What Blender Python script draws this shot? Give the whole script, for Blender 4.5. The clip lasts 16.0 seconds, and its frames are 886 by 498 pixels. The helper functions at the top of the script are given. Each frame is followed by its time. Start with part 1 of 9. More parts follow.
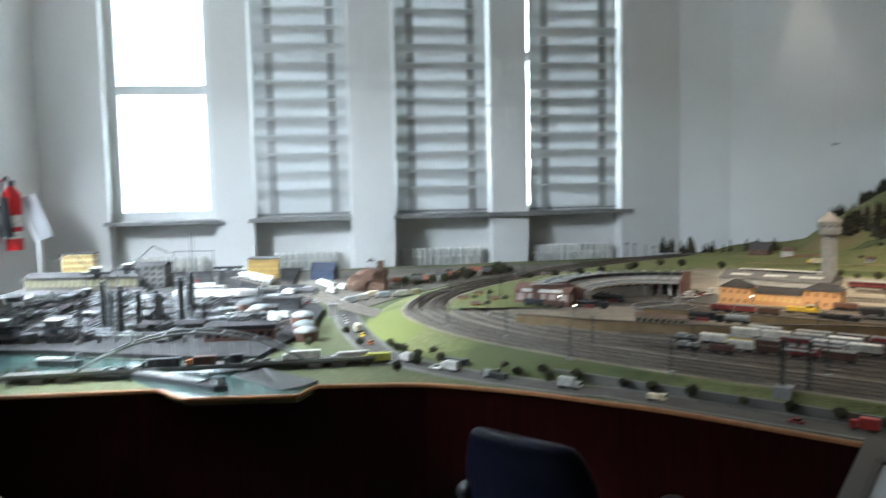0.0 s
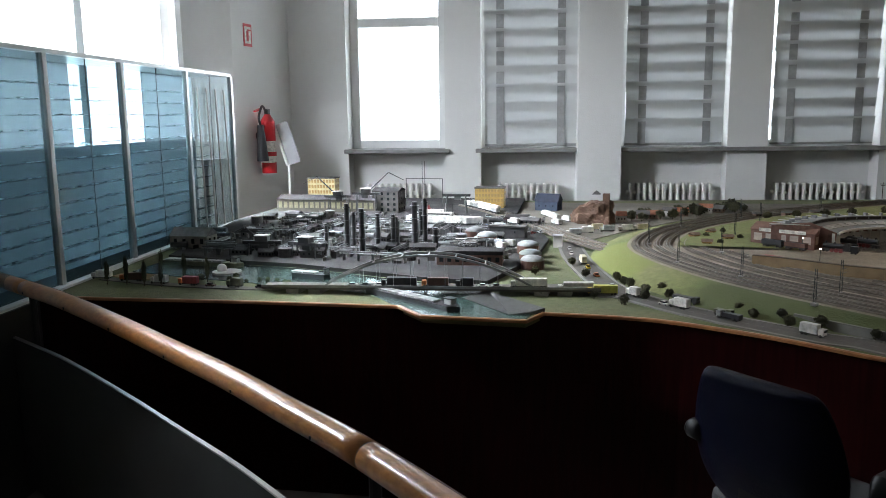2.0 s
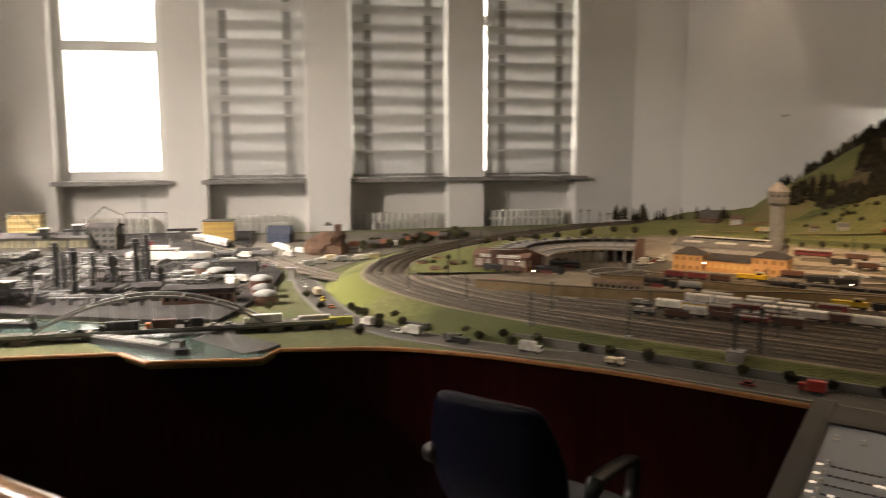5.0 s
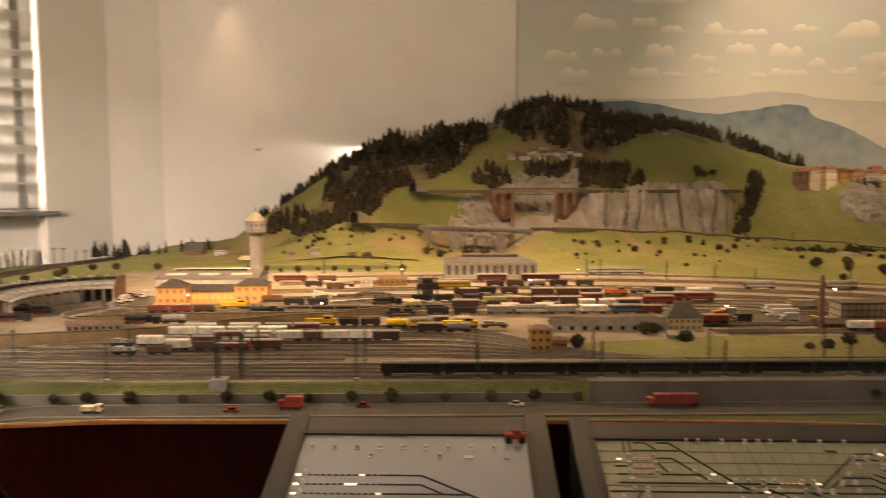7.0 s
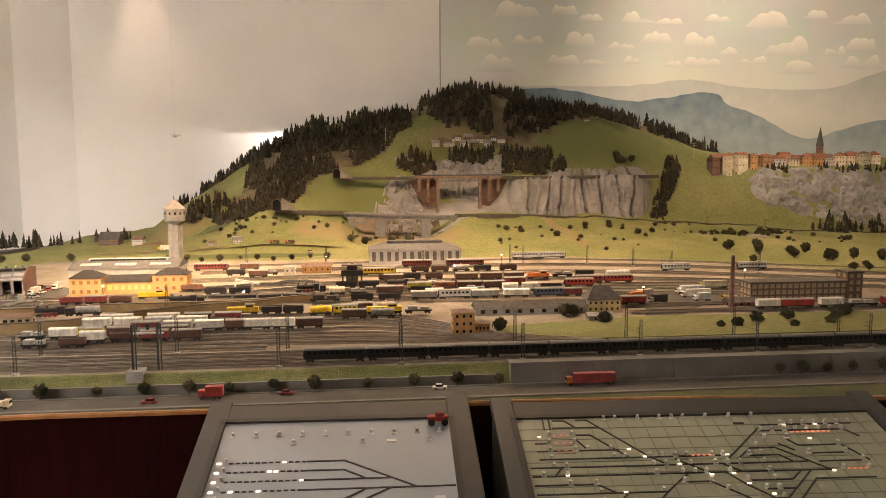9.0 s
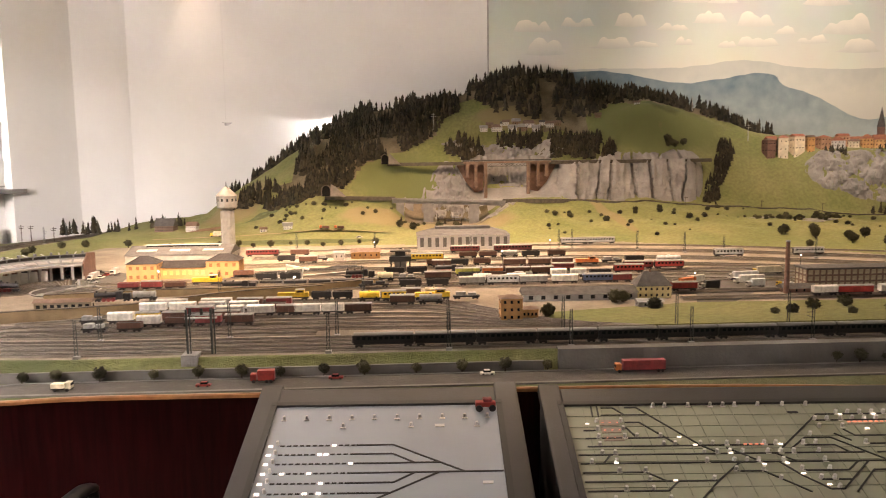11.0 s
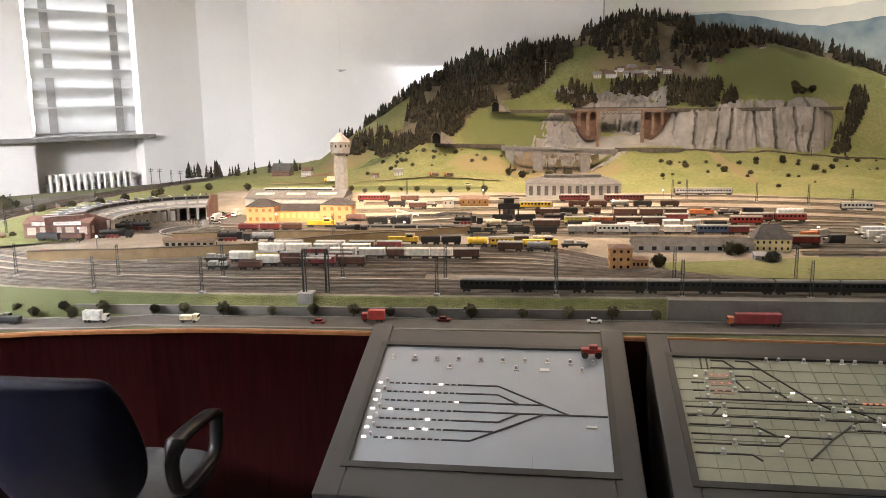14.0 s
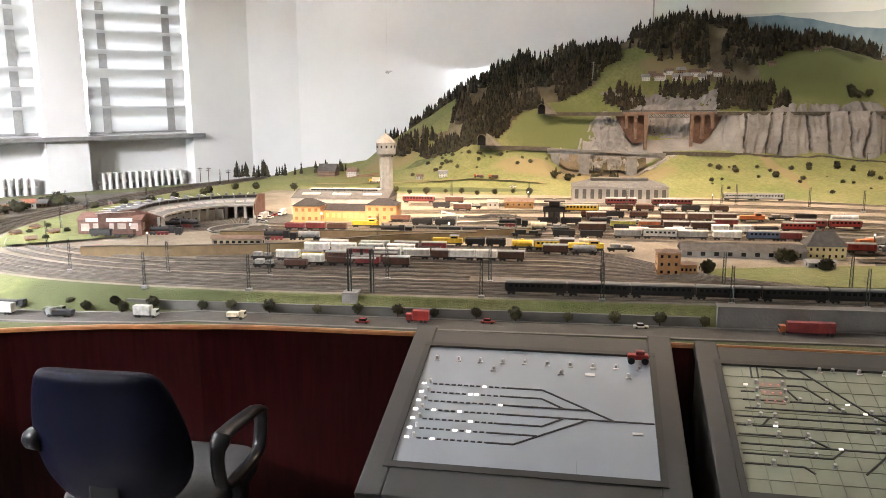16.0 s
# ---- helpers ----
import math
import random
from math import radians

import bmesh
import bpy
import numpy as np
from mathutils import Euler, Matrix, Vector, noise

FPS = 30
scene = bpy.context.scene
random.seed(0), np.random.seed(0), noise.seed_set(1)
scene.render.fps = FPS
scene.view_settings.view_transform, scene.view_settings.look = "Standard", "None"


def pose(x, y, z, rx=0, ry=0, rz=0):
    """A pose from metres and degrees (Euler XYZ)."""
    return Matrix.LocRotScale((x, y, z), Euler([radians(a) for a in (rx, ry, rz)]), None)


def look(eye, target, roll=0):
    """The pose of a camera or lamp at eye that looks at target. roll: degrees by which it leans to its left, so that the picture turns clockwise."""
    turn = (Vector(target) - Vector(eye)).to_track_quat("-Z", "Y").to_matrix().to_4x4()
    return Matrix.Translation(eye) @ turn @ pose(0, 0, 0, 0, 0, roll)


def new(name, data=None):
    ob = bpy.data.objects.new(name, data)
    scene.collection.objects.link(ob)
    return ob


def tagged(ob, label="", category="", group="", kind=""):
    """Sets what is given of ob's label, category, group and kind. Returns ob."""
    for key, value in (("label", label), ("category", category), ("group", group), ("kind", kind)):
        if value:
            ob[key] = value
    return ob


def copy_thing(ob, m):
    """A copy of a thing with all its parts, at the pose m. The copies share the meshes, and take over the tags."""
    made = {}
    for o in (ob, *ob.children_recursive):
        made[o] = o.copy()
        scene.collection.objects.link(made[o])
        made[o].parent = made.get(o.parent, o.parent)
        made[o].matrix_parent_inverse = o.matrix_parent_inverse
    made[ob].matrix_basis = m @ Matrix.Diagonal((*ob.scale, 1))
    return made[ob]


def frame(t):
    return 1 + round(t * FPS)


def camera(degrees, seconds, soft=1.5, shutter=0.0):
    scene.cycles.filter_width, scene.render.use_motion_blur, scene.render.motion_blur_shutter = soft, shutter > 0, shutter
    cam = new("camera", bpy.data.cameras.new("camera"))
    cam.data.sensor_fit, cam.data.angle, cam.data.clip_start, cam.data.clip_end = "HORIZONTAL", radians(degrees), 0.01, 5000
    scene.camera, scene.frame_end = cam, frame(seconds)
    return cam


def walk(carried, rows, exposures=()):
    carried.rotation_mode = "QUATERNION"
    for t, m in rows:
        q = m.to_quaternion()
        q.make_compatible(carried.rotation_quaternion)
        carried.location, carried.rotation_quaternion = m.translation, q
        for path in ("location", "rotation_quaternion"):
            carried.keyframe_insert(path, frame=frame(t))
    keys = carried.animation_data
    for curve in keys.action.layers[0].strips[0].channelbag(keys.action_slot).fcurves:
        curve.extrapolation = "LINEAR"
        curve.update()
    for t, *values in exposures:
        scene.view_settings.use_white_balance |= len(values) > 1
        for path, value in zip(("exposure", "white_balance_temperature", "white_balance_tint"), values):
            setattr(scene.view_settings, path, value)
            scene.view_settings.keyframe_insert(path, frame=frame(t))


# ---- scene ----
cam = camera(58.0, 16.0, soft=0.6, shutter=0.5)
PATH = [
    (0.0, pose(0.003, 0.020, 1.651, 85.10, 1.15, -0.07)),
    (0.5, pose(-0.026, 0.011, 1.645, 82.01, 0.79, 8.34)),
    (1.0, pose(-0.047, -0.001, 1.645, 80.79, 0.54, 13.49)),
    (1.5, pose(-0.060, 0.002, 1.638, 80.31, 0.46, 15.20)),
    (2.0, pose(-0.049, -0.015, 1.645, 80.53, 0.70, 15.53)),
    (2.5, pose(-0.047, -0.001, 1.640, 80.20, 0.77, 15.33)),
    (3.0, pose(-0.042, 0.001, 1.643, 80.10, 0.64, 15.42)),
    (5.5, pose(-0.049, 0.007, 1.659, 83.36, -0.35, -12.80)),
    (6.0, pose(-0.025, 0.021, 1.650, 84.77, -0.74, -22.56)),
    (6.5, pose(-0.002, 0.027, 1.638, 85.44, -0.10, -30.36)),
    (7.0, pose(0.022, 0.021, 1.644, 84.82, 0.07, -38.89)),
    (7.5, pose(0.037, 0.014, 1.635, 83.90, 0.50, -42.99)),
    (8.0, pose(0.034, 0.007, 1.632, 83.86, 0.30, -44.61)),
    (10.5, pose(0.030, 0.000, 1.642, 83.49, 0.52, -41.92)),
    (11.0, pose(0.032, -0.001, 1.639, 82.88, 0.76, -40.70)),
    (11.5, pose(0.029, -0.003, 1.638, 82.11, 0.88, -38.94)),
    (12.0, pose(0.032, -0.008, 1.638, 82.51, 1.06, -37.80)),
    (12.5, pose(0.024, -0.015, 1.638, 82.04, 0.89, -36.44)),
    (13.0, pose(0.019, -0.018, 1.638, 80.76, 0.81, -34.24)),
    (13.5, pose(0.020, -0.012, 1.630, 79.69, 0.72, -33.50)),
    (14.0, pose(0.018, -0.012, 1.629, 79.35, 0.67, -32.91)),
    (14.5, pose(0.017, -0.013, 1.628, 79.30, 0.45, -32.06)),
    (15.0, pose(0.013, -0.006, 1.626, 79.26, 0.07, -30.80)),
    (15.5, pose(0.008, -0.003, 1.628, 79.50, 0.08, -29.92)),
    (16.0, pose(0.014, -0.000, 1.625, 79.53, 0.30, -29.75)),
]
EXPOSURES = [
    (0.0, 0.1, 5800, 6), (1.0, -0.35, 5950, 9), (3.2, -0.5, 6800, 15), (5.3, -0.3, 9600, 24), (6.5, 0.55, 11800, 31),
    (8.2, 0.85, 9700, 25), (10.3, 1.36, 8300, 28), (13.0, 1.35, 7200, 22), (16.0, 1.45, 6700, 18),
]
walk(cam, PATH, EXPOSURES)

# ---------------------------------------------------------------- world and light
world = bpy.data.worlds.new("sky")
scene.world = world
world.use_nodes = True
wn = world.node_tree
sky = wn.nodes.new("ShaderNodeTexSky")
sky.sky_type = "NISHITA"
sky.sun_disc = False
sky.sun_elevation = radians(38)
sky.sun_rotation = radians(-60)
wn.links.new(sky.outputs[0], wn.nodes["Background"].inputs[0])
wn.nodes["Background"].inputs[1].default_value = 0.12


def lamp(name, kind, energy, m, color=(1, 1, 1), **more):
    data = bpy.data.lights.new(name, kind)
    data.energy, data.color = energy, color
    if kind == "AREA":
        data.shape, data.size, data.size_y = "RECTANGLE", more["size"], more["size_y"]
    if kind == "SPOT":
        data.spot_size, data.spot_blend, data.shadow_soft_size = radians(more["cone"]), more["blend"], 0.06
    if kind == "SUN":
        data.angle = radians(more["angle"])
    ob = new(name, data)
    ob.matrix_world = m
    return ob


# ---------------------------------------------------------------- plan
EDGE_Z = 0.86   # top of the layout's front edge
YARD_Z = 0.925  # railway yard
CEIL_Z = 4.4
AX, AY = math.sin(radians(-9)), math.cos(radians(-9))   # normal of the window wall
A_DIST = 8.06


def uv(u, v, z=0.0):
    """Right-hand part of the layout: u runs along its front edge, v away from it."""
    return Vector((0.788 * u + 0.616 * v, -0.616 * u + 0.788 * v, z))


UV_TURN = math.degrees(math.atan2(-0.616, 0.788))


def on_wall(az, out=0.0):
    """Point of the window wall in the direction az (degrees to the right of straight ahead), out metres before it."""
    s, c = math.sin(radians(az)), math.cos(radians(az))
    r = A_DIST / (s * AX + c * AY)
    return Vector((s * r - AX * out, c * r - AY * out, 0))


def wall_s(az):
    """Distance along the window wall, to the right, of a direction."""
    p = on_wall(az)
    return p.x * AY - p.y * AX


def wall_pt(s, out=0.0, z=0.0):
    return Vector((AX * (A_DIST - out) + AY * s, AY * (A_DIST - out) - AX * s, z))


lamp("sun", "SUN", 1.2, pose(0, 0, 0, 52, 0, 150), (1.0, 0.96, 0.9), angle=10)

# ---------------------------------------------------------------- materials
def mat(name, color, rough=0.6, vary=0.15, scale=8.0, bump=0.0, bump_scale=60.0, metal=0.0, second=None, per_object=0.0, fine=0.0, per_island=0.0):
    """Principled material with colour variation at two scales and fine relief, in object space."""
    m = bpy.data.materials.new(name)
    m.use_nodes = True
    nt = m.node_tree
    b = nt.nodes["Principled BSDF"]
    b.inputs["Roughness"].default_value = rough
    b.inputs["Metallic"].default_value = metal
    tex = nt.nodes.new("ShaderNodeTexCoord")
    n1 = nt.nodes.new("ShaderNodeTexNoise")
    n1.inputs["Scale"].default_value = scale
    n1.inputs["Detail"].default_value = 6
    nt.links.new(tex.outputs["Object"], n1.inputs["Vector"])
    ramp = nt.nodes.new("ShaderNodeValToRGB")
    c2 = second or tuple(c * (1 - vary) for c in color)
    c1 = color if second else tuple(min(1, c * (1 + vary)) for c in color)
    ramp.color_ramp.elements[0].color = (*c2, 1)
    ramp.color_ramp.elements[1].color = (*c1, 1)
    ramp.color_ramp.elements[0].position, ramp.color_ramp.elements[1].position = 0.3, 0.7
    nt.links.new(n1.outputs["Fac"], ramp.inputs["Fac"])
    out = ramp.outputs["Color"]
    if fine:
        n3 = nt.nodes.new("ShaderNodeTexNoise")
        n3.inputs["Scale"].default_value = scale * 14
        n3.inputs["Detail"].default_value = 4
        nt.links.new(tex.outputs["Object"], n3.inputs["Vector"])
        mr = nt.nodes.new("ShaderNodeMapRange")
        mr.inputs[3].default_value, mr.inputs[4].default_value = 1 - fine, 1 + fine
        nt.links.new(n3.outputs["Fac"], mr.inputs[0])
        mx = nt.nodes.new("ShaderNodeVectorMath")
        mx.operation = "SCALE"
        nt.links.new(out, mx.inputs[0])
        nt.links.new(mr.outputs[0], mx.inputs["Scale"])
        out = mx.outputs[0]
    if per_object or per_island:
        oi = nt.nodes.new("ShaderNodeObjectInfo" if per_object else "ShaderNodeNewGeometry")
        mr = nt.nodes.new("ShaderNodeMapRange")
        k = per_object or per_island
        mr.inputs[3].default_value, mr.inputs[4].default_value = 1 - k, 1 + k
        nt.links.new(oi.outputs["Random" if per_object else "Random Per Island"], mr.inputs[0])
        mx = nt.nodes.new("ShaderNodeVectorMath")
        mx.operation = "SCALE"
        nt.links.new(out, mx.inputs[0])
        nt.links.new(mr.outputs[0], mx.inputs["Scale"])
        out = mx.outputs[0]
    nt.links.new(out, b.inputs["Base Color"])
    if bump:
        n2 = nt.nodes.new("ShaderNodeTexNoise")
        n2.inputs["Scale"].default_value = bump_scale
        n2.inputs["Detail"].default_value = 5
        nt.links.new(tex.outputs["Object"], n2.inputs["Vector"])
        bp = nt.nodes.new("ShaderNodeBump")
        bp.inputs["Strength"].default_value = bump
        bp.inputs["Distance"].default_value = 0.02
        nt.links.new(n2.outputs["Fac"], bp.inputs["Height"])
        nt.links.new(bp.outputs["Normal"], b.inputs["Normal"])
    return m


def wood(name, color, second, rough=0.35, along="X", scale=3.0, coat=0.0):
    """Veneer or planed timber: long grain along one axis of the object."""
    m = bpy.data.materials.new(name)
    m.use_nodes = True
    nt = m.node_tree
    b = nt.nodes["Principled BSDF"]
    b.inputs["Roughness"].default_value = rough
    b.inputs["Coat Weight"].default_value = coat
    b.inputs["Coat Roughness"].default_value = 0.15
    tex = nt.nodes.new("ShaderNodeTexCoord")
    mp = nt.nodes.new("ShaderNodeMapping")
    s = {"X": (1, 14, 14), "Y": (14, 1, 14), "Z": (14, 14, 1)}[along]
    mp.inputs["Scale"].default_value = s
    nt.links.new(tex.outputs["Object"], mp.inputs["Vector"])
    n1 = nt.nodes.new("ShaderNodeTexNoise")
    n1.inputs["Scale"].default_value = scale
    n1.inputs["Detail"].default_value = 8
    n1.inputs["Distortion"].default_value = 0.4
    nt.links.new(mp.outputs[0], n1.inputs["Vector"])
    ramp = nt.nodes.new("ShaderNodeValToRGB")
    ramp.color_ramp.elements[0].color, ramp.color_ramp.elements[1].color = (*second, 1), (*color, 1)
    ramp.color_ramp.elements[0].position, ramp.color_ramp.elements[1].position = 0.32, 0.68
    nt.links.new(n1.outputs["Fac"], ramp.inputs["Fac"])
    nt.links.new(ramp.outputs[0], b.inputs["Base Color"])
    return m


WALL = mat("wall_paint", (0.70, 0.69, 0.665), 0.85, 0.04, 1.5, 0.06, 90, fine=0.015)
CEIL = mat("ceiling_paint", (0.75, 0.74, 0.72), 0.9, 0.03, 2)
FLOOR = mat("floor_lino", (0.10, 0.085, 0.075), 0.5, 0.25, 3, 0.05, 40)
SILL = mat("sill_stone", (0.22, 0.21, 0.20), 0.5, 0.2, 12, 0.1)
FRAME = mat("window_frame_paint", (0.75, 0.75, 0.73), 0.4, 0.05, 6)
RADI = mat("radiator_enamel", (0.72, 0.71, 0.66), 0.4, 0.05, 6)
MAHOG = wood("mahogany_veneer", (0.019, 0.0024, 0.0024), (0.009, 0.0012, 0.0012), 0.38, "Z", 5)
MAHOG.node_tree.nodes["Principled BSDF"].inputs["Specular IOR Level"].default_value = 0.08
TRIM = wood("edge_strip", (0.36, 0.155, 0.055), (0.24, 0.10, 0.035), 0.35, "X", 3)
GRASS = mat("static_grass", (0.142, 0.166, 0.052), 0.95, 0.3, 2.6, 0.5, 160, second=(0.22, 0.214, 0.088), fine=0.42)


def patches(m, rows):
    """Lays soft-edged patches of another flock colour over a ground material."""
    nt = m.node_tree
    b = nt.nodes["Principled BSDF"]
    tc = nt.nodes.new("ShaderNodeTexCoord")
    ns = nt.nodes.new("ShaderNodeTexNoise")
    ns.inputs["Scale"].default_value, ns.inputs["Detail"].default_value = 9, 5
    nt.links.new(tc.outputs["Object"], ns.inputs["Vector"])
    for centre, radii, color, turn in rows:
        out = b.inputs["Base Color"].links[0].from_socket
        mp = nt.nodes.new("ShaderNodeMapping")
        mp.vector_type = "TEXTURE"
        mp.inputs["Location"].default_value = centre
        mp.inputs["Rotation"].default_value = (0, 0, radians(turn))
        mp.inputs["Scale"].default_value = radii
        nt.links.new(tc.outputs["Object"], mp.inputs["Vector"])
        gr = nt.nodes.new("ShaderNodeTexGradient")
        gr.gradient_type = "SPHERICAL"
        nt.links.new(mp.outputs[0], gr.inputs[0])
        ad = nt.nodes.new("ShaderNodeMath")
        ad.operation = "MULTIPLY_ADD"
        nt.links.new(ns.outputs["Fac"], ad.inputs[0])
        ad.inputs[1].default_value = 0.5
        nt.links.new(gr.outputs["Fac"], ad.inputs[2])
        mr = nt.nodes.new("ShaderNodeMapRange")
        mr.inputs[1].default_value, mr.inputs[2].default_value = 0.34, 0.58
        nt.links.new(ad.outputs[0], mr.inputs[0])
        mx = nt.nodes.new("ShaderNodeMix")
        mx.data_type = "RGBA"
        nt.links.new(mr.outputs[0], mx.inputs[0])
        nt.links.new(out, mx.inputs[6])
        mx.inputs[7].default_value = (*color, 1)
        nt.links.new(mx.outputs[2], b.inputs["Base Color"])


FRESH, TAN, DULL = (0.140, 0.157, 0.055), (0.225, 0.185, 0.09), (0.085, 0.10, 0.035)
patches(GRASS, [
    (uv(2.45, 7.72, 1.9), (0.85, 0.5, 0.6), FRESH, UV_TURN), (uv(2.55, 7.85, 2.0), (0.22, 0.16, 0.4), DULL, UV_TURN),
    (uv(0.0, 7.2, 1.4), (0.55, 0.45, 0.5), FRESH, UV_TURN), (uv(-0.2, 6.75, 1.1), (0.4, 0.22, 0.5), TAN, UV_TURN),
    (uv(-1.55, 7.5, 1.2), (0.4, 0.5, 0.6), TAN, UV_TURN), (uv(0.5, 6.75, 1.0), (0.55, 0.28, 0.5), TAN, UV_TURN),
    (uv(1.75, 6.75, 1.1), (0.07, 0.7, 0.4), TAN, UV_TURN + 12), (uv(3.2, 6.6, 1.0), (0.5, 0.35, 0.5), FRESH, UV_TURN),
    (uv(-0.9, 6.25, 0.95), (0.9, 0.12, 0.3), DULL, UV_TURN), (uv(1.1, 7.85, 1.9), (0.5, 0.12, 0.4), TAN, UV_TURN),
    ((-0.25, 4.2, 0.9), (0.28, 0.5, 0.2), (0.20, 0.22, 0.06), 0), ((0.6, 3.2, 0.9), (0.8, 0.3, 0.2), DULL, -25)])
LITTER_SHADE = mat("forest_floor_and_shade", (0.075, 0.062, 0.03), 0.95, 0.3, 5, 0.6, 120, second=(0.23, 0.185, 0.125), fine=0.35)
ROAD = mat("road_asphalt", (0.082, 0.075, 0.064), 0.85, 0.15, 14, 0.2, 200, fine=0.1)
GROUND = mat("yard_ground", (0.335, 0.285, 0.225), 0.95, 0.25, 5, 0.5, 180, second=(0.19, 0.16, 0.12), fine=0.35)
BALLAST = mat("ballast", (0.155, 0.13, 0.10), 0.95, 0.3, 20, 0.5, 350, fine=0.35)
RAIL = mat("rail_steel", (0.26, 0.23, 0.20), 0.35, 0.2, 30, metal=0.8)
ROCK = mat("plaster_rock", (0.30, 0.285, 0.265), 0.95, 0.3, 5, 0.55, 28, second=(0.175, 0.168, 0.16), fine=0.14)
GREYP = mat("panel_frame_grey", (0.042, 0.042, 0.040), 0.55, 0.06, 10, 0.05, 200)
PANEL1 = mat("panel_face_blue", (0.29, 0.32, 0.345), 0.5, 0.04, 5)
PANEL2 = mat("panel_face_green", (0.29, 0.30, 0.22), 0.5, 0.05, 5)
INK = mat("panel_line", (0.012, 0.012, 0.012), 0.5, 0.1)
BLACK = mat("black_plastic", (0.012, 0.012, 0.013), 0.45, 0.2, 20, 0.1, 300)
SEATGREY = mat("grey_seat_weave", (0.04, 0.04, 0.039), 0.9, 0.2, 60, 0.3, 700)
FABRIC = mat("dark_upholstery", (0.0022, 0.0028, 0.010), 0.30, 0.25, 60, 0.3, 700)
FABRIC.node_tree.nodes["Principled BSDF"].inputs["Specular IOR Level"].default_value = 0.10
RAILWOOD = wood("handrail_oak", (0.54, 0.235, 0.06), (0.36, 0.14, 0.035), 0.34, "X", 4, coat=0.7)
CHROME = mat("aluminium", (0.62, 0.62, 0.6), 0.3, 0.05, 20, metal=0.9)
CONIFER = mat("conifer_green", (0.017, 0.018, 0.009), 0.95, 0.5, 6, second=(0.050, 0.037, 0.020), fine=0.35, per_island=0.7)
BUSH = mat("bush_green", (0.060, 0.058, 0.026), 0.95, 0.4, 60, 0.6, 200, fine=0.3, per_object=0.45)


def glass_mat(name, tint=(0.9, 0.95, 0.95)):
    m = bpy.data.materials.new(name)
    m.use_nodes = True
    b = m.node_tree.nodes["Principled BSDF"]
    b.inputs["Base Color"].default_value = (*tint, 1)
    b.inputs["Transmission Weight"].default_value = 1
    b.inputs["Roughness"].default_value = 0.02
    b.inputs["IOR"].default_value = 1.1
    return m


GLASS = glass_mat("pane_glass")


def glow(name, color, strength):
    m = bpy.data.materials.new(name)
    m.use_nodes = True
    b = m.node_tree.nodes["Principled BSDF"]
    b.inputs["Base Color"].default_value = (*color, 1)
    b.inputs["Emission Color"].default_value = (*color, 1)
    b.inputs["Emission Strength"].default_value = strength
    return m


# ---------------------------------------------------------------- mesh helpers
def obj(name, bm, material, parent=None, smooth=False):
    me = bpy.data.meshes.new(name)
    if smooth:
        for f in bm.faces:
            f.smooth = True
    bm.to_mesh(me)
    bm.free()
    for mm in material if isinstance(material, (list, tuple)) else [material]:
        me.materials.append(mm)
    ob = new(name, me)
    if parent:
        ob.parent = parent
    return ob


def part(name, bm, material, parent, label="", smooth=False):
    ob = obj(name, bm, material, parent, smooth)
    return tagged(ob, label) if label else ob


def empty(name, m, label, category, group="", kind=""):
    ob = new(name)
    ob.matrix_basis = m
    return tagged(ob, label, category, group, kind)


def box(bm, cx, cy, cz, sx, sy, sz, m=None, bevel=0.0):
    t = Matrix.LocRotScale((cx, cy, cz), None, (sx, sy, sz))
    r = bmesh.ops.create_cube(bm, size=1, matrix=(m or Matrix()) @ t)
    if bevel:
        es = list({e for v in r["verts"] for e in v.link_edges})
        bmesh.ops.bevel(bm, geom=es, offset=bevel, segments=2, affect="EDGES", profile=0.6)
    return bm


def boxes(rows, m=None, bevel=0.0):
    bm = bmesh.new()
    for r in rows:
        box(bm, *r, m=m, bevel=bevel)
    return bm


def cyl(bm, p0, p1, r0, r1=None, n=10, caps=True):
    p0, p1 = Vector(p0), Vector(p1)
    d = p1 - p0
    m = Matrix.Translation((p0 + p1) / 2) @ d.to_track_quat("Z", "Y").to_matrix().to_4x4()
    bmesh.ops.create_cone(bm, cap_ends=caps, segments=n, radius1=r0, radius2=r0 if r1 is None else r1, depth=d.length, matrix=m)
    return bm


def prism(bm, pts, z0, z1):
    """Upright prism on a plan outline; z0, z1 may be numbers or lists."""
    n = len(pts)
    zs0 = z0 if isinstance(z0, (list, tuple)) else [z0] * n
    zs1 = z1 if isinstance(z1, (list, tuple)) else [z1] * n
    lo = [bm.verts.new((p[0], p[1], z)) for p, z in zip(pts, zs0)]
    hi = [bm.verts.new((p[0], p[1], z)) for p, z in zip(pts, zs1)]
    for i in range(n):
        j = (i + 1) % n
        bm.faces.new((lo[i], lo[j], hi[j], hi[i]))
    bm.faces.new(hi)
    bm.faces.new(lo[::-1])
    bmesh.ops.recalc_face_normals(bm, faces=bm.faces)
    return bm


def smooth_line(pts, step=0.06):
    """Catmull-Rom line through plan points (x, y[, z]), at about even steps."""
    p = [Vector(q) for q in pts]
    p = [2 * p[0] - p[1]] + p + [2 * p[-1] - p[-2]]
    out = []
    for i in range(1, len(p) - 2):
        n = max(1, round((p[i + 1] - p[i]).length / step))
        for k in range(n):
            t = k / n
            a, b, c, d = p[i - 1], p[i], p[i + 1], p[i + 2]
            out.append(0.5 * (2 * b + (c - a) * t + (2 * a - 5 * b + 4 * c - d) * t * t + (3 * b - a - 3 * c + d) * t ** 3))
    return out + [p[-2]]


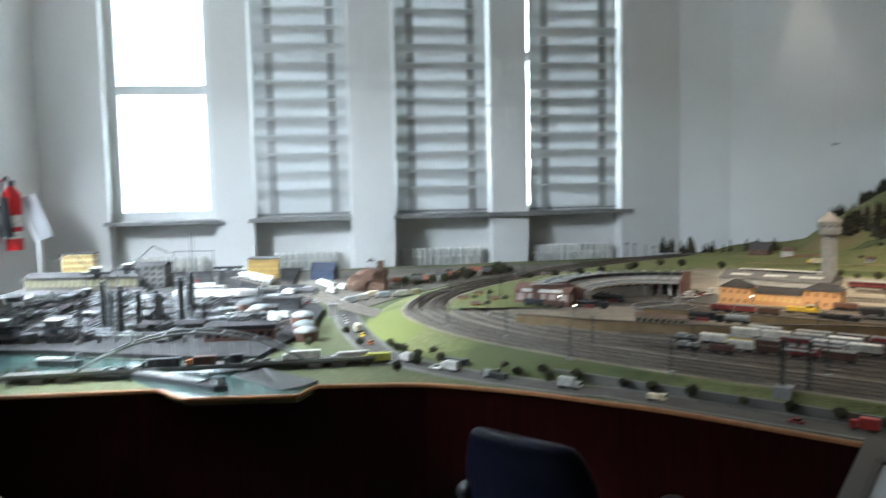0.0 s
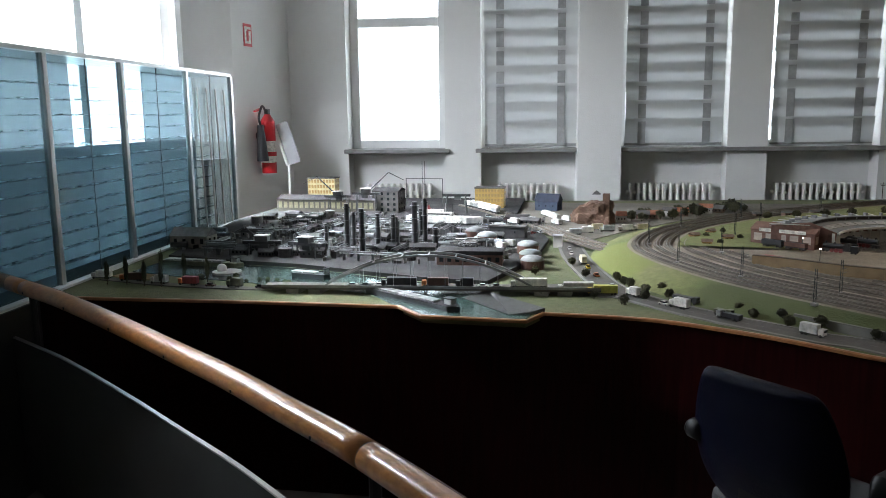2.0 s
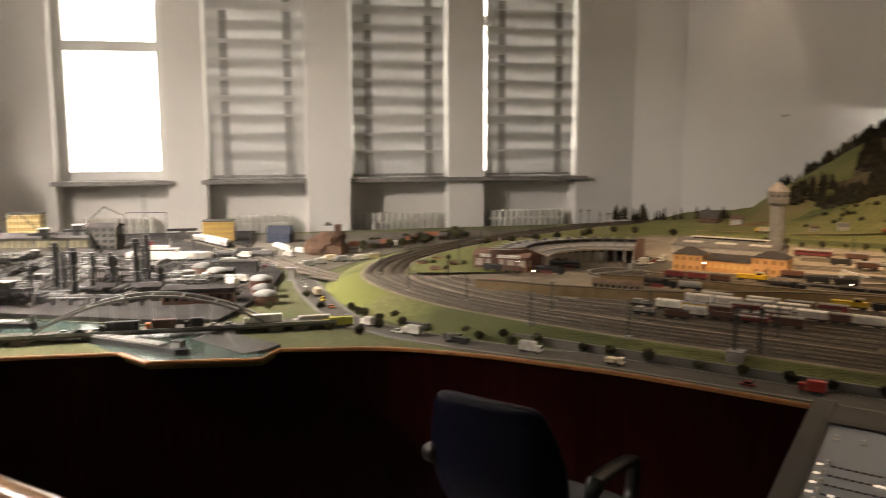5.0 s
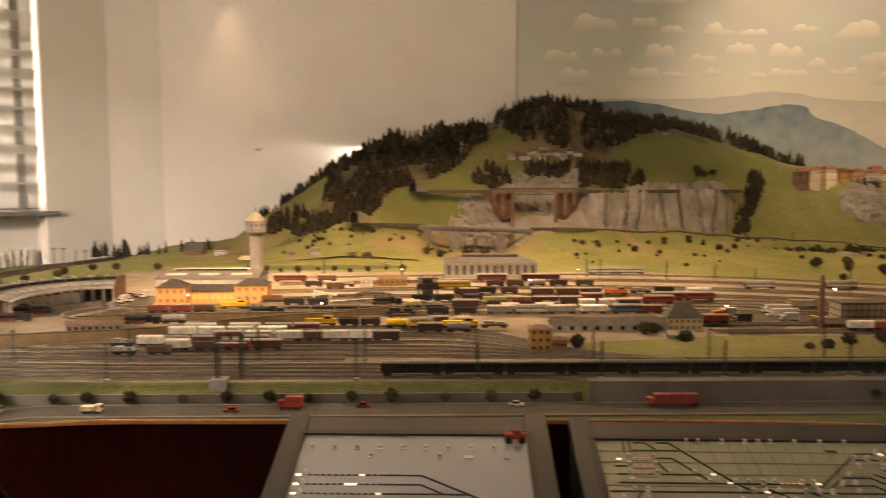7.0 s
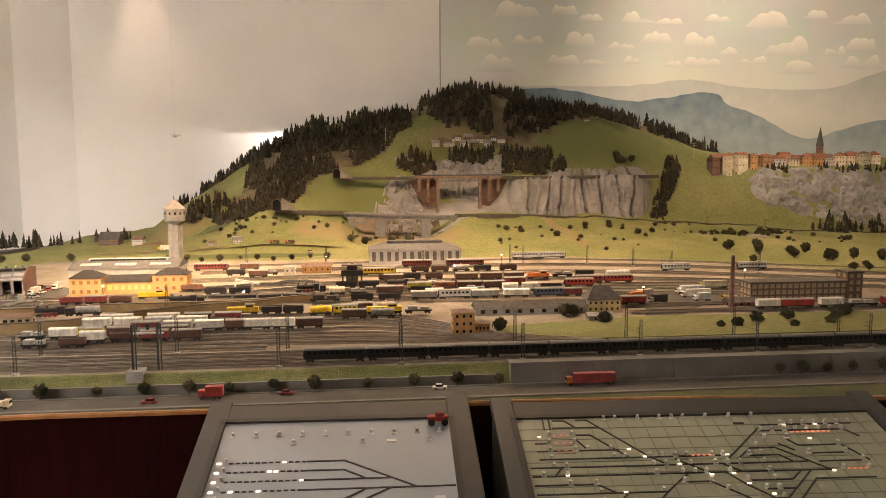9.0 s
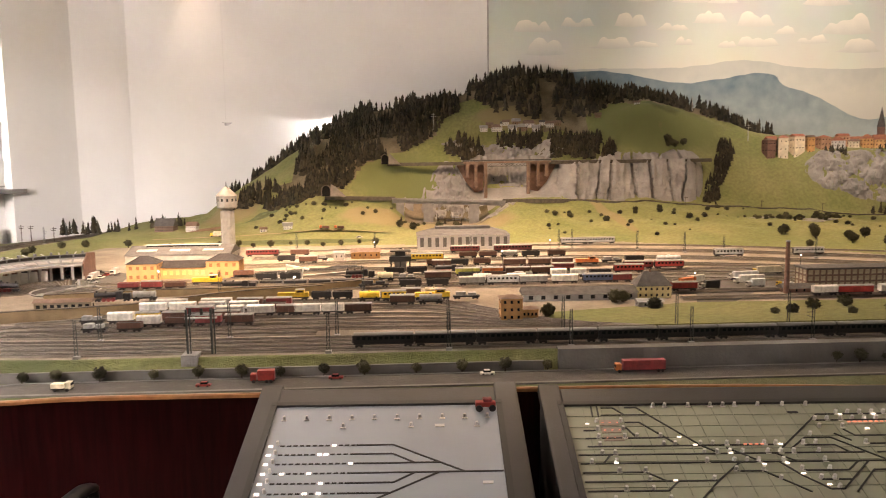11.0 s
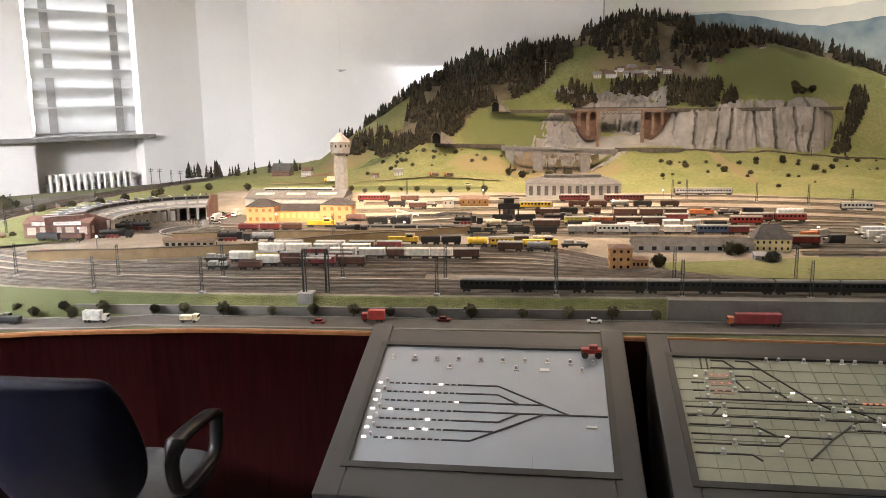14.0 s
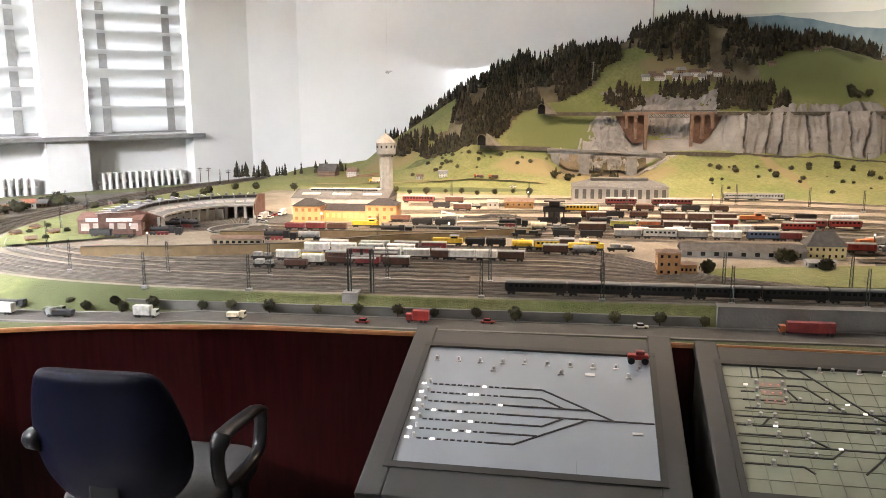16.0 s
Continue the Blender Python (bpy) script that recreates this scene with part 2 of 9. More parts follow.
def normals2d(line):
    out = []
    for i in range(len(line)):
        a, b = line[max(0, i - 1)], line[min(len(line) - 1, i + 1)]
        d = Vector((b[0] - a[0], b[1] - a[1])).normalized()
        out.append(Vector((-d.y, d.x)))
    return out


def sweep(bm, line, profile, closed=True):
    """Sweep a profile of (offset to the left, height) along a plan line with z."""
    ns = normals2d(line)
    rings = []
    for p, n in zip(line, ns):
        z = p[2] if len(p) > 2 else 0
        rings.append([bm.verts.new((p[0] + n.x * o, p[1] + n.y * o, z + h)) for o, h in profile])
    k = len(profile)
    for a, b in zip(rings, rings[1:]):
        for i in range(k if closed else k - 1):
            j = (i + 1) % k
            bm.faces.new((a[i], b[i], b[j], a[j]))
    if closed and k > 2:
        bm.faces.new(rings[0][::-1])
        bm.faces.new(rings[-1])
    bmesh.ops.recalc_face_normals(bm, faces=bm.faces)
    return bm

# ---------------------------------------------------------------- the room
M_A = Matrix.Translation(wall_pt(0)) @ pose(0, 0, 0, 0, 0, math.degrees(math.atan2(-AX, AY)))  # x along the window wall, y into it
WINDOWS = [(wall_s(a), wall_s(b)) for a, b in ((-22.6, -15.75), (-13.22, -6.5), (-3.47, 3.55), (6.08, 12.62))]
SILL_Z, TOP_Z = 1.315, 4.0
P_L = Vector((-3.77, 0, 0))
S_L, S_R = wall_s(-26.3), wall_s(16.5)


def structure(name, bm, material, label, smooth=False):
    return tagged(obj(name, bm, material, None, smooth), label, name.rsplit("_", 1)[0].replace("_", " "), kind="structure")


def wall_a():
    rows, s = [], S_L - 0.4
    for a, b in WINDOWS + [(S_R, S_R)]:
        rows.append(((s + a) / 2, 0.2, CEIL_Z / 2, a - s, 0.4, CEIL_Z))
        if b > a:
            w, c = b - a, (a + b) / 2
            rows.append((c, 0.31, (SILL_Z - 0.04) / 2, w, 0.18, SILL_Z - 0.04))
            rows.append((c, 0.2, (TOP_Z + CEIL_Z) / 2, w, 0.4, CEIL_Z - TOP_Z))
        s = b
    rows.append(((WINDOWS[1][1] + WINDOWS[2][0]) / 2, -0.06, CEIL_Z / 2, WINDOWS[2][0] - WINDOWS[1][1] - 0.01, 0.12, CEIL_Z))
    ob = structure("wall_window", boxes(rows), WALL, "white painted wall with four tall window niches")
    ob.matrix_basis = M_A


wall_a()

P_A, P_B = wall_pt(S_R), uv(8.5 * math.tan(radians(19.8 - 38)), 8.5)
P_C = uv(7.0, 8.5)
P_D, P_E, P_F = uv(7.0, -2.0), Vector((-3.77, -5.0, 0)), Vector((-3.77, wall_pt(S_L).y + 0.3, 0))


def wall_between(name, p, q, label, z0=0.0, z1=CEIL_Z, thick=0.25):
    d = (q - p).normalized()
    n = Vector((d.y, -d.x, 0)) * -thick
    bm = prism(bmesh.new(), [p, q, q + n, p + n], z0, z1)
    return structure(name, bm, WALL, label)


wall_between("wall_corner", P_A, P_B, "narrow white canted wall in the room's corner")
wall_between("wall_backdrop", P_B, P_C, "white wall behind the model mountain")
wall_between("wall_side", P_C, P_D, "plain white side wall")
wall_between("wall_back", P_D, P_E, "plain white rear wall")

# left wall with its large window
LW0, LW1, LWZ0, LWZ1 = 2.3, 5.96, 1.3, 3.7
x = P_L.x
bm = boxes([
    (x - 0.15, (P_F.y + LW1 + 0.5) / 2, CEIL_Z / 2, 0.3, P_F.y - LW1 - 0.5, CEIL_Z),
    (x - 0.15, (LW0 - 5.2) / 2, CEIL_Z / 2, 0.3, LW0 + 5.2, CEIL_Z),
    (x - 0.15, (LW0 + LW1) / 2, LWZ0 / 2, 0.3, LW1 - LW0, LWZ0),
    (x - 0.15, (LW0 + LW1) / 2, (LWZ1 + CEIL_Z) / 2, 0.3, LW1 - LW0, CEIL_Z - LWZ1)])
prism(bm, [(x - 0.3, LW1 - 0.1), (x, LW1 + 0.5), (x - 0.3, LW1 + 0.5)], 0.0, CEIL_Z)
prism(bm, [(x - 0.3, LW1 - 0.1), (x, LW1 - 0.1), (x, LW1 + 0.5)], 0.0, LWZ0)
prism(bm, [(x - 0.3, LW1 - 0.1), (x, LW1 - 0.1), (x, LW1 + 0.5)], LWZ1, CEIL_Z)
structure("wall_left", bm, WALL, "white painted wall with a broad bright window")

room = [P_E + Vector((-0.4, -1.4, 0)), P_D + Vector((1, -1, 0)), P_C + Vector((1, 1, 0)), P_B + Vector((0.4, 0.6, 0)), P_A + Vector((0.1, 0.6, 0)), P_F + Vector((-0.4, 0.6, 0))]
structure("floor", prism(bmesh.new(), room, -0.1, 0.0), FLOOR, "dark brown floor covering")
structure("ceiling", prism(bmesh.new(), room, CEIL_Z, CEIL_Z + 0.1), CEIL, "white painted ceiling")

# sky seen through the openings
SKYGLOW = glow("overcast_sky", (0.93, 0.97, 1.0), 5.0)
bm = bmesh.new()
box(bm, -1, 3.2, 2.2, 14, 0.02, 9, m=M_A)
ob = structure("backdrop_outside", bm, SKYGLOW, "bright white overcast sky outside the windows")
bm = bmesh.new()
box(bm, -6.6, 3, 2.2, 0.02, 14, 9)
ob = structure("backdrop_street", bm, SKYGLOW, "bright white overcast sky outside the side window")


def window(i, a, b, blind):
    w = b - a
    win = empty("window_%d" % i, M_A @ pose((a + b) / 2, 0.24, SILL_Z, 0, 0, 0), "tall white-framed window, " + ("covered by a slatted blind" if blind else "uncovered and glaring"), "window", kind="structure")
    h = TOP_Z - SILL_Z
    f = 0.06 if blind else 0.085
    mid = h * 0.6 if blind else 1.27
    rows = [(-w / 2 + f / 2, 0, h / 2, f, 0.07, h), (w / 2 - f / 2, 0, h / 2, f, 0.07, h), (0, 0, f / 2, w - 2 * f, 0.07, f), (0, 0, h - f / 2, w - 2 * f, 0.07, f), (0, 0, mid, w - 2 * f, 0.07, 0.09)]
    part("window_frame", boxes(rows, bevel=0.006), FRAME, win)
    for z0, z1 in ((f, mid - 0.045), (mid + 0.045, h - f)):
        p = part("pane", boxes([(0, 0, (z0 + z1) / 2, w - 2 * f, 0.006, z1 - z0)]), GLASS, win)
        p.visible_shadow = False
    return win


for i, (a, b) in enumerate(WINDOWS):
    window(i + 1, a, b, i > 0)


def sill(a, b):
    bm = boxes([((a + b) / 2, 0.09, SILL_Z - 0.02, b - a, 0.30, 0.04)], bevel=0.006)
    ob = structure("sill_ledge", bm, SILL, "dark grey stone window ledge")
    ob.matrix_basis = M_A


sill(wall_s(-22.85), wall_s(-15.45))
sill(WINDOWS[1][0] - 0.05, WINDOWS[1][1])
sill(WINDOWS[2][0], wall_s(13.3))

# slatted blinds with two tapes
SLAT = bpy.data.materials.new("blind_slat")
SLAT.use_nodes = True
nt = SLAT.node_tree
tr = nt.nodes.new("ShaderNodeBsdfTranslucent")
tr.inputs[0].default_value = (0.74, 0.75, 0.76, 1)
mixer = nt.nodes.new("ShaderNodeMixShader")
mixer.inputs[0].default_value = 0.31
nt.nodes["Principled BSDF"].inputs["Base Color"].default_value = (0.6, 0.6, 0.58, 1)
nt.nodes["Principled BSDF"].inputs["Roughness"].default_value = 0.6
nt.links.new(nt.nodes["Principled BSDF"].outputs[0], mixer.inputs[1])
nt.links.new(tr.outputs[0], mixer.inputs[2])
nt.links.new(mixer.outputs[0], nt.nodes["Material Output"].inputs[0])
TAPE = mat("blind_tape", (0.3, 0.3, 0.29), 0.9, 0.1, 30)


def blind(a, b, left, right):
    a, b = a + left, b - right
    w = b - a
    top = empty("window_blind", M_A @ pose((a + b) / 2, 0.10, SILL_Z + 0.03, 0, 0, 0), "closed grey-white slatted blind with two vertical tapes", "window blind", "window blinds")
    rng = random.Random(int(a * 100))
    bm = bmesh.new()
    box(bm, 0, 0, 0.185, w, 0.002, 0.278, m=pose(0, 0, 0, 9, 0, 0))
    me = bpy.data.meshes.new("slat")
    bm.to_mesh(me)
    bm.free()
    me.materials.append(SLAT)
    pitch = 0.178
    for k in range(15):
        s = new("slat", me)
        s.parent = top
        s.matrix_basis = pose(rng.uniform(-0.003, 0.003), rng.uniform(-0.004, 0.004), -0.07 + k * pitch, rng.uniform(-2, 2), rng.uniform(-0.15, 0.15), 0)
    part("bottom_bar", boxes([(0, 0, 0.0, w, 0.03, 0.025)], bevel=0.004), TAPE, top)
    for s in (-1, 1):
        part("tape", boxes([(s * w * 0.33, -0.045, 1.3, 0.075, 0.004, 2.6)]), TAPE, top)


blind(*WINDOWS[1], 0.035, 0.0)
blind(*WINDOWS[2], 0.045, 0.035)
blind(*WINDOWS[3], 0.045, 0.035)


def radiator(s, w):
    r = empty("radiator", M_A @ pose(s, 0.12, 0.12, 0, 0, 0), "cream cast-iron column radiator in the window niche", "radiator", "radiators")
    bm = boxes([(0, 0, 0.41, 0.032, 0.13, 0.85)], bevel=0.013)
    me = bpy.data.meshes.new("column")
    bm.to_mesh(me)
    bm.free()
    me.materials.append(RADI)
    n = int(w / 0.064)
    for k in range(n):
        c = new("column", me)
        c.parent = r
        c.matrix_basis = pose((k - (n - 1) / 2) * 0.064, 0, 0, 0, 0, 0)
    for z in (0.06, 0.74):
        part("pipe", cyl(bmesh.new(), (-w / 2, 0, z), (w / 2, 0, z), 0.021), RADI, r)
    for sx in (-1, 1):
        part("foot", boxes([(sx * w * 0.35, 0, -0.06, 0.05, 0.1, 0.12)]), RADI, r)


for (a, b), k in zip(WINDOWS, (0.75, 0.7, 0.85, 0.85)):
    radiator((a + b) / 2, (b - a) * k)

# ---------------------------------------------------------------- lights of the room
# sky light falls in steeply, so each opening has slanting strips
for (a, b), e in zip(WINDOWS, (95, 34, 1.7, 1.5)):
    c, n = (a + b) / 2, 4 if e > 50 else 1
    h = (TOP_Z - SILL_Z) / n
    for k in range(n):
        l = lamp("daylight", "AREA", e / n, M_A @ pose(c, 0.20 if n == 1 else 0.40, SILL_Z + h * (k + 0.5) + (0.1 if n > 1 else 0), 90 if n == 1 else 50, 0, 0), (0.88, 0.94, 1.0), size=b - a - (0.1 if n == 1 else 0.34), size_y=h - 0.1)
        l.data.spread = radians(180 if n == 1 else 85)
h = (LWZ1 - LWZ0) / 4
for k in range(4):
    l = lamp("daylight_side", "AREA", 240, pose(P_L.x - 0.42, (LW0 + LW1) / 2, LWZ0 + h * (k + 0.6), 34, 0, -90), (0.88, 0.94, 1.0), size=LW1 - LW0 - 0.2, size_y=h - 0.1)
    l.data.spread = radians(64)
for k in (0, 1):
    l = lamp("daylight_side", "AREA", 125, pose(P_L.x - 0.42, (LW0 + LW1) / 2 - 0.4, LWZ0 + h * (2 * k + 1), 48, 0, -44), (0.88, 0.94, 1.0), size=0.9, size_y=h)
    l.data.spread = radians(78)


# lamps above the layout, out of sight under the ceiling


def ceiling_lamp(u, v, energy, sx=0.6, sy=0.22, z=3.95):
    t = empty("ceiling_light", Matrix.Translation(uv(u, v, z)) @ pose(0, 0, 0, 0, 0, UV_TURN), "white ceiling light over the layout", "ceiling light", "ceiling lights")
    part("housing", boxes([(0, 0, 0.06, sx + 0.06, sy + 0.06, 0.05), (sx * 0.4, 0, (CEIL_Z - z + 0.08) / 2, 0.02, 0.02, CEIL_Z - z - 0.08), (-sx * 0.4, 0, (CEIL_Z - z + 0.08) / 2, 0.02, 0.02, CEIL_Z - z - 0.08)]), FRAME, t)
    l = lamp("layout_light", "AREA", energy, Matrix.Translation(uv(u, v, z)) @ pose(0, 0, 0, 0, 0, UV_TURN), (1.0, 0.80, 0.58), size=sx, size_y=sy)
    l.data.spread = radians(100)


ceiling_lamp(-0.9, 5.3, 21)
ceiling_lamp(0.7, 5.4, 36)
ceiling_lamp(3.6, 5.6, 11)
# spot on the white wall and the works
lamp("wall_spot", "SPOT", 15, look(uv(-2.1, 8.16, 3.9), uv(-2.05, 8.46, 2.5)), (1.0, 0.86, 0.70), cone=44, blend=0.7)
lamp("works_spot", "SPOT", 1100, look(uv(-0.7, 1.9, 4.2), uv(-1.15, 5.0, 1.0)), (1.0, 0.80, 0.55), cone=22, blend=0.8)
lamp("canvas_wash", "SPOT", 108, look(uv(3.5, 6.2, 4.1), uv(4.4, 8.5, 2.6)), (1.0, 0.95, 0.86), cone=100, blend=0.8)
# concealed strip light behind the mountain's shoulder
sl = empty("strip_light", Matrix.Translation(uv(-0.52, 8.33, 1.86)) @ pose(0, 0, 0, 0, 0, UV_TURN), "concealed strip light behind the mountain", "strip light")
part("tray", boxes([(-0.06, 0, 0.05, 0.34, 0.2, 0.006), (0.05, 0, 0, 0.006, 0.1, 0.1), (0.08, 0.06, -0.10, 0.02, 0.02, 0.3)]), GREYP, sl)
lamp("strip_tube", "AREA", 22.0, Matrix.Translation(uv(-0.50, 8.33, 1.86)) @ pose(0, 0, 0, 0, 0, UV_TURN) @ look(Vector((0, 0, 0)), Vector((-1.0, 0.10, -0.06))), (0.85, 0.93, 1.0), size=0.10, size_y=0.05)

# ---------------------------------------------------------------- the layout's table
FRONT = smooth_line([(-2.80, 2.90), (-2.484, 2.924), (-1.806, 3.006), (-1.107, 3.07)], 0.1)[:-1] + [Vector(p) for p in ((-1.107, 3.07), (-0.968, 2.936), (-0.55, 2.952), (-0.505, 3.085))] + \
    smooth_line([(-0.505, 3.09), (-0.403, 3.088), (-0.08, 3.078), (0.219, 2.97), (0.40, 2.878), (0.60, 2.752), (0.76, 2.655), (1.218, 2.285), (1.829, 1.79), (2.395, 1.305), (2.879, 0.835), (4.3, -0.45)], 0.1)[1:]
BACK = [uv(6.6, 2.6), uv(6.6, 8.35), uv(-2.2, 8.35), wall_pt(wall_s(14), 0.55), wall_pt(wall_s(-24), 0.75), Vector((-3.35, 6.3, 0))]


def front3(z, off=0.0):
    ns = normals2d(FRONT)
    return [Vector((p.x + n.x * off, p.y + n.y * off, z)) for p, n in zip(FRONT, ns)]


tbl = empty("layout_table", Matrix(), "curved layout table with dark red veneer front and wooden edge strip", "layout table")
plain_front = [p for p in front3(0.0) if not (-1.09 < p.x < -0.515 and p.y < 3.06)]
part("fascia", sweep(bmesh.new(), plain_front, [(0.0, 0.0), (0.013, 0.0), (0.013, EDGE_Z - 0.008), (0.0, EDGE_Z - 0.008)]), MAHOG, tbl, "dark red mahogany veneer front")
part("edge_strip", sweep(bmesh.new(), front3(EDGE_Z - 0.0075), [(-0.009, 0.0), (0.006, 0.0), (0.006, 0.012), (0.003, 0.014), (-0.005, 0.014), (-0.009, 0.010)]), TRIM, tbl, "orange-brown wooden edge strip")
part("inner_strip", sweep(bmesh.new(), front3(EDGE_Z - 0.0075), [(0.0065, 0.0), (0.0135, 0.0), (0.0135, 0.0105), (0.0065, 0.0105)]), mat("red_lacquer_strip", (0.16, 0.035, 0.018), 0.45, 0.2, 20), tbl, "thin red-brown strip behind the edge")
outline = [(p.x, p.y) for p in front3(0, 0.014)] + [(p.x, p.y) for p in BACK]
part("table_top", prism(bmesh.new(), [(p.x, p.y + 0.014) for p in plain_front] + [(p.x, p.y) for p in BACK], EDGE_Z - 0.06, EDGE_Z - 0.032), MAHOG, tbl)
structure("ground", prism(bmesh.new(), outline, EDGE_Z - 0.03, EDGE_Z), [mat("base_flock", (0.085, 0.105, 0.04), 0.95, 0.3, 3.2, 0.5, 160, second=(0.12, 0.118, 0.055), fine=0.42)], "green flocked base ground of the layout")

# yard plateau with its grass bank
YARD = [uv(6.5, 2.80), uv(3, 2.80), uv(-0.5, 2.80), uv(-1.4, 2.82)] + [Vector(p) for p in ((0.12, 3.62, 0), (-0.19, 4.2, 0), (-0.24, 4.65, 0), (-0.1, 5.2, 0), (0.3, 5.85, 0), (0.9, 6.5, 0), (1.5, 7.02, 0), (2.2, 7.42, 0), (3.1, 7.7, 0))]
YARD = [Vector((p.x, p.y)) for p in YARD]
YLINE = smooth_line(YARD, 0.12)
bm = bmesh.new()
rings = []
for p, n in zip(YLINE, normals2d(YLINE)):
    u, v = 0.788 * p.x - 0.616 * p.y, 0.616 * p.x + 0.788 * p.y
    k = min(1, max(0, (-1.35 - u) / 0.5)) if v < 4.6 else 1 - min(1, max(0, (v - 4.6) / 0.8)) * 0.35
    w, foot = 0.045 + 0.155 * k, YARD_Z - 0.045 - 0.022 * k
    ring = [(0.0, YARD_Z), (0.012, YARD_Z - 0.002), (0.3 * w, YARD_Z - 0.010), (0.7 * w, (YARD_Z + foot) / 2 - 0.004), (w, foot), (w + 0.012, EDGE_Z - 0.004)]
    rings.append([bm.verts.new((p.x + n.x * o, p.y + n.y * o, z)) for o, z in ring])
for a, b in zip(rings, rings[1:]):
    for i in range(5):
        bm.faces.new((a[i], b[i], b[i + 1], a[i + 1]))
bmesh.ops.recalc_face_normals(bm, faces=bm.faces)
structure("bank_slope", bm, GRASS, "steep grass bank below the railway", smooth=True)
plateau = [(p.x, p.y) for p in YLINE] + [(p.x, p.y) for p in (uv(-2.1, 8.3), uv(6.5, 8.3))]
structure("yard", prism(bmesh.new(), plateau, EDGE_Z, YARD_Z), GROUND, "sandy railway yard ground")

yard_turf = [p for p in YLINE if p.y > 4.4]
structure("rear_meadow", sweep(bmesh.new(), [Vector((p.x, p.y, YARD_Z)) for p in yard_turf], [(-0.27, 0.003), (-0.33, 0.014), (-0.55, 0.012), (-0.8, 0.008), (-0.92, 0.001)], closed=False), GRASS, "grassy strip inside the railway curve", smooth=True)
WASTE = mat("industrial_ground", (0.115, 0.10, 0.08), 0.95, 0.3, 5, 0.5, 150, second=(0.17, 0.15, 0.12), fine=0.3)
structure("goods_ground", prism(bmesh.new(), [(-1.28, 5.7), (-0.5, 5.0), (-0.34, 5.35), (0.05, 6.05), (0.7, 6.75), (1.4, 7.4), (-1.28, 7.1)], EDGE_Z, EDGE_Z + 0.004), WASTE, "dark brown industrial ground behind the railway")

# ---------------------------------------------------------------- the mountain
def table(xs, ys):
    return lambda u: float(np.interp(u, xs, ys))


U_R = [-2.6, -1.98, -1.33, -0.87, -0.4, 0.1, 0.5, 0.96, 1.19, 1.83, 2.43, 3.03, 3.5, 4.2, 5.3, 6.6]
Z_RIDGE = table(U_R, [0.955, 1.03, 1.50, 1.77, 2.03, 2.10, 2.15, 2.36, 2.43, 2.24, 2.15, 2.03, 1.80, 1.70, 1.70, 1.6])
U_M = [-2.6, -1.9, -1.3, -0.85, -0.38, 0.1, 0.5, 0.95, 1.5, 1.75, 2.1, 2.36, 2.6, 2.9, 3.2, 3.6, 4.9, 6.6]
Z_MID = table(U_M, [0.955, 1.0, 1.40, 1.62, 1.76, 1.84, 1.90, 1.88, 1.88, 1.84, 1.96, 2.03, 1.98, 1.88, 1.78, 1.69, 1.68, 1.6])
U_H = [-2.6, -1.8, -1.2, -0.78, -0.3, 0.35, 0.55, 0.62, 1.28, 1.35, 1.5, 2.75, 2.95, 3.4, 3.75, 3.95, 5.4, 6.6]
Z_HIGH = table(U_H, [0.955, 0.99, 1.31, 1.47, 1.53, 1.54, 1.52, 1.27, 1.27, 1.5, 1.525, 1.525, 1.47, 1.42, 1.46, 1.55, 1.55, 1.5])
U_B = [-2.6, -1.8, -1.2, -0.75, -0.3, -0.13, 0.06, 0.66, 0.92, 1.4, 2.6, 3.0, 3.5, 4.2, 5.2, 6.6]
Z_BASE = table(U_B, [0.96, 1.0, 1.12, 1.30, 1.32, 1.28, 1.02, 1.02, 1.2, 1.2, 1.15, 1.2, 1.2, 1.2, 1.08, 1.0])
Z_LOW = table(U_B, [0.955, 0.98, 1.07, 1.24, 1.23, 1.21, 1.0, 1.0, 1.18, 1.18, 1.13, 1.10, 1.05, 1.0, 0.96, 0.95])
U_F = [-2.6, 0.0, 1.65, 2.19, 2.73, 3.27, 3.8, 4.76, 6.6]
V_FOOT = table(U_F, [6.5, 6.35, 6.3, 6.0, 5.7, 5.2, 4.9, 4.6, 4.4])
Z_FOOT = table(U_F, [0.95, 0.95, 0.95, 0.945, 0.94, 0.935, 0.93, 0.93, 0.93])


def terrain(u, v):
    vs = [V_FOOT(u) - 0.3, V_FOOT(u), 7.1, 7.24, 7.42, 7.8, 8.15, 8.45]
    zs = [YARD_Z, Z_FOOT(u), Z_LOW(u), Z_BASE(u), Z_HIGH(u), Z_MID(u), Z_RIDGE(u), max(YARD_Z - 0.02, Z_RIDGE(u) - 0.32)]
    return float(np.interp(v, vs, zs))


def ground_z(u, v):
    s = 0.0
    for du, dv in ((0, 0), (0.06, 0), (-0.06, 0), (0, 0.04), (0, -0.04)):
        s += terrain(u + du, v + dv)
    s /= 5
    k = min(1, max(0, (s - YARD_Z - 0.02) / 0.1))
    s += 0.075 * math.exp(-((u - 2.42) / 0.5) ** 2 - ((v - 7.72) / 0.14) ** 2)
    return s + k * 0.035 * noise.fractal(Vector((u * 2.6, v * 2.6, 0)), 0.9, 2.0, 5)


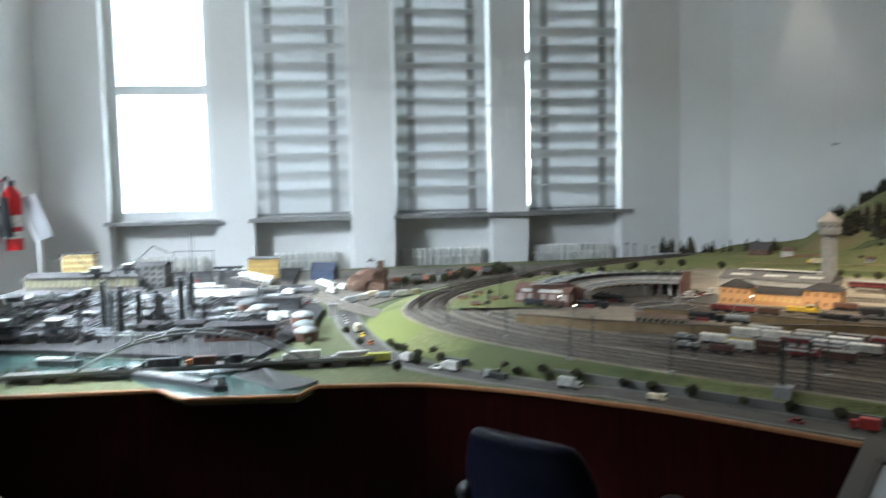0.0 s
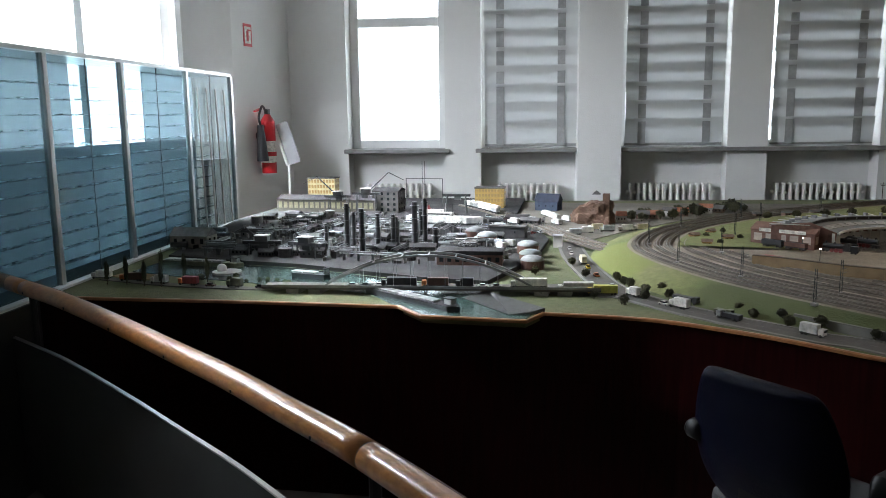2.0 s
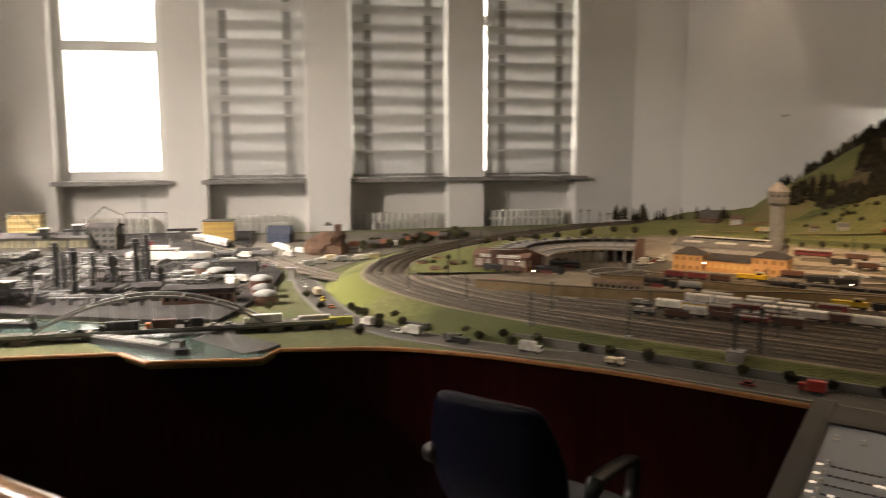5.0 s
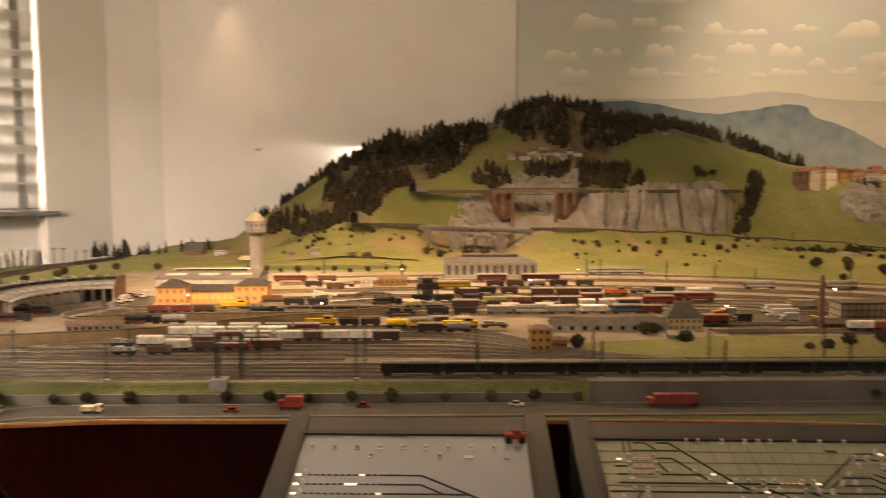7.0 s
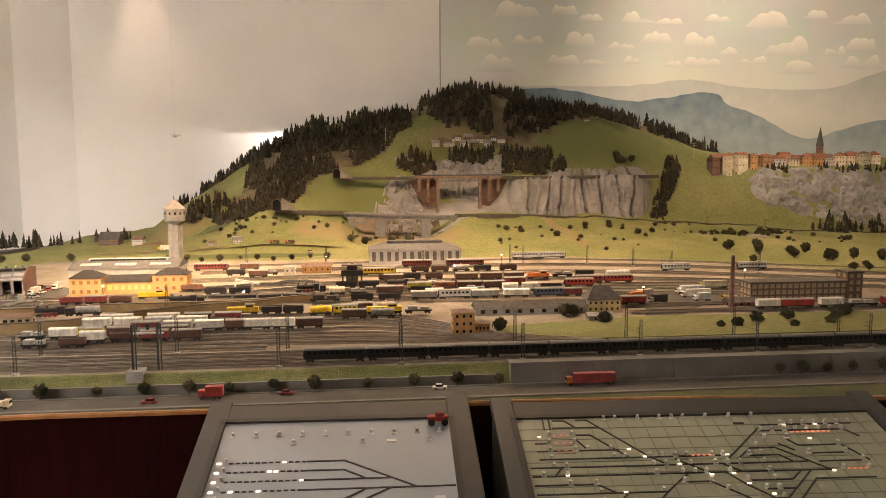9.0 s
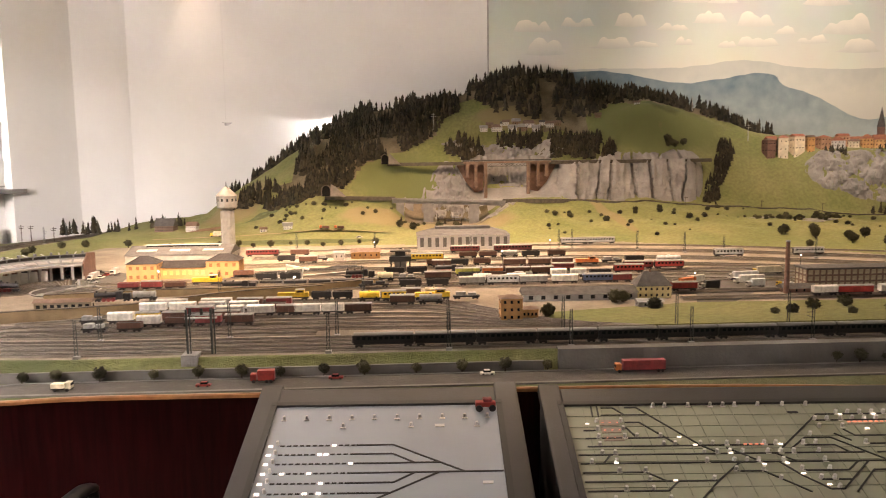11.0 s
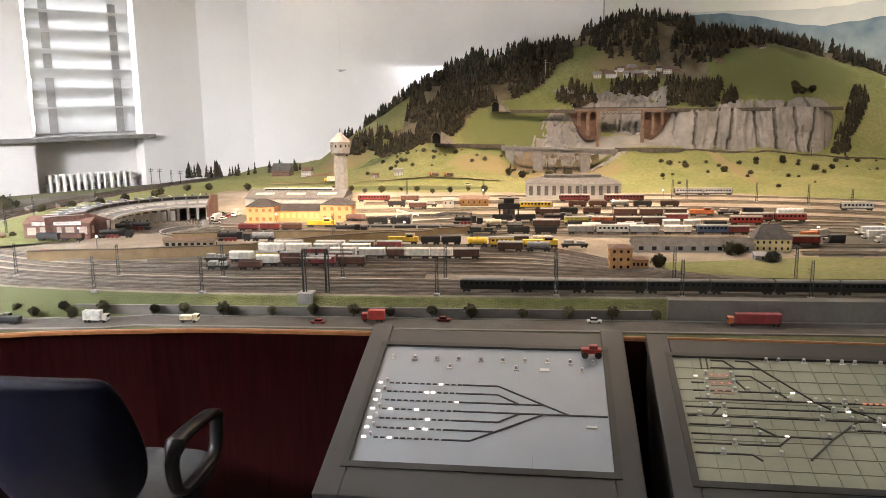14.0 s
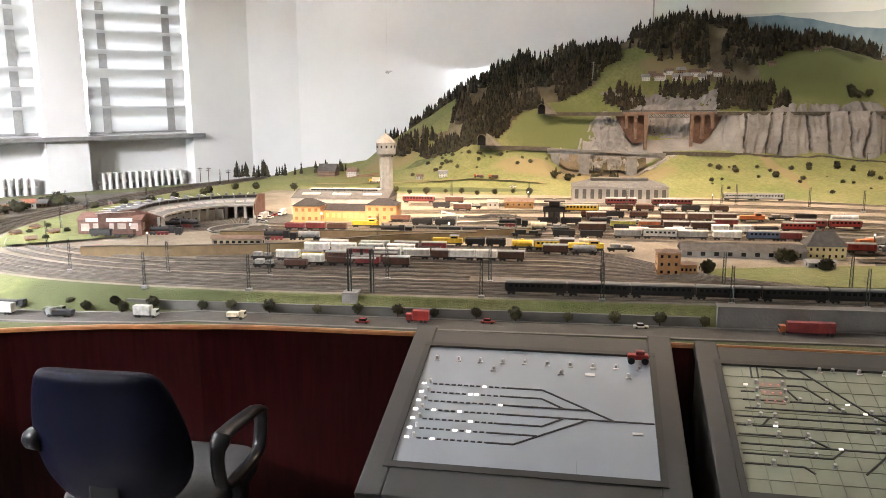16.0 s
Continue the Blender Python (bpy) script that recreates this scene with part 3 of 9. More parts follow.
NU, NV = 230, 110
U0, U1, V0, V1 = -2.6, 6.5, 4.2, 8.45
verts = [uv(U0 + (U1 - U0) * i / NU, V0 + (V1 - V0) * j / NV) for j in range(NV + 1) for i in range(NU + 1)]
verts = [(p.x, p.y, ground_z(U0 + (U1 - U0) * (k % (NU + 1)) / NU, V0 + (V1 - V0) * (k // (NU + 1)) / NV)) for k, p in enumerate(verts)]
faces = [(j * (NU + 1) + i, j * (NU + 1) + i + 1, (j + 1) * (NU + 1) + i + 1, (j + 1) * (NU + 1) + i) for j in range(NV) for i in range(NU)
         if max(verts[j * (NU + 1) + i][2], verts[(j + 1) * (NU + 1) + i + 1][2]) > YARD_Z + 0.001]
me = bpy.data.meshes.new("mountain")
me.from_pydata(verts, [], faces)
bm = bmesh.new()
bm.from_mesh(me)
bmesh.ops.delete(bm, geom=[v for v in bm.verts if not v.link_faces], context="VERTS")
def wooded(u, v):
    low = np.interp(u, [-1.9, -1.3, -0.95, -0.72, -0.55, -0.35, -0.15, 0.1, 0.3, 0.42, 0.75, 0.95, 1.8, 2.2, 2.6, 3.1, 3.75], [8.3, 7.55, 7.15, 7.12, 7.18, 7.42, 7.5, 7.55, 7.7, 8.05, 8.0, 7.9, 7.88, 7.95, 7.98, 8.0, 7.95])
    if u < -1.0 and 7.4 < v < 8.12 - 0.3 * max(0, u + 1.25):
        return False
    return -1.85 < u < 3.75 and v > low + 0.05 * noise.noise(Vector((u * 5, v * 5, 3)))


# index 1 below the lower viaduct's deck is shade painted with the dark floor colour
for f in bm.faces:
    c = f.calc_center_median()
    fu, fv = 0.788 * c.x - 0.616 * c.y, 0.616 * c.x + 0.788 * c.y
    f.material_index = 1 if wooded(fu, fv) or (0.0 < fu < 0.78 and 6.9 < fv < 7.32 and c.z < 1.13) or (0.42 < fu < 0.8 and 7.5 < fv < 7.62) or (1.0 < fu < 1.85 and 7.5 < fv < 7.6) or (1.35 < fu < 1.8 and 7.72 < fv) else 2 if -0.02 < fu < 1.42 and 7.2 < fv < 7.42 and (c.z < 1.17 and fu < 0.85 or fu > 0.24 + (c.z - 1.24) * 1.1) and c.z < 1.5 else 0
mountain = structure("mountain", bm, [GRASS, LITTER_SHADE, ROCK], "grassy model mountain with bare rock faces", smooth=True)

# ---------------------------------------------------------------- control desks
def desk(cu, cy, w, turn, face, label):
    """Sloped control desk: centre of its face along the layout's edge and up the slope, face width and turn."""
    a = math.atan2(0.125, 0.44)
    d = empty("control_desk", Matrix.Translation(uv(cu, 2.105 + cy * math.cos(a), 0.796 + cy * math.sin(a))) @ pose(0, 0, 0, 0, 0, UV_TURN + turn) @ Matrix.Scale(1.085, 4), label, "control desk", "control desks")
    tilt = pose(0, 0, 0, math.degrees(a), 0, 0)
    L = DESK_L
    part("frame", boxes([(-w / 2 - 0.030, 0.0, 0.0, 0.06, L + 0.22, 0.03), (w / 2 + 0.032, 0.0, 0.0, 0.064, L + 0.22, 0.03),
                         (0, L / 2 + 0.0425, 0.0, w, 0.085, 0.03), (0, -L / 2 - 0.055, 0, w, 0.11, 0.03)], m=tilt, bevel=0.004), GREYP, d, "matt grey metal frame")
    fc_ = part("face", boxes([(0, 0, 0.0, w, L, 0.022)], m=tilt), face, d)
    part("body", prism(bmesh.new(), [(-w / 2 - 0.055, -0.32), (w / 2 + 0.055, -0.32), (w / 2 + 0.055, 0.325), (-w / 2 - 0.055, 0.325)], -0.715, [-0.11, -0.11, 0.072, 0.072]), GREYP, d)
    part("plinth", boxes([(0, 0.01, -0.722, w, 0.56, 0.02)]), BLACK, d)
    return d, tilt, fc_


DESK_L = 0.487
D1 = desk(-0.054, -0.011, 0.605, -2.2, PANEL1, "grey sloping control desk with pale blue track diagram")
D2 = desk(1.0215, -0.055, 1.008, -2.8, PANEL2, "grey sloping control desk with green-grey track diagram")
desk(2.22, -0.13, 0.80, -4.0, PANEL2, "grey sloping control desk beside the layout")

# ---------------------------------------------------------------- office chair
CHAIRP = mat("chair_plastic", (0.012, 0.012, 0.012), 0.32, 0.1, 30)
CHAIRP.node_tree.nodes["Principled BSDF"].inputs["Specular IOR Level"].default_value = 0.3


def office_chair(m):
    c = empty("office_chair", m, "black upholstered swivel office chair with armrests", "chair")
    bm = bmesh.new()
    rings = []
    for z, w, th in ((0.505, 0.07, 0.4), (0.515, 0.12, 0.8), (0.55, 0.185, 1), (0.60, 0.23, 1), (0.66, 0.25, 1), (0.72, 0.252, 1), (0.78, 0.243, 1), (0.84, 0.226, 1), (0.885, 0.208, 1), (0.912, 0.194, 0.95), (0.928, 0.175, 0.7), (0.934, 0.15, 0.35)):
        ring = []
        for k in range(20):
            a = 2 * math.pi * k / 20
            cx, cy = math.cos(a), math.sin(a)
            x = 0.95 * w * math.copysign(abs(cx) ** 0.6, cx)
            y = 0.034 * th * math.copysign(abs(cy) ** 0.8, cy)
            wrap = 0.03 + 0.045 * math.exp(-((z - 0.68) / 0.13) ** 2)
            ring.append(bm.verts.new((x, y - 0.165 - 0.20 * (z - 0.6) - wrap * (1 - (x / 0.25) ** 2), z)))
        rings.append(ring)
    for r0, r1 in zip(rings, rings[1:]):
        for k in range(20):
            bm.faces.new((r0[k], r0[(k + 1) % 20], r1[(k + 1) % 20], r1[k]))
    bm.faces.new(rings[0][::-1]), bm.faces.new(rings[-1])
    b = part("backrest", bm, FABRIC, c, "dark upholstered backrest", smooth=True)
    md = b.modifiers.new("round", "SUBSURF")
    md.levels = md.render_levels = 2
    part("back_knob", cyl(cyl(bmesh.new(), (-0.232, -0.225, 0.715), (-0.19, -0.225, 0.715), 0.030, 0.034, 16), (-0.242, -0.225, 0.715), (-0.232, -0.225, 0.715), 0.022, 0.030, 16), CHAIRP, c, smooth=True)
    bm = bmesh.new()
    bmesh.ops.create_cube(bm, size=1, matrix=Matrix.LocRotScale((0, 0.06, 0.465), None, (0.47, 0.46, 0.09)))
    bmesh.ops.subdivide_edges(bm, edges=bm.edges[:], cuts=2, use_grid_fill=True)
    s = part("seat", bm, SEATGREY, c, "grey woven seat cushion", smooth=True)
    md = s.modifiers.new("round", "SUBSURF")
    md.levels = md.render_levels = 2
    part("back_post", boxes([(0, -0.245, 0.53, 0.09, 0.02, 0.20), (0, -0.12, 0.42, 0.07, 0.26, 0.016)], bevel=0.006), CHAIRP, c)
    part("seat_pan", boxes([(0, 0.06, 0.412, 0.36, 0.34, 0.02)], bevel=0.006), CHAIRP, c)
    part("post", cyl(bmesh.new(), (0, 0.04, 0.08), (0, 0.04, 0.41), 0.028), CHAIRP, c)
    for k in range(5):
        a = radians(72 * k + 20)
        part("base_arm", cyl(bmesh.new(), (0, 0.04, 0.10), (0.29 * math.cos(a), 0.04 + 0.29 * math.sin(a), 0.065), 0.026, 0.016), CHAIRP, c)
        part("castor", cyl(bmesh.new(), (0.29 * math.cos(a), 0.025 + 0.29 * math.sin(a), 0.03), (0.29 * math.cos(a), 0.065 + 0.29 * math.sin(a), 0.03), 0.03), CHAIRP, c)
    for sx in (-1, 1):
        x = sx * 0.262
        loop = smooth_line([(x, -0.075, 0.690), (x, 0.04, 0.688), (x, 0.165, 0.676), (x, 0.20, 0.655), (x, 0.195, 0.60), (x, 0.175, 0.548), (x, 0.13, 0.530), (x, 0.02, 0.524), (x, -0.06, 0.532), (x, -0.098, 0.57), (x, -0.108, 0.64), (x, -0.075, 0.690)], 0.02)
        bm = bmesh.new()
        rings = []
        for i, p in enumerate(loop):
            d = (loop[(i + 1) % (len(loop) - 1)] - loop[i - 1 if i else len(loop) - 2]).normalized()
            n = Vector((0, d.z, -d.y))
            hw = 0.030 if p.z > 0.66 else 0.022
            rings.append([bm.verts.new(p + Vector((1, 0, 0)) * (hw * math.cos(q)) + n * (0.015 * math.sin(q))) for q in (0.3, 0.9, 1.57, 2.24, 2.84, 3.44, 4.04, 4.71, 5.38, 5.98)])
        for r0, r1 in zip(rings, rings[1:]):
            for k in range(10):
                bm.faces.new((r0[k], r0[(k + 1) % 10], r1[(k + 1) % 10], r1[k]))
        bmesh.ops.recalc_face_normals(bm, faces=bm.faces)
        part("armrest", bm, CHAIRP, c, smooth=True)
        part("arm_bracket", boxes([(sx * 0.262, 0.03, 0.475, 0.026, 0.06, 0.11), (sx * 0.22, 0.03, 0.415, 0.15, 0.06, 0.012)]), CHAIRP, c)
    return c


office_chair(pose(0.372, 2.40, 0.0, 0, 0, -40))

# ---------------------------------------------------------------- visitors' barrier
BAR = smooth_line([(x, y, 0.965) for x, y in ((-3.1, 2.85), (-2.85, 2.755), (-2.576, 2.628), (-2.264, 2.472), (-1.805, 2.202), (-1.434, 1.971), (-1.136, 1.784), (-0.886, 1.609), (-0.61, 1.415), (-0.2, 1.075), (0.3, 0.6), (0.9, -0.1))], 0.06)
bar = empty("barrier", Matrix(), "visitors' barrier with oak handrail and dark glass panels", "barrier")


def oval(rx, rz, n=16):
    return [(rx * math.cos(2 * math.pi * k / n), rz * math.sin(2 * math.pi * k / n)) for k in range(n)]


cuts = [0] + [min(range(len(BAR)), key=lambda k: (BAR[k] - Vector((x, y, 0.965))).length) for x, y in ((-2.576, 2.628), (-0.61, 1.415), (0.3, 0.6))] + [len(BAR) - 1]
GROOVE = mat("handrail_groove", (0.03, 0.014, 0.006), 0.6, 0.1)
for a, b in zip(cuts, cuts[1:]):
    ln = BAR[a:b + 1]
    ln[0], ln[-1] = ln[0].lerp(ln[1], 0.05), ln[-1].lerp(ln[-2], 0.05)
    part("handrail", sweep(bmesh.new(), ln, oval(0.035, 0.032, 24)), RAILWOOD, bar, smooth=True)
    part("groove", sweep(bmesh.new(), ln, [(0.0105, 0.0300), (0.0115, 0.0310), (0.0135, 0.0302), (0.0130, 0.0292)]), GROOVE, bar, "dark groove along the rail's top")
for k in cuts[1:-1]:
    part("rail_joint", sweep(bmesh.new(), [BAR[k].lerp(BAR[k - 1], 0.12), BAR[k], BAR[k].lerp(BAR[k + 1], 0.12)], oval(0.0335, 0.0305, 20)), BLACK, bar, "dark joint between the rail lengths", smooth=True)

# ---------------------------------------------------------------- railway tracks
def track(line, z, group, label):
    t = empty("railway_track", Matrix(), label, "railway track", group)
    ln = [Vector((p[0], p[1], z)) for p in line]
    part("ballast", sweep(bmesh.new(), ln, [(-0.024, 0.0), (-0.017, 0.005), (0.017, 0.005), (0.024, 0.0)], closed=False), BALLAST, t)
    for o in (-0.0083, 0.0083):
        part("rail", sweep(bmesh.new(), ln, [(o - 0.0014, 0.005), (o - 0.0014, 0.0095), (o + 0.0014, 0.0095), (o + 0.0014, 0.005)], closed=False), RAIL, t)
    return t


def shifted(line, off):
    ns = normals2d(line)
    return [Vector((p[0] + n.x * off, p[1] + n.y * off)) for p, n in zip(line, ns)]


for off in (-0.045, -0.10, -0.165, -0.22):
    track(shifted(YLINE, off), YARD_Z + 0.002, "main line tracks", "double-rail main line on brown ballast")


for off, y1 in ((-0.315, 4.75), (-0.40, 4.6), (-0.49, 4.4)):
    ln = [p for p in shifted(YLINE, off) if p.y < y1 and 0.788 * p.x - 0.616 * p.y < -0.3 - 0.5 * (off + 0.3)]
    track(ln, YARD_Z + 0.0012, "yard tracks", "freight yard siding on brown ballast")


def uline(pts, step=0.15):
    return smooth_line([uv(u, v).to_2d() for u, v in pts], step)


for v in (3.19, 3.27, 3.35, 3.45, 3.55, 3.63, 3.73, 3.80):
    track(uline([(-1.75 + (v - 3.2) * 0.5, v - 0.05), (-1.2, v), (-0.3, v), (0.12, v - 0.02), (0.62, 3.12 + (v - 3.19) * 0.22), (1.0, 3.09)]), YARD_Z + 0.001, "yard tracks", "freight yard siding on brown ballast")
for v in (3.64, 3.82):
    track(uline([(1.30, v), (2.0, v), (2.9, v - 0.03), (4.4, v - 0.2)]), YARD_Z + 0.007, "yard tracks", "freight yard siding on brown ballast")
for v in (4.10, 4.17, 4.30, 4.40, 4.52):
    track(uline([(-1.75, v - 0.12), (-0.9, v), (0.0, v + 0.03), (0.8, v + 0.06), (1.5, v + 0.05), (2.6, v - 0.1)]), YARD_Z + 0.001, "yard tracks", "freight yard siding on brown ballast")
for v in (4.75, 4.83, 5.05, 5.15, 5.42, 5.50, 5.78):
    track(uline([(-1.0, v - 0.1), (0.0, v), (1.2, v + 0.03), (2.2, v - 0.2), (3.4, v - 0.75), (5.0, v - 1.3)]), YARD_Z + 0.001, "yard tracks", "freight yard siding on brown ballast")

# ---------------------------------------------------------------- rolling stock
PAINT = {}


def paint(key, color, rough=0.55):
    PAINT[key] = mat("stock_" + key, color, rough, 0.3, 45, 0.1, 300, per_object=0.3, fine=0.15)


for key, color in dict(white=(0.62, 0.6, 0.55), grey=(0.3, 0.3, 0.29), brown=(0.10, 0.045, 0.03), red=(0.30, 0.028, 0.022), black=(0.02, 0.02, 0.022), yellow=(0.65, 0.42, 0.03), green=(0.0045, 0.0038, 0.0035), orange=(0.5, 0.14, 0.04),
                       lime=(0.5, 0.48, 0.1), blue=(0.08, 0.13, 0.25), silver=(0.5, 0.52, 0.52), cream=(0.6, 0.52, 0.36), darkred=(0.2, 0.03, 0.03), olive=(0.13, 0.13, 0.08)).items():
    paint(key, color)
UNDER = mat("underframe", (0.025, 0.023, 0.021), 0.7, 0.2, 50)
ROOFG = mat("roof_grey", (0.22, 0.22, 0.21), 0.6, 0.2, 40)
WINDOWD = mat("dark_window", (0.015, 0.018, 0.02), 0.15, 0.2, 20)
STOCK = {}
NAMES = {"box": ("boxcar", "boxcar"), "coach": ("passenger_coach", "coach"), "tank": ("tank_wagon", "tank wagon"), "flat": ("flat_wagon", "flat wagon"), "loco": ("diesel_locomotive", "locomotive"), "steam": ("steam_locomotive", "locomotive"), "hopper": ("open_wagon", "open wagon")}


def bogie(parent, x, name="bogie"):
    bm = boxes([(x, 0, 0.0075, 0.026, 0.022, 0.006)])
    for dx in (-0.009, 0.009):
        cyl(bm, (x + dx, -0.012, 0.0055), (x + dx, 0.012, 0.0055), 0.0055, n=8)
    part(name, bm, UNDER, parent)


def curved_roof(l, w, z, h, n=6):
    bm = bmesh.new()
    prof = [(w / 2 * math.cos(math.pi * k / n), z + h * math.sin(math.pi * k / n)) for k in range(n + 1)]
    a = [bm.verts.new((-l / 2, y, zz)) for y, zz in prof]
    b = [bm.verts.new((l / 2, y, zz)) for y, zz in prof]
    for i in range(n):
        bm.faces.new((a[i], a[i + 1], b[i + 1], b[i]))
    bm.faces.new(a), bm.faces.new(b[::-1])
    bm.faces.new((a[0], b[0], b[n], a[n]))
    bmesh.ops.recalc_face_normals(bm, faces=bm.faces)
    return bm


def build_stock(kind, color, l):
    name, cat = NAMES[kind]
    words = {"white": "white", "black": "black", "darkred": "dark red", "lime": "lime yellow"}
    w = empty(name, Matrix(), "%s model %s standing on the track" % (words.get(color, color), cat if kind != "loco" else "diesel locomotive"), cat, "rolling stock")
    body = PAINT[color]
    part("underframe", boxes([(0, 0, 0.013, l - 0.004, 0.024, 0.005)]), UNDER, w)
    for x in (-l / 2 + 0.022, l / 2 - 0.022):
        bogie(w, x)
    if kind == "box":
        part("body", boxes([(0, 0, 0.029, l - 0.006, 0.034, 0.028)], bevel=0.0012), body, w)
        part("roof", curved_roof(l - 0.004, 0.036, 0.043, 0.006), PAINT["white"] if color in ("white", "grey", "silver") else ROOFG, w)
        part("sliding_door", boxes([(0, -0.0175, 0.028, l * 0.22, 0.0015, 0.025)]), body, w)
        for k in (-0.36, -0.2, 0.2, 0.36):
            part("rib", boxes([(l * k, -0.0173, 0.029, 0.0016, 0.001, 0.026)]), body, w)
    elif kind == "coach":
        part("body", boxes([(0, 0, 0.030, l - 0.005, 0.034, 0.03)], bevel=0.0015), body, w)
        part("roof", curved_roof(l - 0.005, 0.035, 0.045, 0.008), ROOFG if color != "green" else mat("roof_dull", (0.13, 0.135, 0.125), 0.4, 0.2, 30), w)
        n = max(4, int(l / 0.022))
        for k in range(n):
            part("window", boxes([((k - (n - 1) / 2) * (l - 0.02) / n, -0.0172, 0.035, 0.012, 0.001, 0.010)]), WINDOWD, w)
        for sx in (-1, 1):
            part("gangway", boxes([(sx * (l / 2 - 0.001), 0, 0.029, 0.006, 0.014, 0.026)]), UNDER, w)
    elif kind == "tank":
        bm = cyl(bmesh.new(), (-l / 2 + 0.008, 0, 0.031), (l / 2 - 0.008, 0, 0.031), 0.0155, n=14)
        part("tank", bm, body, w, smooth=False)
        part("dome", cyl(bmesh.new(), (0, 0, 0.044), (0, 0, 0.052), 0.006), body, w)
        part("saddle", boxes([(-l * 0.3, 0, 0.018, 0.008, 0.026, 0.008)]), UNDER, w)
        part("saddle", boxes([(l * 0.3, 0, 0.018, 0.008, 0.026, 0.008)]), UNDER, w)
    elif kind == "flat":
        part("deck", boxes([(0, 0, 0.0165, l - 0.004, 0.033, 0.003)]), UNDER, w)
        part("load", boxes([(-l * 0.2, 0, 0.027, l * 0.36, 0.03, 0.018), (l * 0.22, 0, 0.025, l * 0.3, 0.028, 0.014)], bevel=0.002), body, w)
    elif kind == "hopper":
        part("side", boxes([(0, -0.0165, 0.027, l - 0.006, 0.002, 0.022), (0, 0.0165, 0.027, l - 0.006, 0.002, 0.022), (-l / 2 + 0.004, 0, 0.027, 0.002, 0.034, 0.022), (l / 2 - 0.004, 0, 0.027, 0.002, 0.034, 0.022)]), body, w)
        part("coal_load", boxes([(0, 0, 0.027, l - 0.01, 0.031, 0.016)], bevel=0.004), PAINT["black"], w)
    elif kind == "loco":
        part("body", boxes([(0, 0, 0.026, l - 0.004, 0.028, 0.022)], bevel=0.0015), body, w)
        part("cab", boxes([(l * 0.22, 0, 0.038, l * 0.28, 0.034, 0.022)], bevel=0.002), body, w)
        part("cab_window", boxes([(l * 0.22, -0.0173, 0.042, l * 0.2, 0.001, 0.009)]), WINDOWD, w)
        part("roof", boxes([(l * 0.22, 0, 0.050, l * 0.3, 0.034, 0.003)], bevel=0.001), ROOFG, w)
    else:
        part("boiler", cyl(bmesh.new(), (-l / 2 + 0.01, 0, 0.033), (l * 0.12, 0, 0.033), 0.0125, n=12), body, w)
        part("cab", boxes([(l * 0.19, 0, 0.033, l * 0.16, 0.032, 0.034)], bevel=0.002), body, w)
        part("tender", boxes([(l * 0.39, 0, 0.027, l * 0.2, 0.031, 0.024)], bevel=0.002), body, w)
        part("chimney", cyl(bmesh.new(), (-l * 0.38, 0, 0.044), (-l * 0.38, 0, 0.055), 0.004, 0.005), body, w)
        part("steam_dome", cyl(bmesh.new(), (-l * 0.15, 0, 0.044), (-l * 0.15, 0, 0.052), 0.006, 0.004), body, w)
        for k in (-0.2, -0.08, 0.04):
            part("driving_wheel", cyl(bmesh.new(), (l * k, -0.013, 0.0105), (l * k, 0.013, 0.0105), 0.010, n=14), PAINT["darkred"], w)
    return w


def put(kind, color, u, v, l=0.12, turn=0.0):
    """A vehicle of the railway, centred at u, v on the yard."""
    m = Matrix.Translation(uv(u, v, YARD_Z + 0.0105)) @ pose(0, 0, 0, 0, 0, UV_TURN + turn)
    key = (kind, color, round(l, 2))
    if key in STOCK:
        return copy_thing(STOCK[key], m)
    w = build_stock(*key)
    w.matrix_basis = m
    STOCK[key] = w
    return w


def cut(v, row, turn=0.0):
    """A row of wagons on one siding: (kind, colour, centre u, length)."""
    for kind, color, u, l in row:
        put(kind, color, u, v + math.tan(radians(turn)) * u, l, turn)


# the long dark passenger train on the front line
for k in range(12):
    put("coach", "green", -0.065 + k * 0.222, 2.845, 0.22)
put("loco", "black", 2.60, 2.845, 0.2)
cut(3.27, [("box", "white", -1.03, 0.1), ("hopper", "brown", -0.91, 0.11), ("box", "darkred", -0.79, 0.11), ("box", "brown", -0.665, 0.12)])
cut(3.35, [("box", "white", -1.17, 0.11), ("flat", "grey", -1.29, 0.1), ("box", "yellow", -1.06, 0.1), ("box", "brown", -0.95, 0.1), ("hopper", "grey", -0.84, 0.1), ("box", "brown", -0.73, 0.11)])
cut(3.45, [("box", "white", -0.61, 0.12), ("box", "brown", -0.5, 0.09), ("box", "white", -0.41, 0.12), ("box", "white", -0.3, 0.1), ("box", "brown", -0.19, 0.12), ("box", "grey", -0.74, 0.12), ("box", "darkred", -0.87, 0.12)])
cut(3.55, [("box", "white", -1.1, 0.12), ("box", "white", -0.97, 0.12), ("box", "silver", -0.84, 0.12), ("box", "white", -0.7, 0.13), ("hopper", "brown", -0.57, 0.11)])
cut(3.63, [("box", "white", -1.04, 0.14), ("box", "white", -0.84, 0.14), ("box", "brown", -0.69, 0.12), ("box", "darkred", -0.56, 0.12), ("tank", "grey", 0.13, 0.12), ("box", "brown", 0.0, 0.12)])
cut(3.73, [("tank", "yellow", -0.155, 0.11), ("coach", "yellow", -0.04, 0.12), ("loco", "yellow", 0.14, 0.17), ("flat", "grey", 0.30, 0.13)])
cut(3.80, [("loco", "yellow", -0.52, 0.15), ("hopper", "black", -0.385, 0.1), ("hopper", "black", -0.285, 0.1), ("box", "brown", 0.04, 0.1), ("tank", "cream", 0.15, 0.1)])
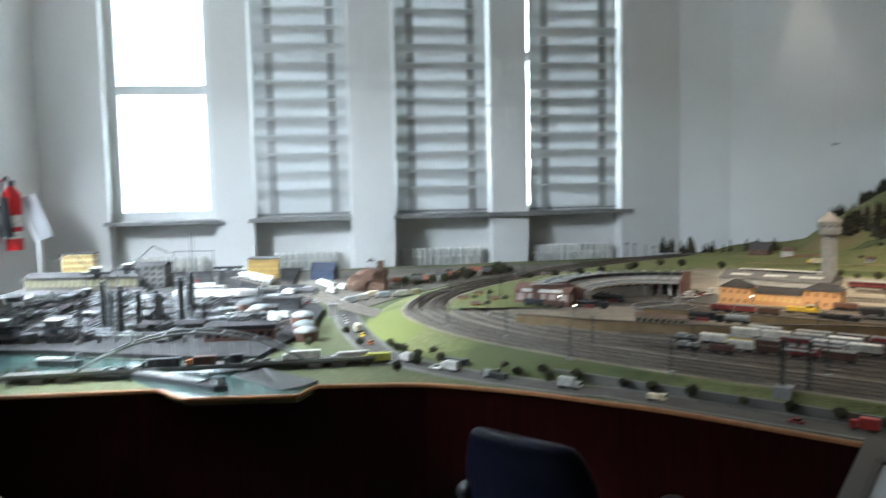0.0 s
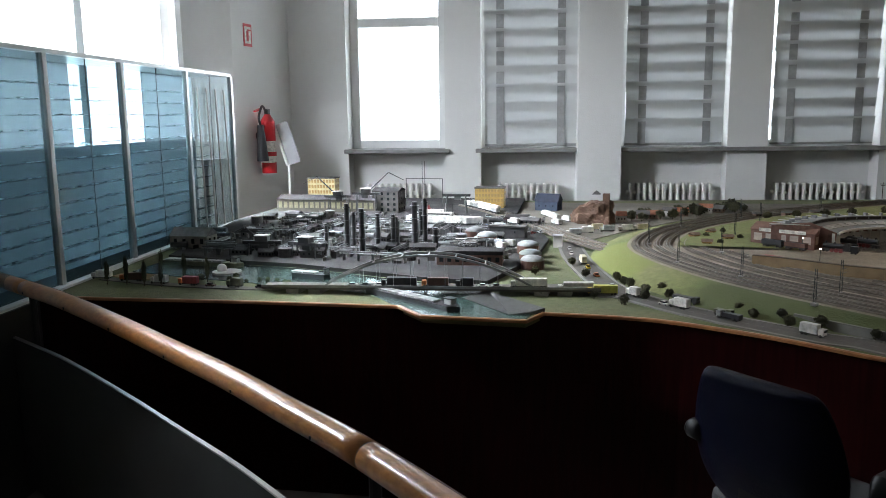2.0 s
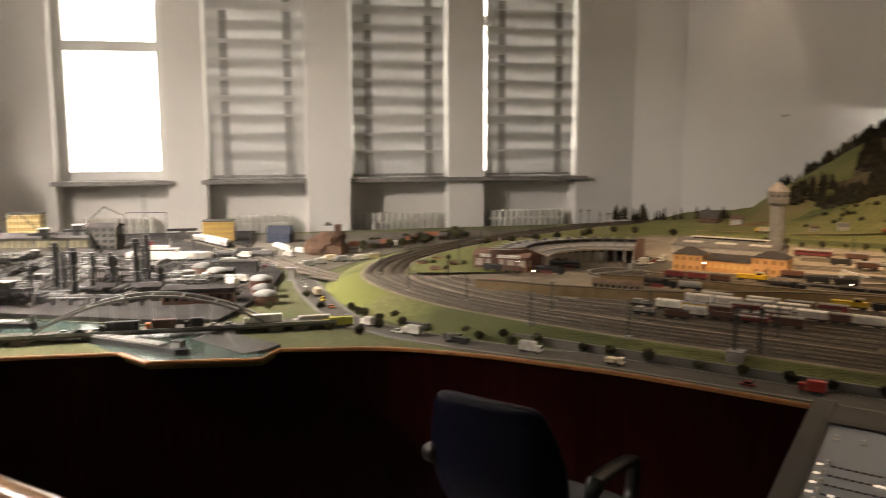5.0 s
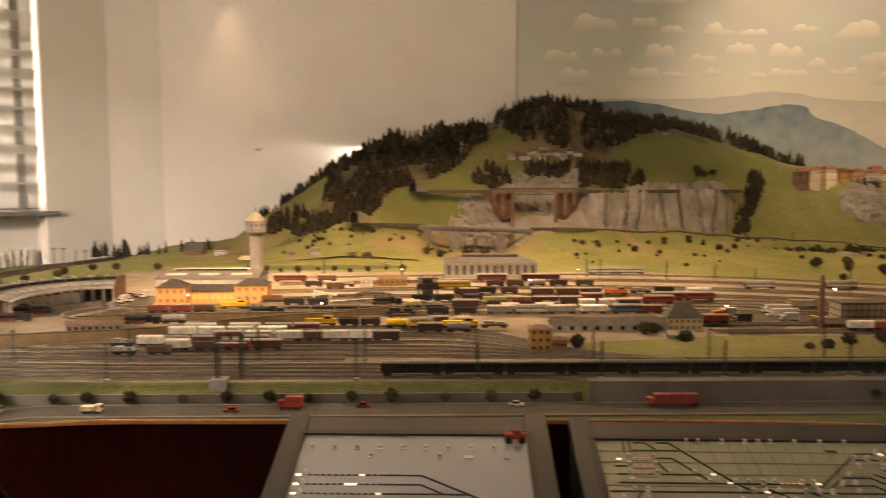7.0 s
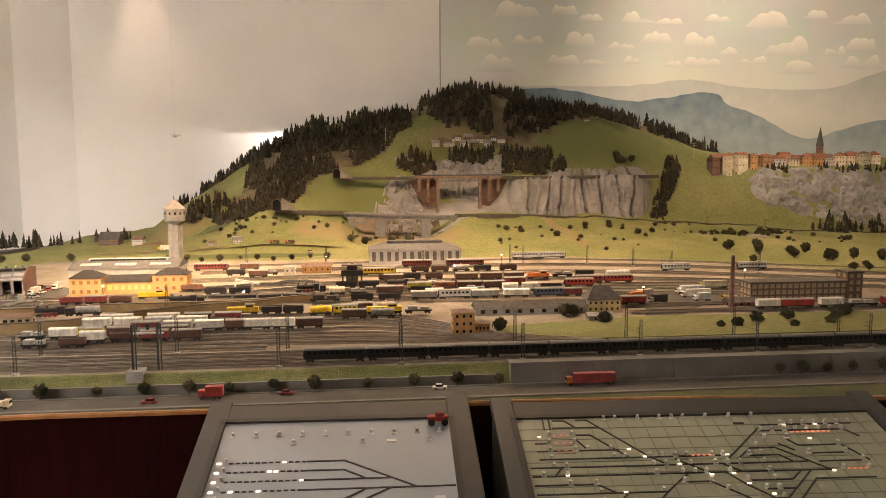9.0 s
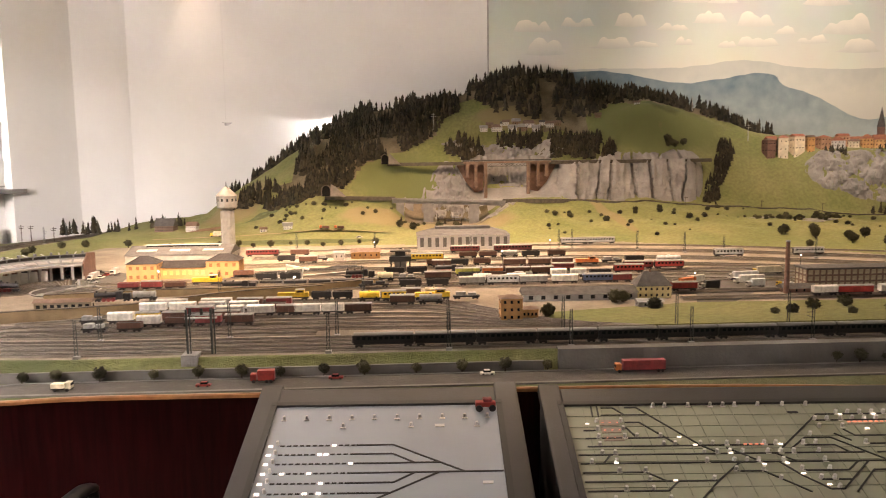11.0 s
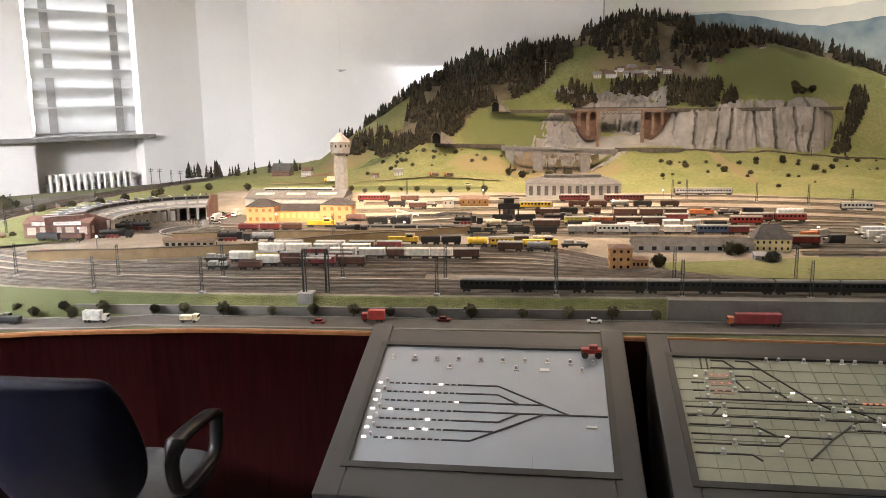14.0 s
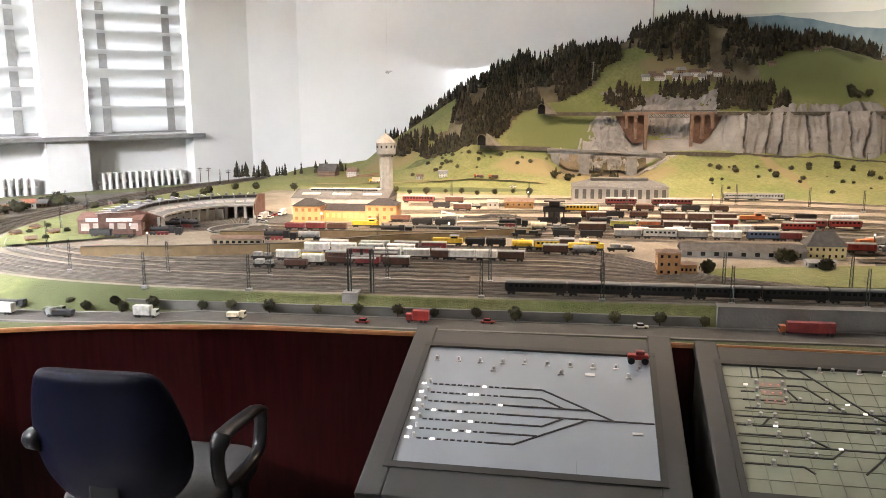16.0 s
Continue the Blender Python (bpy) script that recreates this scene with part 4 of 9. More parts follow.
cut(4.11, [("box", "grey", 0.36, 0.14), ("coach", "silver", 0.52, 0.17), ("box", "grey", 0.68, 0.15), ("box", "white", 0.845, 0.14), ("coach", "blue", 1.02, 0.16), ("box", "darkred", 1.145, 0.11), ("steam", "black", -0.84, 0.18), ("flat", "black", -0.15, 0.16), ("hopper", "black", 0.04, 0.12), ("hopper", "black", 0.18, 0.12)])
cut(4.18, [("hopper", "darkred", -1.42, 0.11), ("box", "darkred", -1.30, 0.11), ("hopper", "brown", -1.18, 0.11), ("box", "white", 0.42, 0.1), ("box", "white", 0.6, 0.1)])
cut(4.31, [("loco", "yellow", -1.05, 0.16), ("tank", "cream", -0.095, 0.1), ("flat", "grey", 0.02, 0.1), ("box", "brown", 0.19, 0.15), ("box", "white", 0.85, 0.09), ("box", "white", 0.96, 0.09)])
cut(4.42, [("hopper", "black", -0.75, 0.12), ("hopper", "black", -0.62, 0.12), ("steam", "black", -0.24, 0.17), ("box", "lime", 0.36, 0.14), ("box", "orange", 0.5, 0.12), ("box", "brown", 0.64, 0.14), ("box", "brown", 0.78, 0.13), ("coach", "red", 1.27, 0.17)])
cut(4.54, [("hopper", "brown", -0.9, 0.12), ("coach", "darkred", 1.36, 0.17), ("coach", "red", 1.54, 0.17), ("box", "darkred", 0.92, 0.13)])
cut(4.76, [("box", "brown", 0.67, 0.14), ("box", "brown", 0.82, 0.14), ("box", "brown", 0.96, 0.13), ("loco", "orange", 1.11, 0.14), ("tank", "silver", 1.61, 0.16), ("box", "brown", 0.23, 0.12)])
cut(5.06, [("coach", "yellow", 0.15, 0.21), ("box", "brown", -0.6, 0.12)])
cut(5.43, [("coach", "darkred", 0.75, 0.26), ("coach", "darkred", 0.42, 0.2), ("box", "brown", -0.7, 0.13), ("coach", "darkred", -0.95, 0.22)])
cut(5.79, [("coach", "silver", 1.25, 0.2), ("coach", "silver", 1.45, 0.2)])
cut(3.63, [("box", "white", 1.98, 0.12), ("box", "red", 2.125, 0.17), ("box", "white", 2.30, 0.12), ("flat", "grey", 2.46, 0.16), ("box", "red", 2.65, 0.17)])
cut(3.82, [("box", "red", 1.375, 0.13)])
cut(4.83, [("hopper", "brown", 0.20, 0.12), ("hopper", "black", 0.34, 0.12), ("hopper", "brown", 0.48, 0.11), ("flat", "grey", 1.28, 0.13), ("hopper", "black", 1.42, 0.12)])
cut(5.16, [("hopper", "brown", 0.42, 0.12), ("hopper", "brown", 0.55, 0.12), ("tank", "grey", 0.69, 0.12), ("hopper", "black", 0.83, 0.12), ("hopper", "brown", 1.0, 0.12), ("flat", "grey", -0.55, 0.13), ("hopper", "black", -0.75, 0.12)])
cut(4.54, [("hopper", "black", -0.05, 0.12), ("hopper", "black", 0.08, 0.12), ("steam", "black", 0.26, 0.17), ("flat", "grey", 0.47, 0.13), ("hopper", "brown", 0.61, 0.12), ("hopper", "brown", 0.75, 0.12)])
cut(3.19, [("flat", "grey", -1.22, 0.1), ("hopper", "brown", -1.08, 0.1)])
cut(4.31, [("hopper", "black", 0.36, 0.12), ("hopper", "brown", 0.50, 0.12), ("flat", "grey", 0.66, 0.13), ("hopper", "black", 1.08, 0.12)])
cut(3.86, [("hopper", "black", -2.37, 0.12), ("hopper", "brown", -2.24, 0.12)], 0)
put("steam", "black", -2.05, 3.94, 0.18, 8)
put("steam", "black", -1.39, 3.86, 0.18, 4)
put("tank", "grey", -1.24, 3.87, 0.12, 4)
cut(5.0, [("coach", "silver", 2.08, 0.19), ("coach", "silver", 2.6, 0.2)], 0)

# ---------------------------------------------------------------- model buildings
ORANGEW = mat("orange_render", (0.50, 0.275, 0.125), 0.8, 0.15, 20, 0.2, 200, fine=0.08)
YELLOWW = mat("yellow_render", (0.60, 0.50, 0.26), 0.8, 0.15, 20, fine=0.08)
OCHREW = mat("ochre_brick", (0.50, 0.27, 0.11), 0.85, 0.2, 30, 0.3, 300, fine=0.12)
WHITEW = mat("white_render", (0.52, 0.50, 0.46), 0.8, 0.1, 20, fine=0.06)
GREYW = mat("grey_concrete", (0.34, 0.33, 0.31), 0.85, 0.2, 25, 0.2, 200, fine=0.1)
BRICK = mat("red_brick", (0.19, 0.102, 0.078), 0.85, 0.25, 40, 0.3, 400, fine=0.15)
SLATE = mat("slate_roof", (0.10, 0.095, 0.09), 0.7, 0.25, 40, 0.3, 300, fine=0.15)
BROWNR = mat("brown_roof", (0.16, 0.10, 0.07), 0.75, 0.25, 40, 0.3, 300, fine=0.15)
PALER = mat("pale_felt_roof", (0.27, 0.265, 0.26), 0.75, 0.2, 30, 0.2, 200, fine=0.1)
GREYR = mat("grey_felt_roof", (0.10, 0.098, 0.096), 0.75, 0.2, 30, 0.2, 200, fine=0.1)
TOWERS = mat("tower_stone", (0.185, 0.185, 0.182), 0.9, 0.2, 30, 0.3, 150, fine=0.12)
SAND = mat("tan_retaining_wall", (0.33, 0.235, 0.13), 0.9, 0.15, 25, 0.3, 250, fine=0.1)
STONE = mat("grey_stone", (0.30, 0.29, 0.28), 0.9, 0.2, 30, 0.4, 200, fine=0.12)
TILE = mat("red_tiles", (0.30, 0.11, 0.06), 0.8, 0.25, 40, 0.3, 300, per_object=0.2)


def roof_mesh(l, d, z, h, kind, over=0.006):
    bm = bmesh.new()
    a, b = l / 2 + over, d / 2 + over
    lo = [bm.verts.new(p) for p in ((-a, -b, z), (a, -b, z), (a, b, z), (-a, b, z))]
    if kind == "flat":
        bm.free()
        return boxes([(0, 0, z + h / 2, l + 2 * over, d + 2 * over, h)])
    if kind == "pyramid":
        t = bm.verts.new((0, 0, z + h))
        for i in range(4):
            bm.faces.new((lo[i], lo[(i + 1) % 4], t))
    else:
        r = a if kind == "gable" else max(0.004, a - b * 0.9)
        e, f = bm.verts.new((-r, 0, z + h)), bm.verts.new((r, 0, z + h))
        bm.faces.new((lo[0], lo[1], f, e)), bm.faces.new((lo[2], lo[3], e, f))
        bm.faces.new((lo[1], lo[2], f)), bm.faces.new((lo[3], lo[0], e))
    bm.faces.new(lo[::-1])
    bmesh.ops.recalc_face_normals(bm, faces=bm.faces)
    return bm


def building(name, label, m, l, d, h, wall, roof, rh, kind="hip", rows=0, cols=0, win=(0.008, 0.012), pane=None, group="", frames=None, chimneys=0):
    b = empty(name, m, label, "building", group)
    wl = part("wall", boxes([(0, 0, h / 2, l, d, h)]), wall, b)
    rf = part("roof", roof_mesh(l, d, h, rh, kind), roof, b)
    if rows:
        bmw = boxes([(0, 0, 0, win[0], 0.002, win[1])])
        me = bpy.data.meshes.new("window")
        bmw.to_mesh(me)
        bmw.free()
        me.materials.append(pane or WINDOWD)
        for side in (-1, 1):
            for r in range(rows):
                for c in range(cols):
                    if side == 1 and kind == "flat":
                        continue
                    w = new("window", me)
                    w.parent = wl
                    w.matrix_basis = pose((c - (cols - 1) / 2) * l / (cols + 0.2), side * d / 2, h * (r + 0.55) / rows, 0, 0, 0)
        for c in range(max(1, int(cols * d / l))):
            for r in range(rows):
                n = max(1, int(cols * d / l))
                for side in (-1, 1):
                    w = new("window", me)
                    w.parent = wl
                    w.matrix_basis = pose(side * l / 2, (c - (n - 1) / 2) * d / (n + 0.2), h * (r + 0.55) / rows, 0, 0, 90)
    for k in range(chimneys):
        part("chimney", boxes([(l * (0.15 + 0.25 * k - 0.2), 0.0, h + rh, 0.007, 0.007, 0.02)]), BRICK, b)
    return b


def at(u, v, z=None, turn=0.0):
    return Matrix.Translation(uv(u, v, YARD_Z if z is None else z)) @ pose(0, 0, 0, 0, 0, UV_TURN + turn)


def flat_at(x, y, z=EDGE_Z, turn=0.0):
    return pose(x, y, z, 0, 0, turn)


# signal box with its low annexe
building("signal_box", "ochre brick signal box of three storeys", at(0.455, 3.30), 0.09, 0.08, 0.095, OCHREW, BROWNR, 0.012, "hip", 3, 3, (0.010, 0.012))
building("signal_annexe", "low ochre brick annexe beside the signal box", at(0.535, 3.31), 0.068, 0.06, 0.045, OCHREW, BROWNR, 0.010, "hip", 1, 4, (0.008, 0.012))
# goods station
building("station_house", "cream station house with dark hipped roof", at(1.19, 3.745), 0.165, 0.10, 0.058, YELLOWW, SLATE, 0.065, "hip", 2, 6, (0.009, 0.012), chimneys=1)
building("goods_shed", "long low goods shed with grey roof", at(0.835, 3.73), 0.54, 0.10, 0.032, GREYW, SLATE, 0.028, "gable", 1, 9, (0.02, 0.018))
building("lineside_shed", "small weathered grey shed on the bank", at(1.105, 3.50), 0.11, 0.06, 0.028, GREYW, PALER, 0.012, "gable", 1, 2)
# engine works
WSLATE = mat("works_slate", (0.034, 0.031, 0.031), 0.75, 0.25, 40, 0.3, 300, fine=0.15)
building("works_wing", "orange rendered works building with hipped slate roof", at(-1.455, 4.56), 0.165, 0.13, 0.10, ORANGEW, WSLATE, 0.04, "hip", 2, 4, (0.018, 0.02), pane=mat("amber_pane", (0.22, 0.10, 0.035), 0.4, 0.2, 40), group="engine works")
building("works_wing", "orange rendered works building with hipped slate roof", at(-1.025, 4.64), 0.185, 0.14, 0.10, ORANGEW, WSLATE, 0.035, "hip", 2, 4, (0.018, 0.02), pane=mat("amber_glass", (0.22, 0.10, 0.035), 0.4, 0.2, 40), group="engine works")
building("works_middle", "lower orange works section with dark roof", at(-1.245, 4.64), 0.255, 0.12, 0.065, ORANGEW, WSLATE, 0.035, "gable", 1, 7, (0.02, 0.025), pane=mat("lit_pane", (0.6, 0.4, 0.16), 0.4, 0.2, 40), group="engine works")
wk = building("works_hall", "long grey-roofed works hall with a roof lantern", at(-1.36, 5.02), 0.62, 0.30, 0.10, GREYW, mat("works_hall_roof", (0.075, 0.073, 0.072), 0.75, 0.25, 30, 0.2, 200, fine=0.15), 0.045, "gable", 1, 9, (0.02, 0.03))
part("lantern", boxes([(0.0, 0, 0.143, 0.46, 0.05, 0.014)]), GREYW, wk)
part("lantern_glass", boxes([(0.0, -0.0265, 0.143, 0.44, 0.003, 0.008)]), WINDOWD, wk)
for x in (-0.2, 0.0, 0.2):
    part("skylight", boxes([(x, 0, 0, 0.12, 0.03, 0.004)], m=Matrix.Translation((0, -0.085, 0.123)) @ pose(0, 0, 0, 16.5, 0, 0)), GREYW, wk)
# hall in front of the viaduct
hl = building("engine_hall", "white pillared hall with shallow grey roof", at(0.43, 5.80), 0.66, 0.28, 0.105, WHITEW, GREYR, 0.045, "hip", 1, 12, (0.026, 0.066), pane=mat("hall_pane", (0.13, 0.12, 0.105), 0.4, 0.3, 40))
part("lantern", boxes([(0.0, 0, 0.150, 0.40, 0.07, 0.02)], bevel=0.003), GREYR, hl)
building("timber_store", "small brown timber store", at(-0.25, 5.33), 0.19, 0.1, 0.045, OCHREW, BROWNR, 0.02, "gable", 1, 5)
building("lineside_hut", "small pale hut by the sidings", at(-0.42, 5.25), 0.07, 0.06, 0.05, WHITEW, PALER, 0.012, "gable", 1, 2)
# factory
building("factory", "brown factory block with a grid of windows", at(2.27, 3.92), 0.52, 0.12, 0.095, BROWNR, SLATE, 0.008, "flat", 3, 16, (0.022, 0.022), pane=mat("factory_pane", (0.36, 0.31, 0.22), 0.4, 0.3, 60))
building("factory_tower", "brown brick factory stair tower", at(2.58, 3.92), 0.085, 0.1, 0.14, BROWNR, SLATE, 0.008, "flat", 4, 2, (0.02, 0.02), pane=mat("tower_pane", (0.36, 0.31, 0.22), 0.4, 0.3, 60))
building("factory_shed", "low brown brick shed beside the chimney", at(1.93, 3.80), 0.16, 0.08, 0.02, BRICK, SLATE, 0.02, "gable", 1, 4)
ch = empty("factory_chimney", at(1.855, 3.75), "tall tapering brown brick factory chimney", "chimney")
part("shaft", cyl(bmesh.new(), (0, 0, 0), (0, 0, 0.25), 0.014, 0.009, 14), BRICK, ch)
part("cap", cyl(bmesh.new(), (0, 0, 0.25), (0, 0, 0.258), 0.011, 0.011, 14), STONE, ch)

# water tower
wt = empty("water_tower", at(-1.19, 5.5), "tall grey concrete water tower with pointed roof", "water tower")
part("shaft", cyl(bmesh.new(), (0, 0, 0), (0, 0, 0.33), 0.046, 0.036, 12), TOWERS, wt)
for k in range(6):
    a = k * math.pi / 3
    part("buttress", boxes([(0.04 * math.cos(a), 0.04 * math.sin(a), 0.16, 0.012, 0.012, 0.32)]), TOWERS, wt)
part("collar", cyl(bmesh.new(), (0, 0, 0.325), (0, 0, 0.345), 0.036, 0.070, 12), TOWERS, wt)
part("tank", cyl(bmesh.new(), (0, 0, 0.345), (0, 0, 0.42), 0.068, 0.070, 12), TOWERS, wt)
for k in range(12):
    a = (k + 0.5) * math.pi / 6
    part("window", boxes([(0, 0, 0, 0.012, 0.004, 0.018)], m=Matrix.Translation((0.0665 * math.cos(a), 0.0665 * math.sin(a), 0.392)) @ pose(0, 0, 0, 0, 0, math.degrees(a) + 90)), WINDOWD, wt)
part("roof", cyl(bmesh.new(), (0, 0, 0.42), (0, 0, 0.482), 0.076, 0.010, 12), mat("tower_roof", (0.165, 0.15, 0.14), 0.7, 0.2, 40), wt)
part("ledge", cyl(bmesh.new(), (0, 0, 0.372), (0, 0, 0.377), 0.0725, 0.0725, 12), TOWERS, wt)
part("finial", cyl(bmesh.new(), (0, 0, 0.482), (0, 0, 0.515), 0.006, 0.001, 6), SLATE, wt)

# roundhouse with turntable
TC = Vector((1.22, 4.42, YARD_Z))
RHROOF = mat("roundhouse_roof", (0.185, 0.19, 0.195), 0.7, 0.2, 14, 0.2, 150, fine=0.1, per_object=0.15)
rh = empty("roundhouse", Matrix.Translation(TC), "curved brick roundhouse with pale segmented roof and open stalls", "roundhouse")
A0, A1, NS = 168, 62, 14


def arc(a, r, z):
    return (r * math.cos(radians(a)), r * math.sin(radians(a)), z)


for k in range(NS):
    a, b = A0 + (A1 - A0) * k / NS, A0 + (A1 - A0) * (k + 1) / NS
    bm = bmesh.new()
    q = [bm.verts.new(p) for p in (arc(a, 0.40, 0.088), arc(b, 0.40, 0.088), arc(b, 0.54, 0.112), arc(a, 0.54, 0.112), arc(a, 0.54, 0.135), arc(b, 0.54, 0.135), arc(b, 0.74, 0.112), arc(a, 0.74, 0.112))]
    bm.faces.new(q[0:4]), bm.faces.new((q[3], q[2], q[5], q[4])), bm.faces.new(q[4:8])
    part("roof_segment", bm, RHROOF, rh)
    for aa, rr in ((a, 0.425),) + (((b, 0.425),) if k == NS - 1 else ()):
        part("door_post", boxes([(rr, 0, 0.044, 0.014, 0.015, 0.088)], m=pose(0, 0, 0, 0, 0, aa)), WHITEW, rh)
    part("smoke_vent", boxes([(0.65, 0, 0.13, 0.03, 0.012, 0.016)], m=pose(0, 0, 0, 0, 0, (a + b) / 2)), RHROOF, rh)
    part("clerestory_window", boxes([(0.5385, 0, 0.1235, 0.004, 0.062, 0.014)], m=pose(0, 0, 0, 0, 0, (a + b) / 2)), UNDER, rh)
    part("skylight", boxes([(0.47, 0, 0.102, 0.05, 0.05, 0.004)], m=pose(0, 0, 0, 0, 0, (a + b) / 2) @ Matrix.Translation((0.47, 0, 0.102)) @ pose(0, 0, 0, 0, -9.7, 0) @ Matrix.Translation((-0.47, 0, -0.102))), GREYW, rh)
    part("eave", boxes([(0.401, 0, 0.084, 0.006, 0.054, 0.012)], m=pose(0, 0, 0, 0, 0, (a + b) / 2)), WHITEW, rh)
    part("ridge_cap", boxes([(0.64, 0, 0.125, 0.2, 0.005, 0.003)], m=pose(0, 0, 0, 0, 0, a)), WHITEW, rh)
    if k < 11:
        part("gate", boxes([(-0.019, 0, 0.034, 0.038, 0.003, 0.066)], m=pose(0, 0, 0, 0, 0, a) @ Matrix.Translation((0.42, -0.002, 0)) @ pose(0, 0, 0, 0, 0, 48)), WHITEW, rh)
bm = bmesh.new()
for k in range(NS):
    a, b = A0 + (A1 - A0) * k / NS, A0 + (A1 - A0) * (k + 1) / NS
    q = [bm.verts.new(p) for p in (arc(a, 0.73, 0), arc(b, 0.73, 0), arc(b, 0.73, 0.112), arc(a, 0.73, 0.112))]
    bm.faces.new(q)
part("back_wall", bm, BRICK, rh)
for a in (A0, A1):
    bm = bmesh.new()
    q = [bm.verts.new(arc(a, r, z)) for r, z in ((0.42, 0), (0.73, 0), (0.73, 0.118), (0.54, 0.14), (0.41, 0.09))]
    bm.faces.new(q)
    r = bmesh.ops.extrude_face_region(bm, geom=bm.faces[:])
    bmesh.ops.translate(bm, verts=[e for e in r["geom"] if isinstance(e, bmesh.types.BMVert)], vec=(0.008 * math.sin(radians(a)), -0.008 * math.cos(radians(a)), 0))
    part("end_wall", bm, BRICK, rh)
APRON = mat("sooty_apron", (0.06, 0.055, 0.05), 0.95, 0.3, 30, 0.5, 250, fine=0.3)
tt = empty("turntable", Matrix.Translation(TC), "locomotive turntable in its round pit", "turntable")
part("pit", cyl(bmesh.new(), (0, 0, 0.001), (0, 0, 0.004), 0.17, 0.17, 40), APRON, tt)
part("pit_rim", sweep(bmesh.new(), [Vector((0.17 * math.cos(k * math.pi / 20), 0.17 * math.sin(k * math.pi / 20), 0.0)) for k in range(41)], [(-0.005, 0), (0.005, 0), (0.005, 0.008), (-0.005, 0.008)], closed=False), GREYW, tt)
part("bridge", boxes([(0, 0, 0.006, 0.33, 0.03, 0.006), (0, -0.016, 0.009, 0.33, 0.002, 0.008), (0, 0.016, 0.009, 0.33, 0.002, 0.008)], m=pose(0, 0, 0, 0, 0, 25)), GREYW, tt)
part("cabin", boxes([(0.12, 0.028, 0.025, 0.03, 0.022, 0.04)], m=pose(0, 0, 0, 0, 0, 25)), GREYW, tt)
bm = bmesh.new()
ring = [[bm.verts.new(TC + Vector(arc(A0 + (A1 - A0) * k / 24, r, 0.0008))) for r in (0.165, 0.44)] for k in range(25)]
for p, q in zip(ring, ring[1:]):
    bm.faces.new((p[0], p[1], q[1], q[0]))
structure("stall_apron", bm, APRON, "sooty ground before the roundhouse stalls")
for k in range(13):
    a = A0 + (A1 - A0) * (k + 0.5) / NS
    track([TC.to_2d() + Vector(arc(a, 0.18, 0)[:2]), TC.to_2d() + Vector(arc(a, 0.42, 0)[:2])], YARD_Z + 0.001, "stall tracks", "short stall track leading to the roundhouse")
    if k in (1, 2, 3, 5, 9, 12):
        w = copy_thing(STOCK[("steam", "black", 0.18)], Matrix.Translation(TC + Vector(arc(a, 0.52 if k > 4 else 0.31 if k == 2 else 0.4, 0.0105))) @ pose(0, 0, 0, 0, 0, a))
bh = building("brick_workshop", "red brick workshop with white sign band and large windows", flat_at(0.60, 4.63, YARD_Z, -30), 0.34, 0.16, 0.085, BRICK, BRICK, 0.035, "gable", 1, 5, (0.045, 0.04), pane=mat("rosy_pane", (0.46, 0.37, 0.32), 0.4, 0.2, 40))
part("sign_band", boxes([(0.0, -0.083, 0.086, 0.25, 0.004, 0.018)]), PAINT["white"], bh)

# coaling stage and gantry crane
cs = empty("coaling_stage", at(-0.015, 4.72), "dark timber coaling stage on stilts", "coaling stage")
part("bunker", boxes([(0, 0, 0.075, 0.13, 0.07, 0.03)], bevel=0.003), UNDER, cs)
part("cabin", boxes([(0, 0, 0.105, 0.06, 0.05, 0.025)], bevel=0.002), UNDER, cs)
part("roof", roof_mesh(0.11, 0.06, 0.118, 0.008, "flat"), SLATE, cs)
for x in (-0.055, 0.0, 0.055):
    for y in (-0.028, 0.028):
        part("stilt", boxes([(x, y, 0.03, 0.008, 0.008, 0.062)]), UNDER, cs)
part("base_house", boxes([(0, 0, 0.03, 0.07, 0.05, 0.06)]), SLATE, cs)
gc = empty("gantry_crane", at(-0.60, 4.45), "pale grey tilted coal gantry crane", "crane")
part("jib", boxes([(0, 0, 0.075, 0.13, 0.012, 0.008)], m=pose(0, 0, 0, 0, 12, 0)), PAINT["silver"], gc)
for x in (-0.045, 0.045):
    part("leg", cyl(bmesh.new(), (x - 0.01, 0, 0), (x, 0, 0.075 - x * 0.2), 0.004), PAINT["silver"], gc)
cb = empty("coal_bunkers", at(-0.55, 4.33), "low dark coal bunkers along the sidings", "coal bunker")
for k in range(7):
    part("bunker", boxes([(-0.42 + k * 0.13, 0, 0.011, 0.12, 0.05, 0.022)], bevel=0.004), PAINT["black"], cb)

# low retaining walls between the yard levels
COPING = mat("dark_coping", (0.10, 0.078, 0.055), 0.9, 0.2, 30)
for pts, hw in (([(-1.74, 3.93), (-1.2, 4.02), (-0.6, 4.05), (-0.13, 4.22)], 0.036), ([(-2.17, 3.36), (-2.03, 3.40), (-1.79, 3.426), (-1.58, 3.483), (-1.39, 3.523), (-1.21, 3.575), (-1.08, 3.68), (-0.78, 3.862), (-0.4, 3.98)], 0.048)):
    ln = [Vector((p.x, p.y, YARD_Z)) for p in smooth_line([uv(u, v).to_2d() for u, v in pts], 0.06)]
    ob = tagged(obj("terrace_wall", sweep(bmesh.new(), ln, [(-0.010, 0), (0.012, 0), (0.010, hw), (-0.008, hw)]), SAND), "low tan retaining wall along the sidings", "retaining wall", "terrace walls")
    part("coping", sweep(bmesh.new(), ln, [(-0.011, hw), (0.013, hw), (0.013, hw + 0.003), (-0.011, hw + 0.003)]), COPING, ob, "dark coping on the wall")
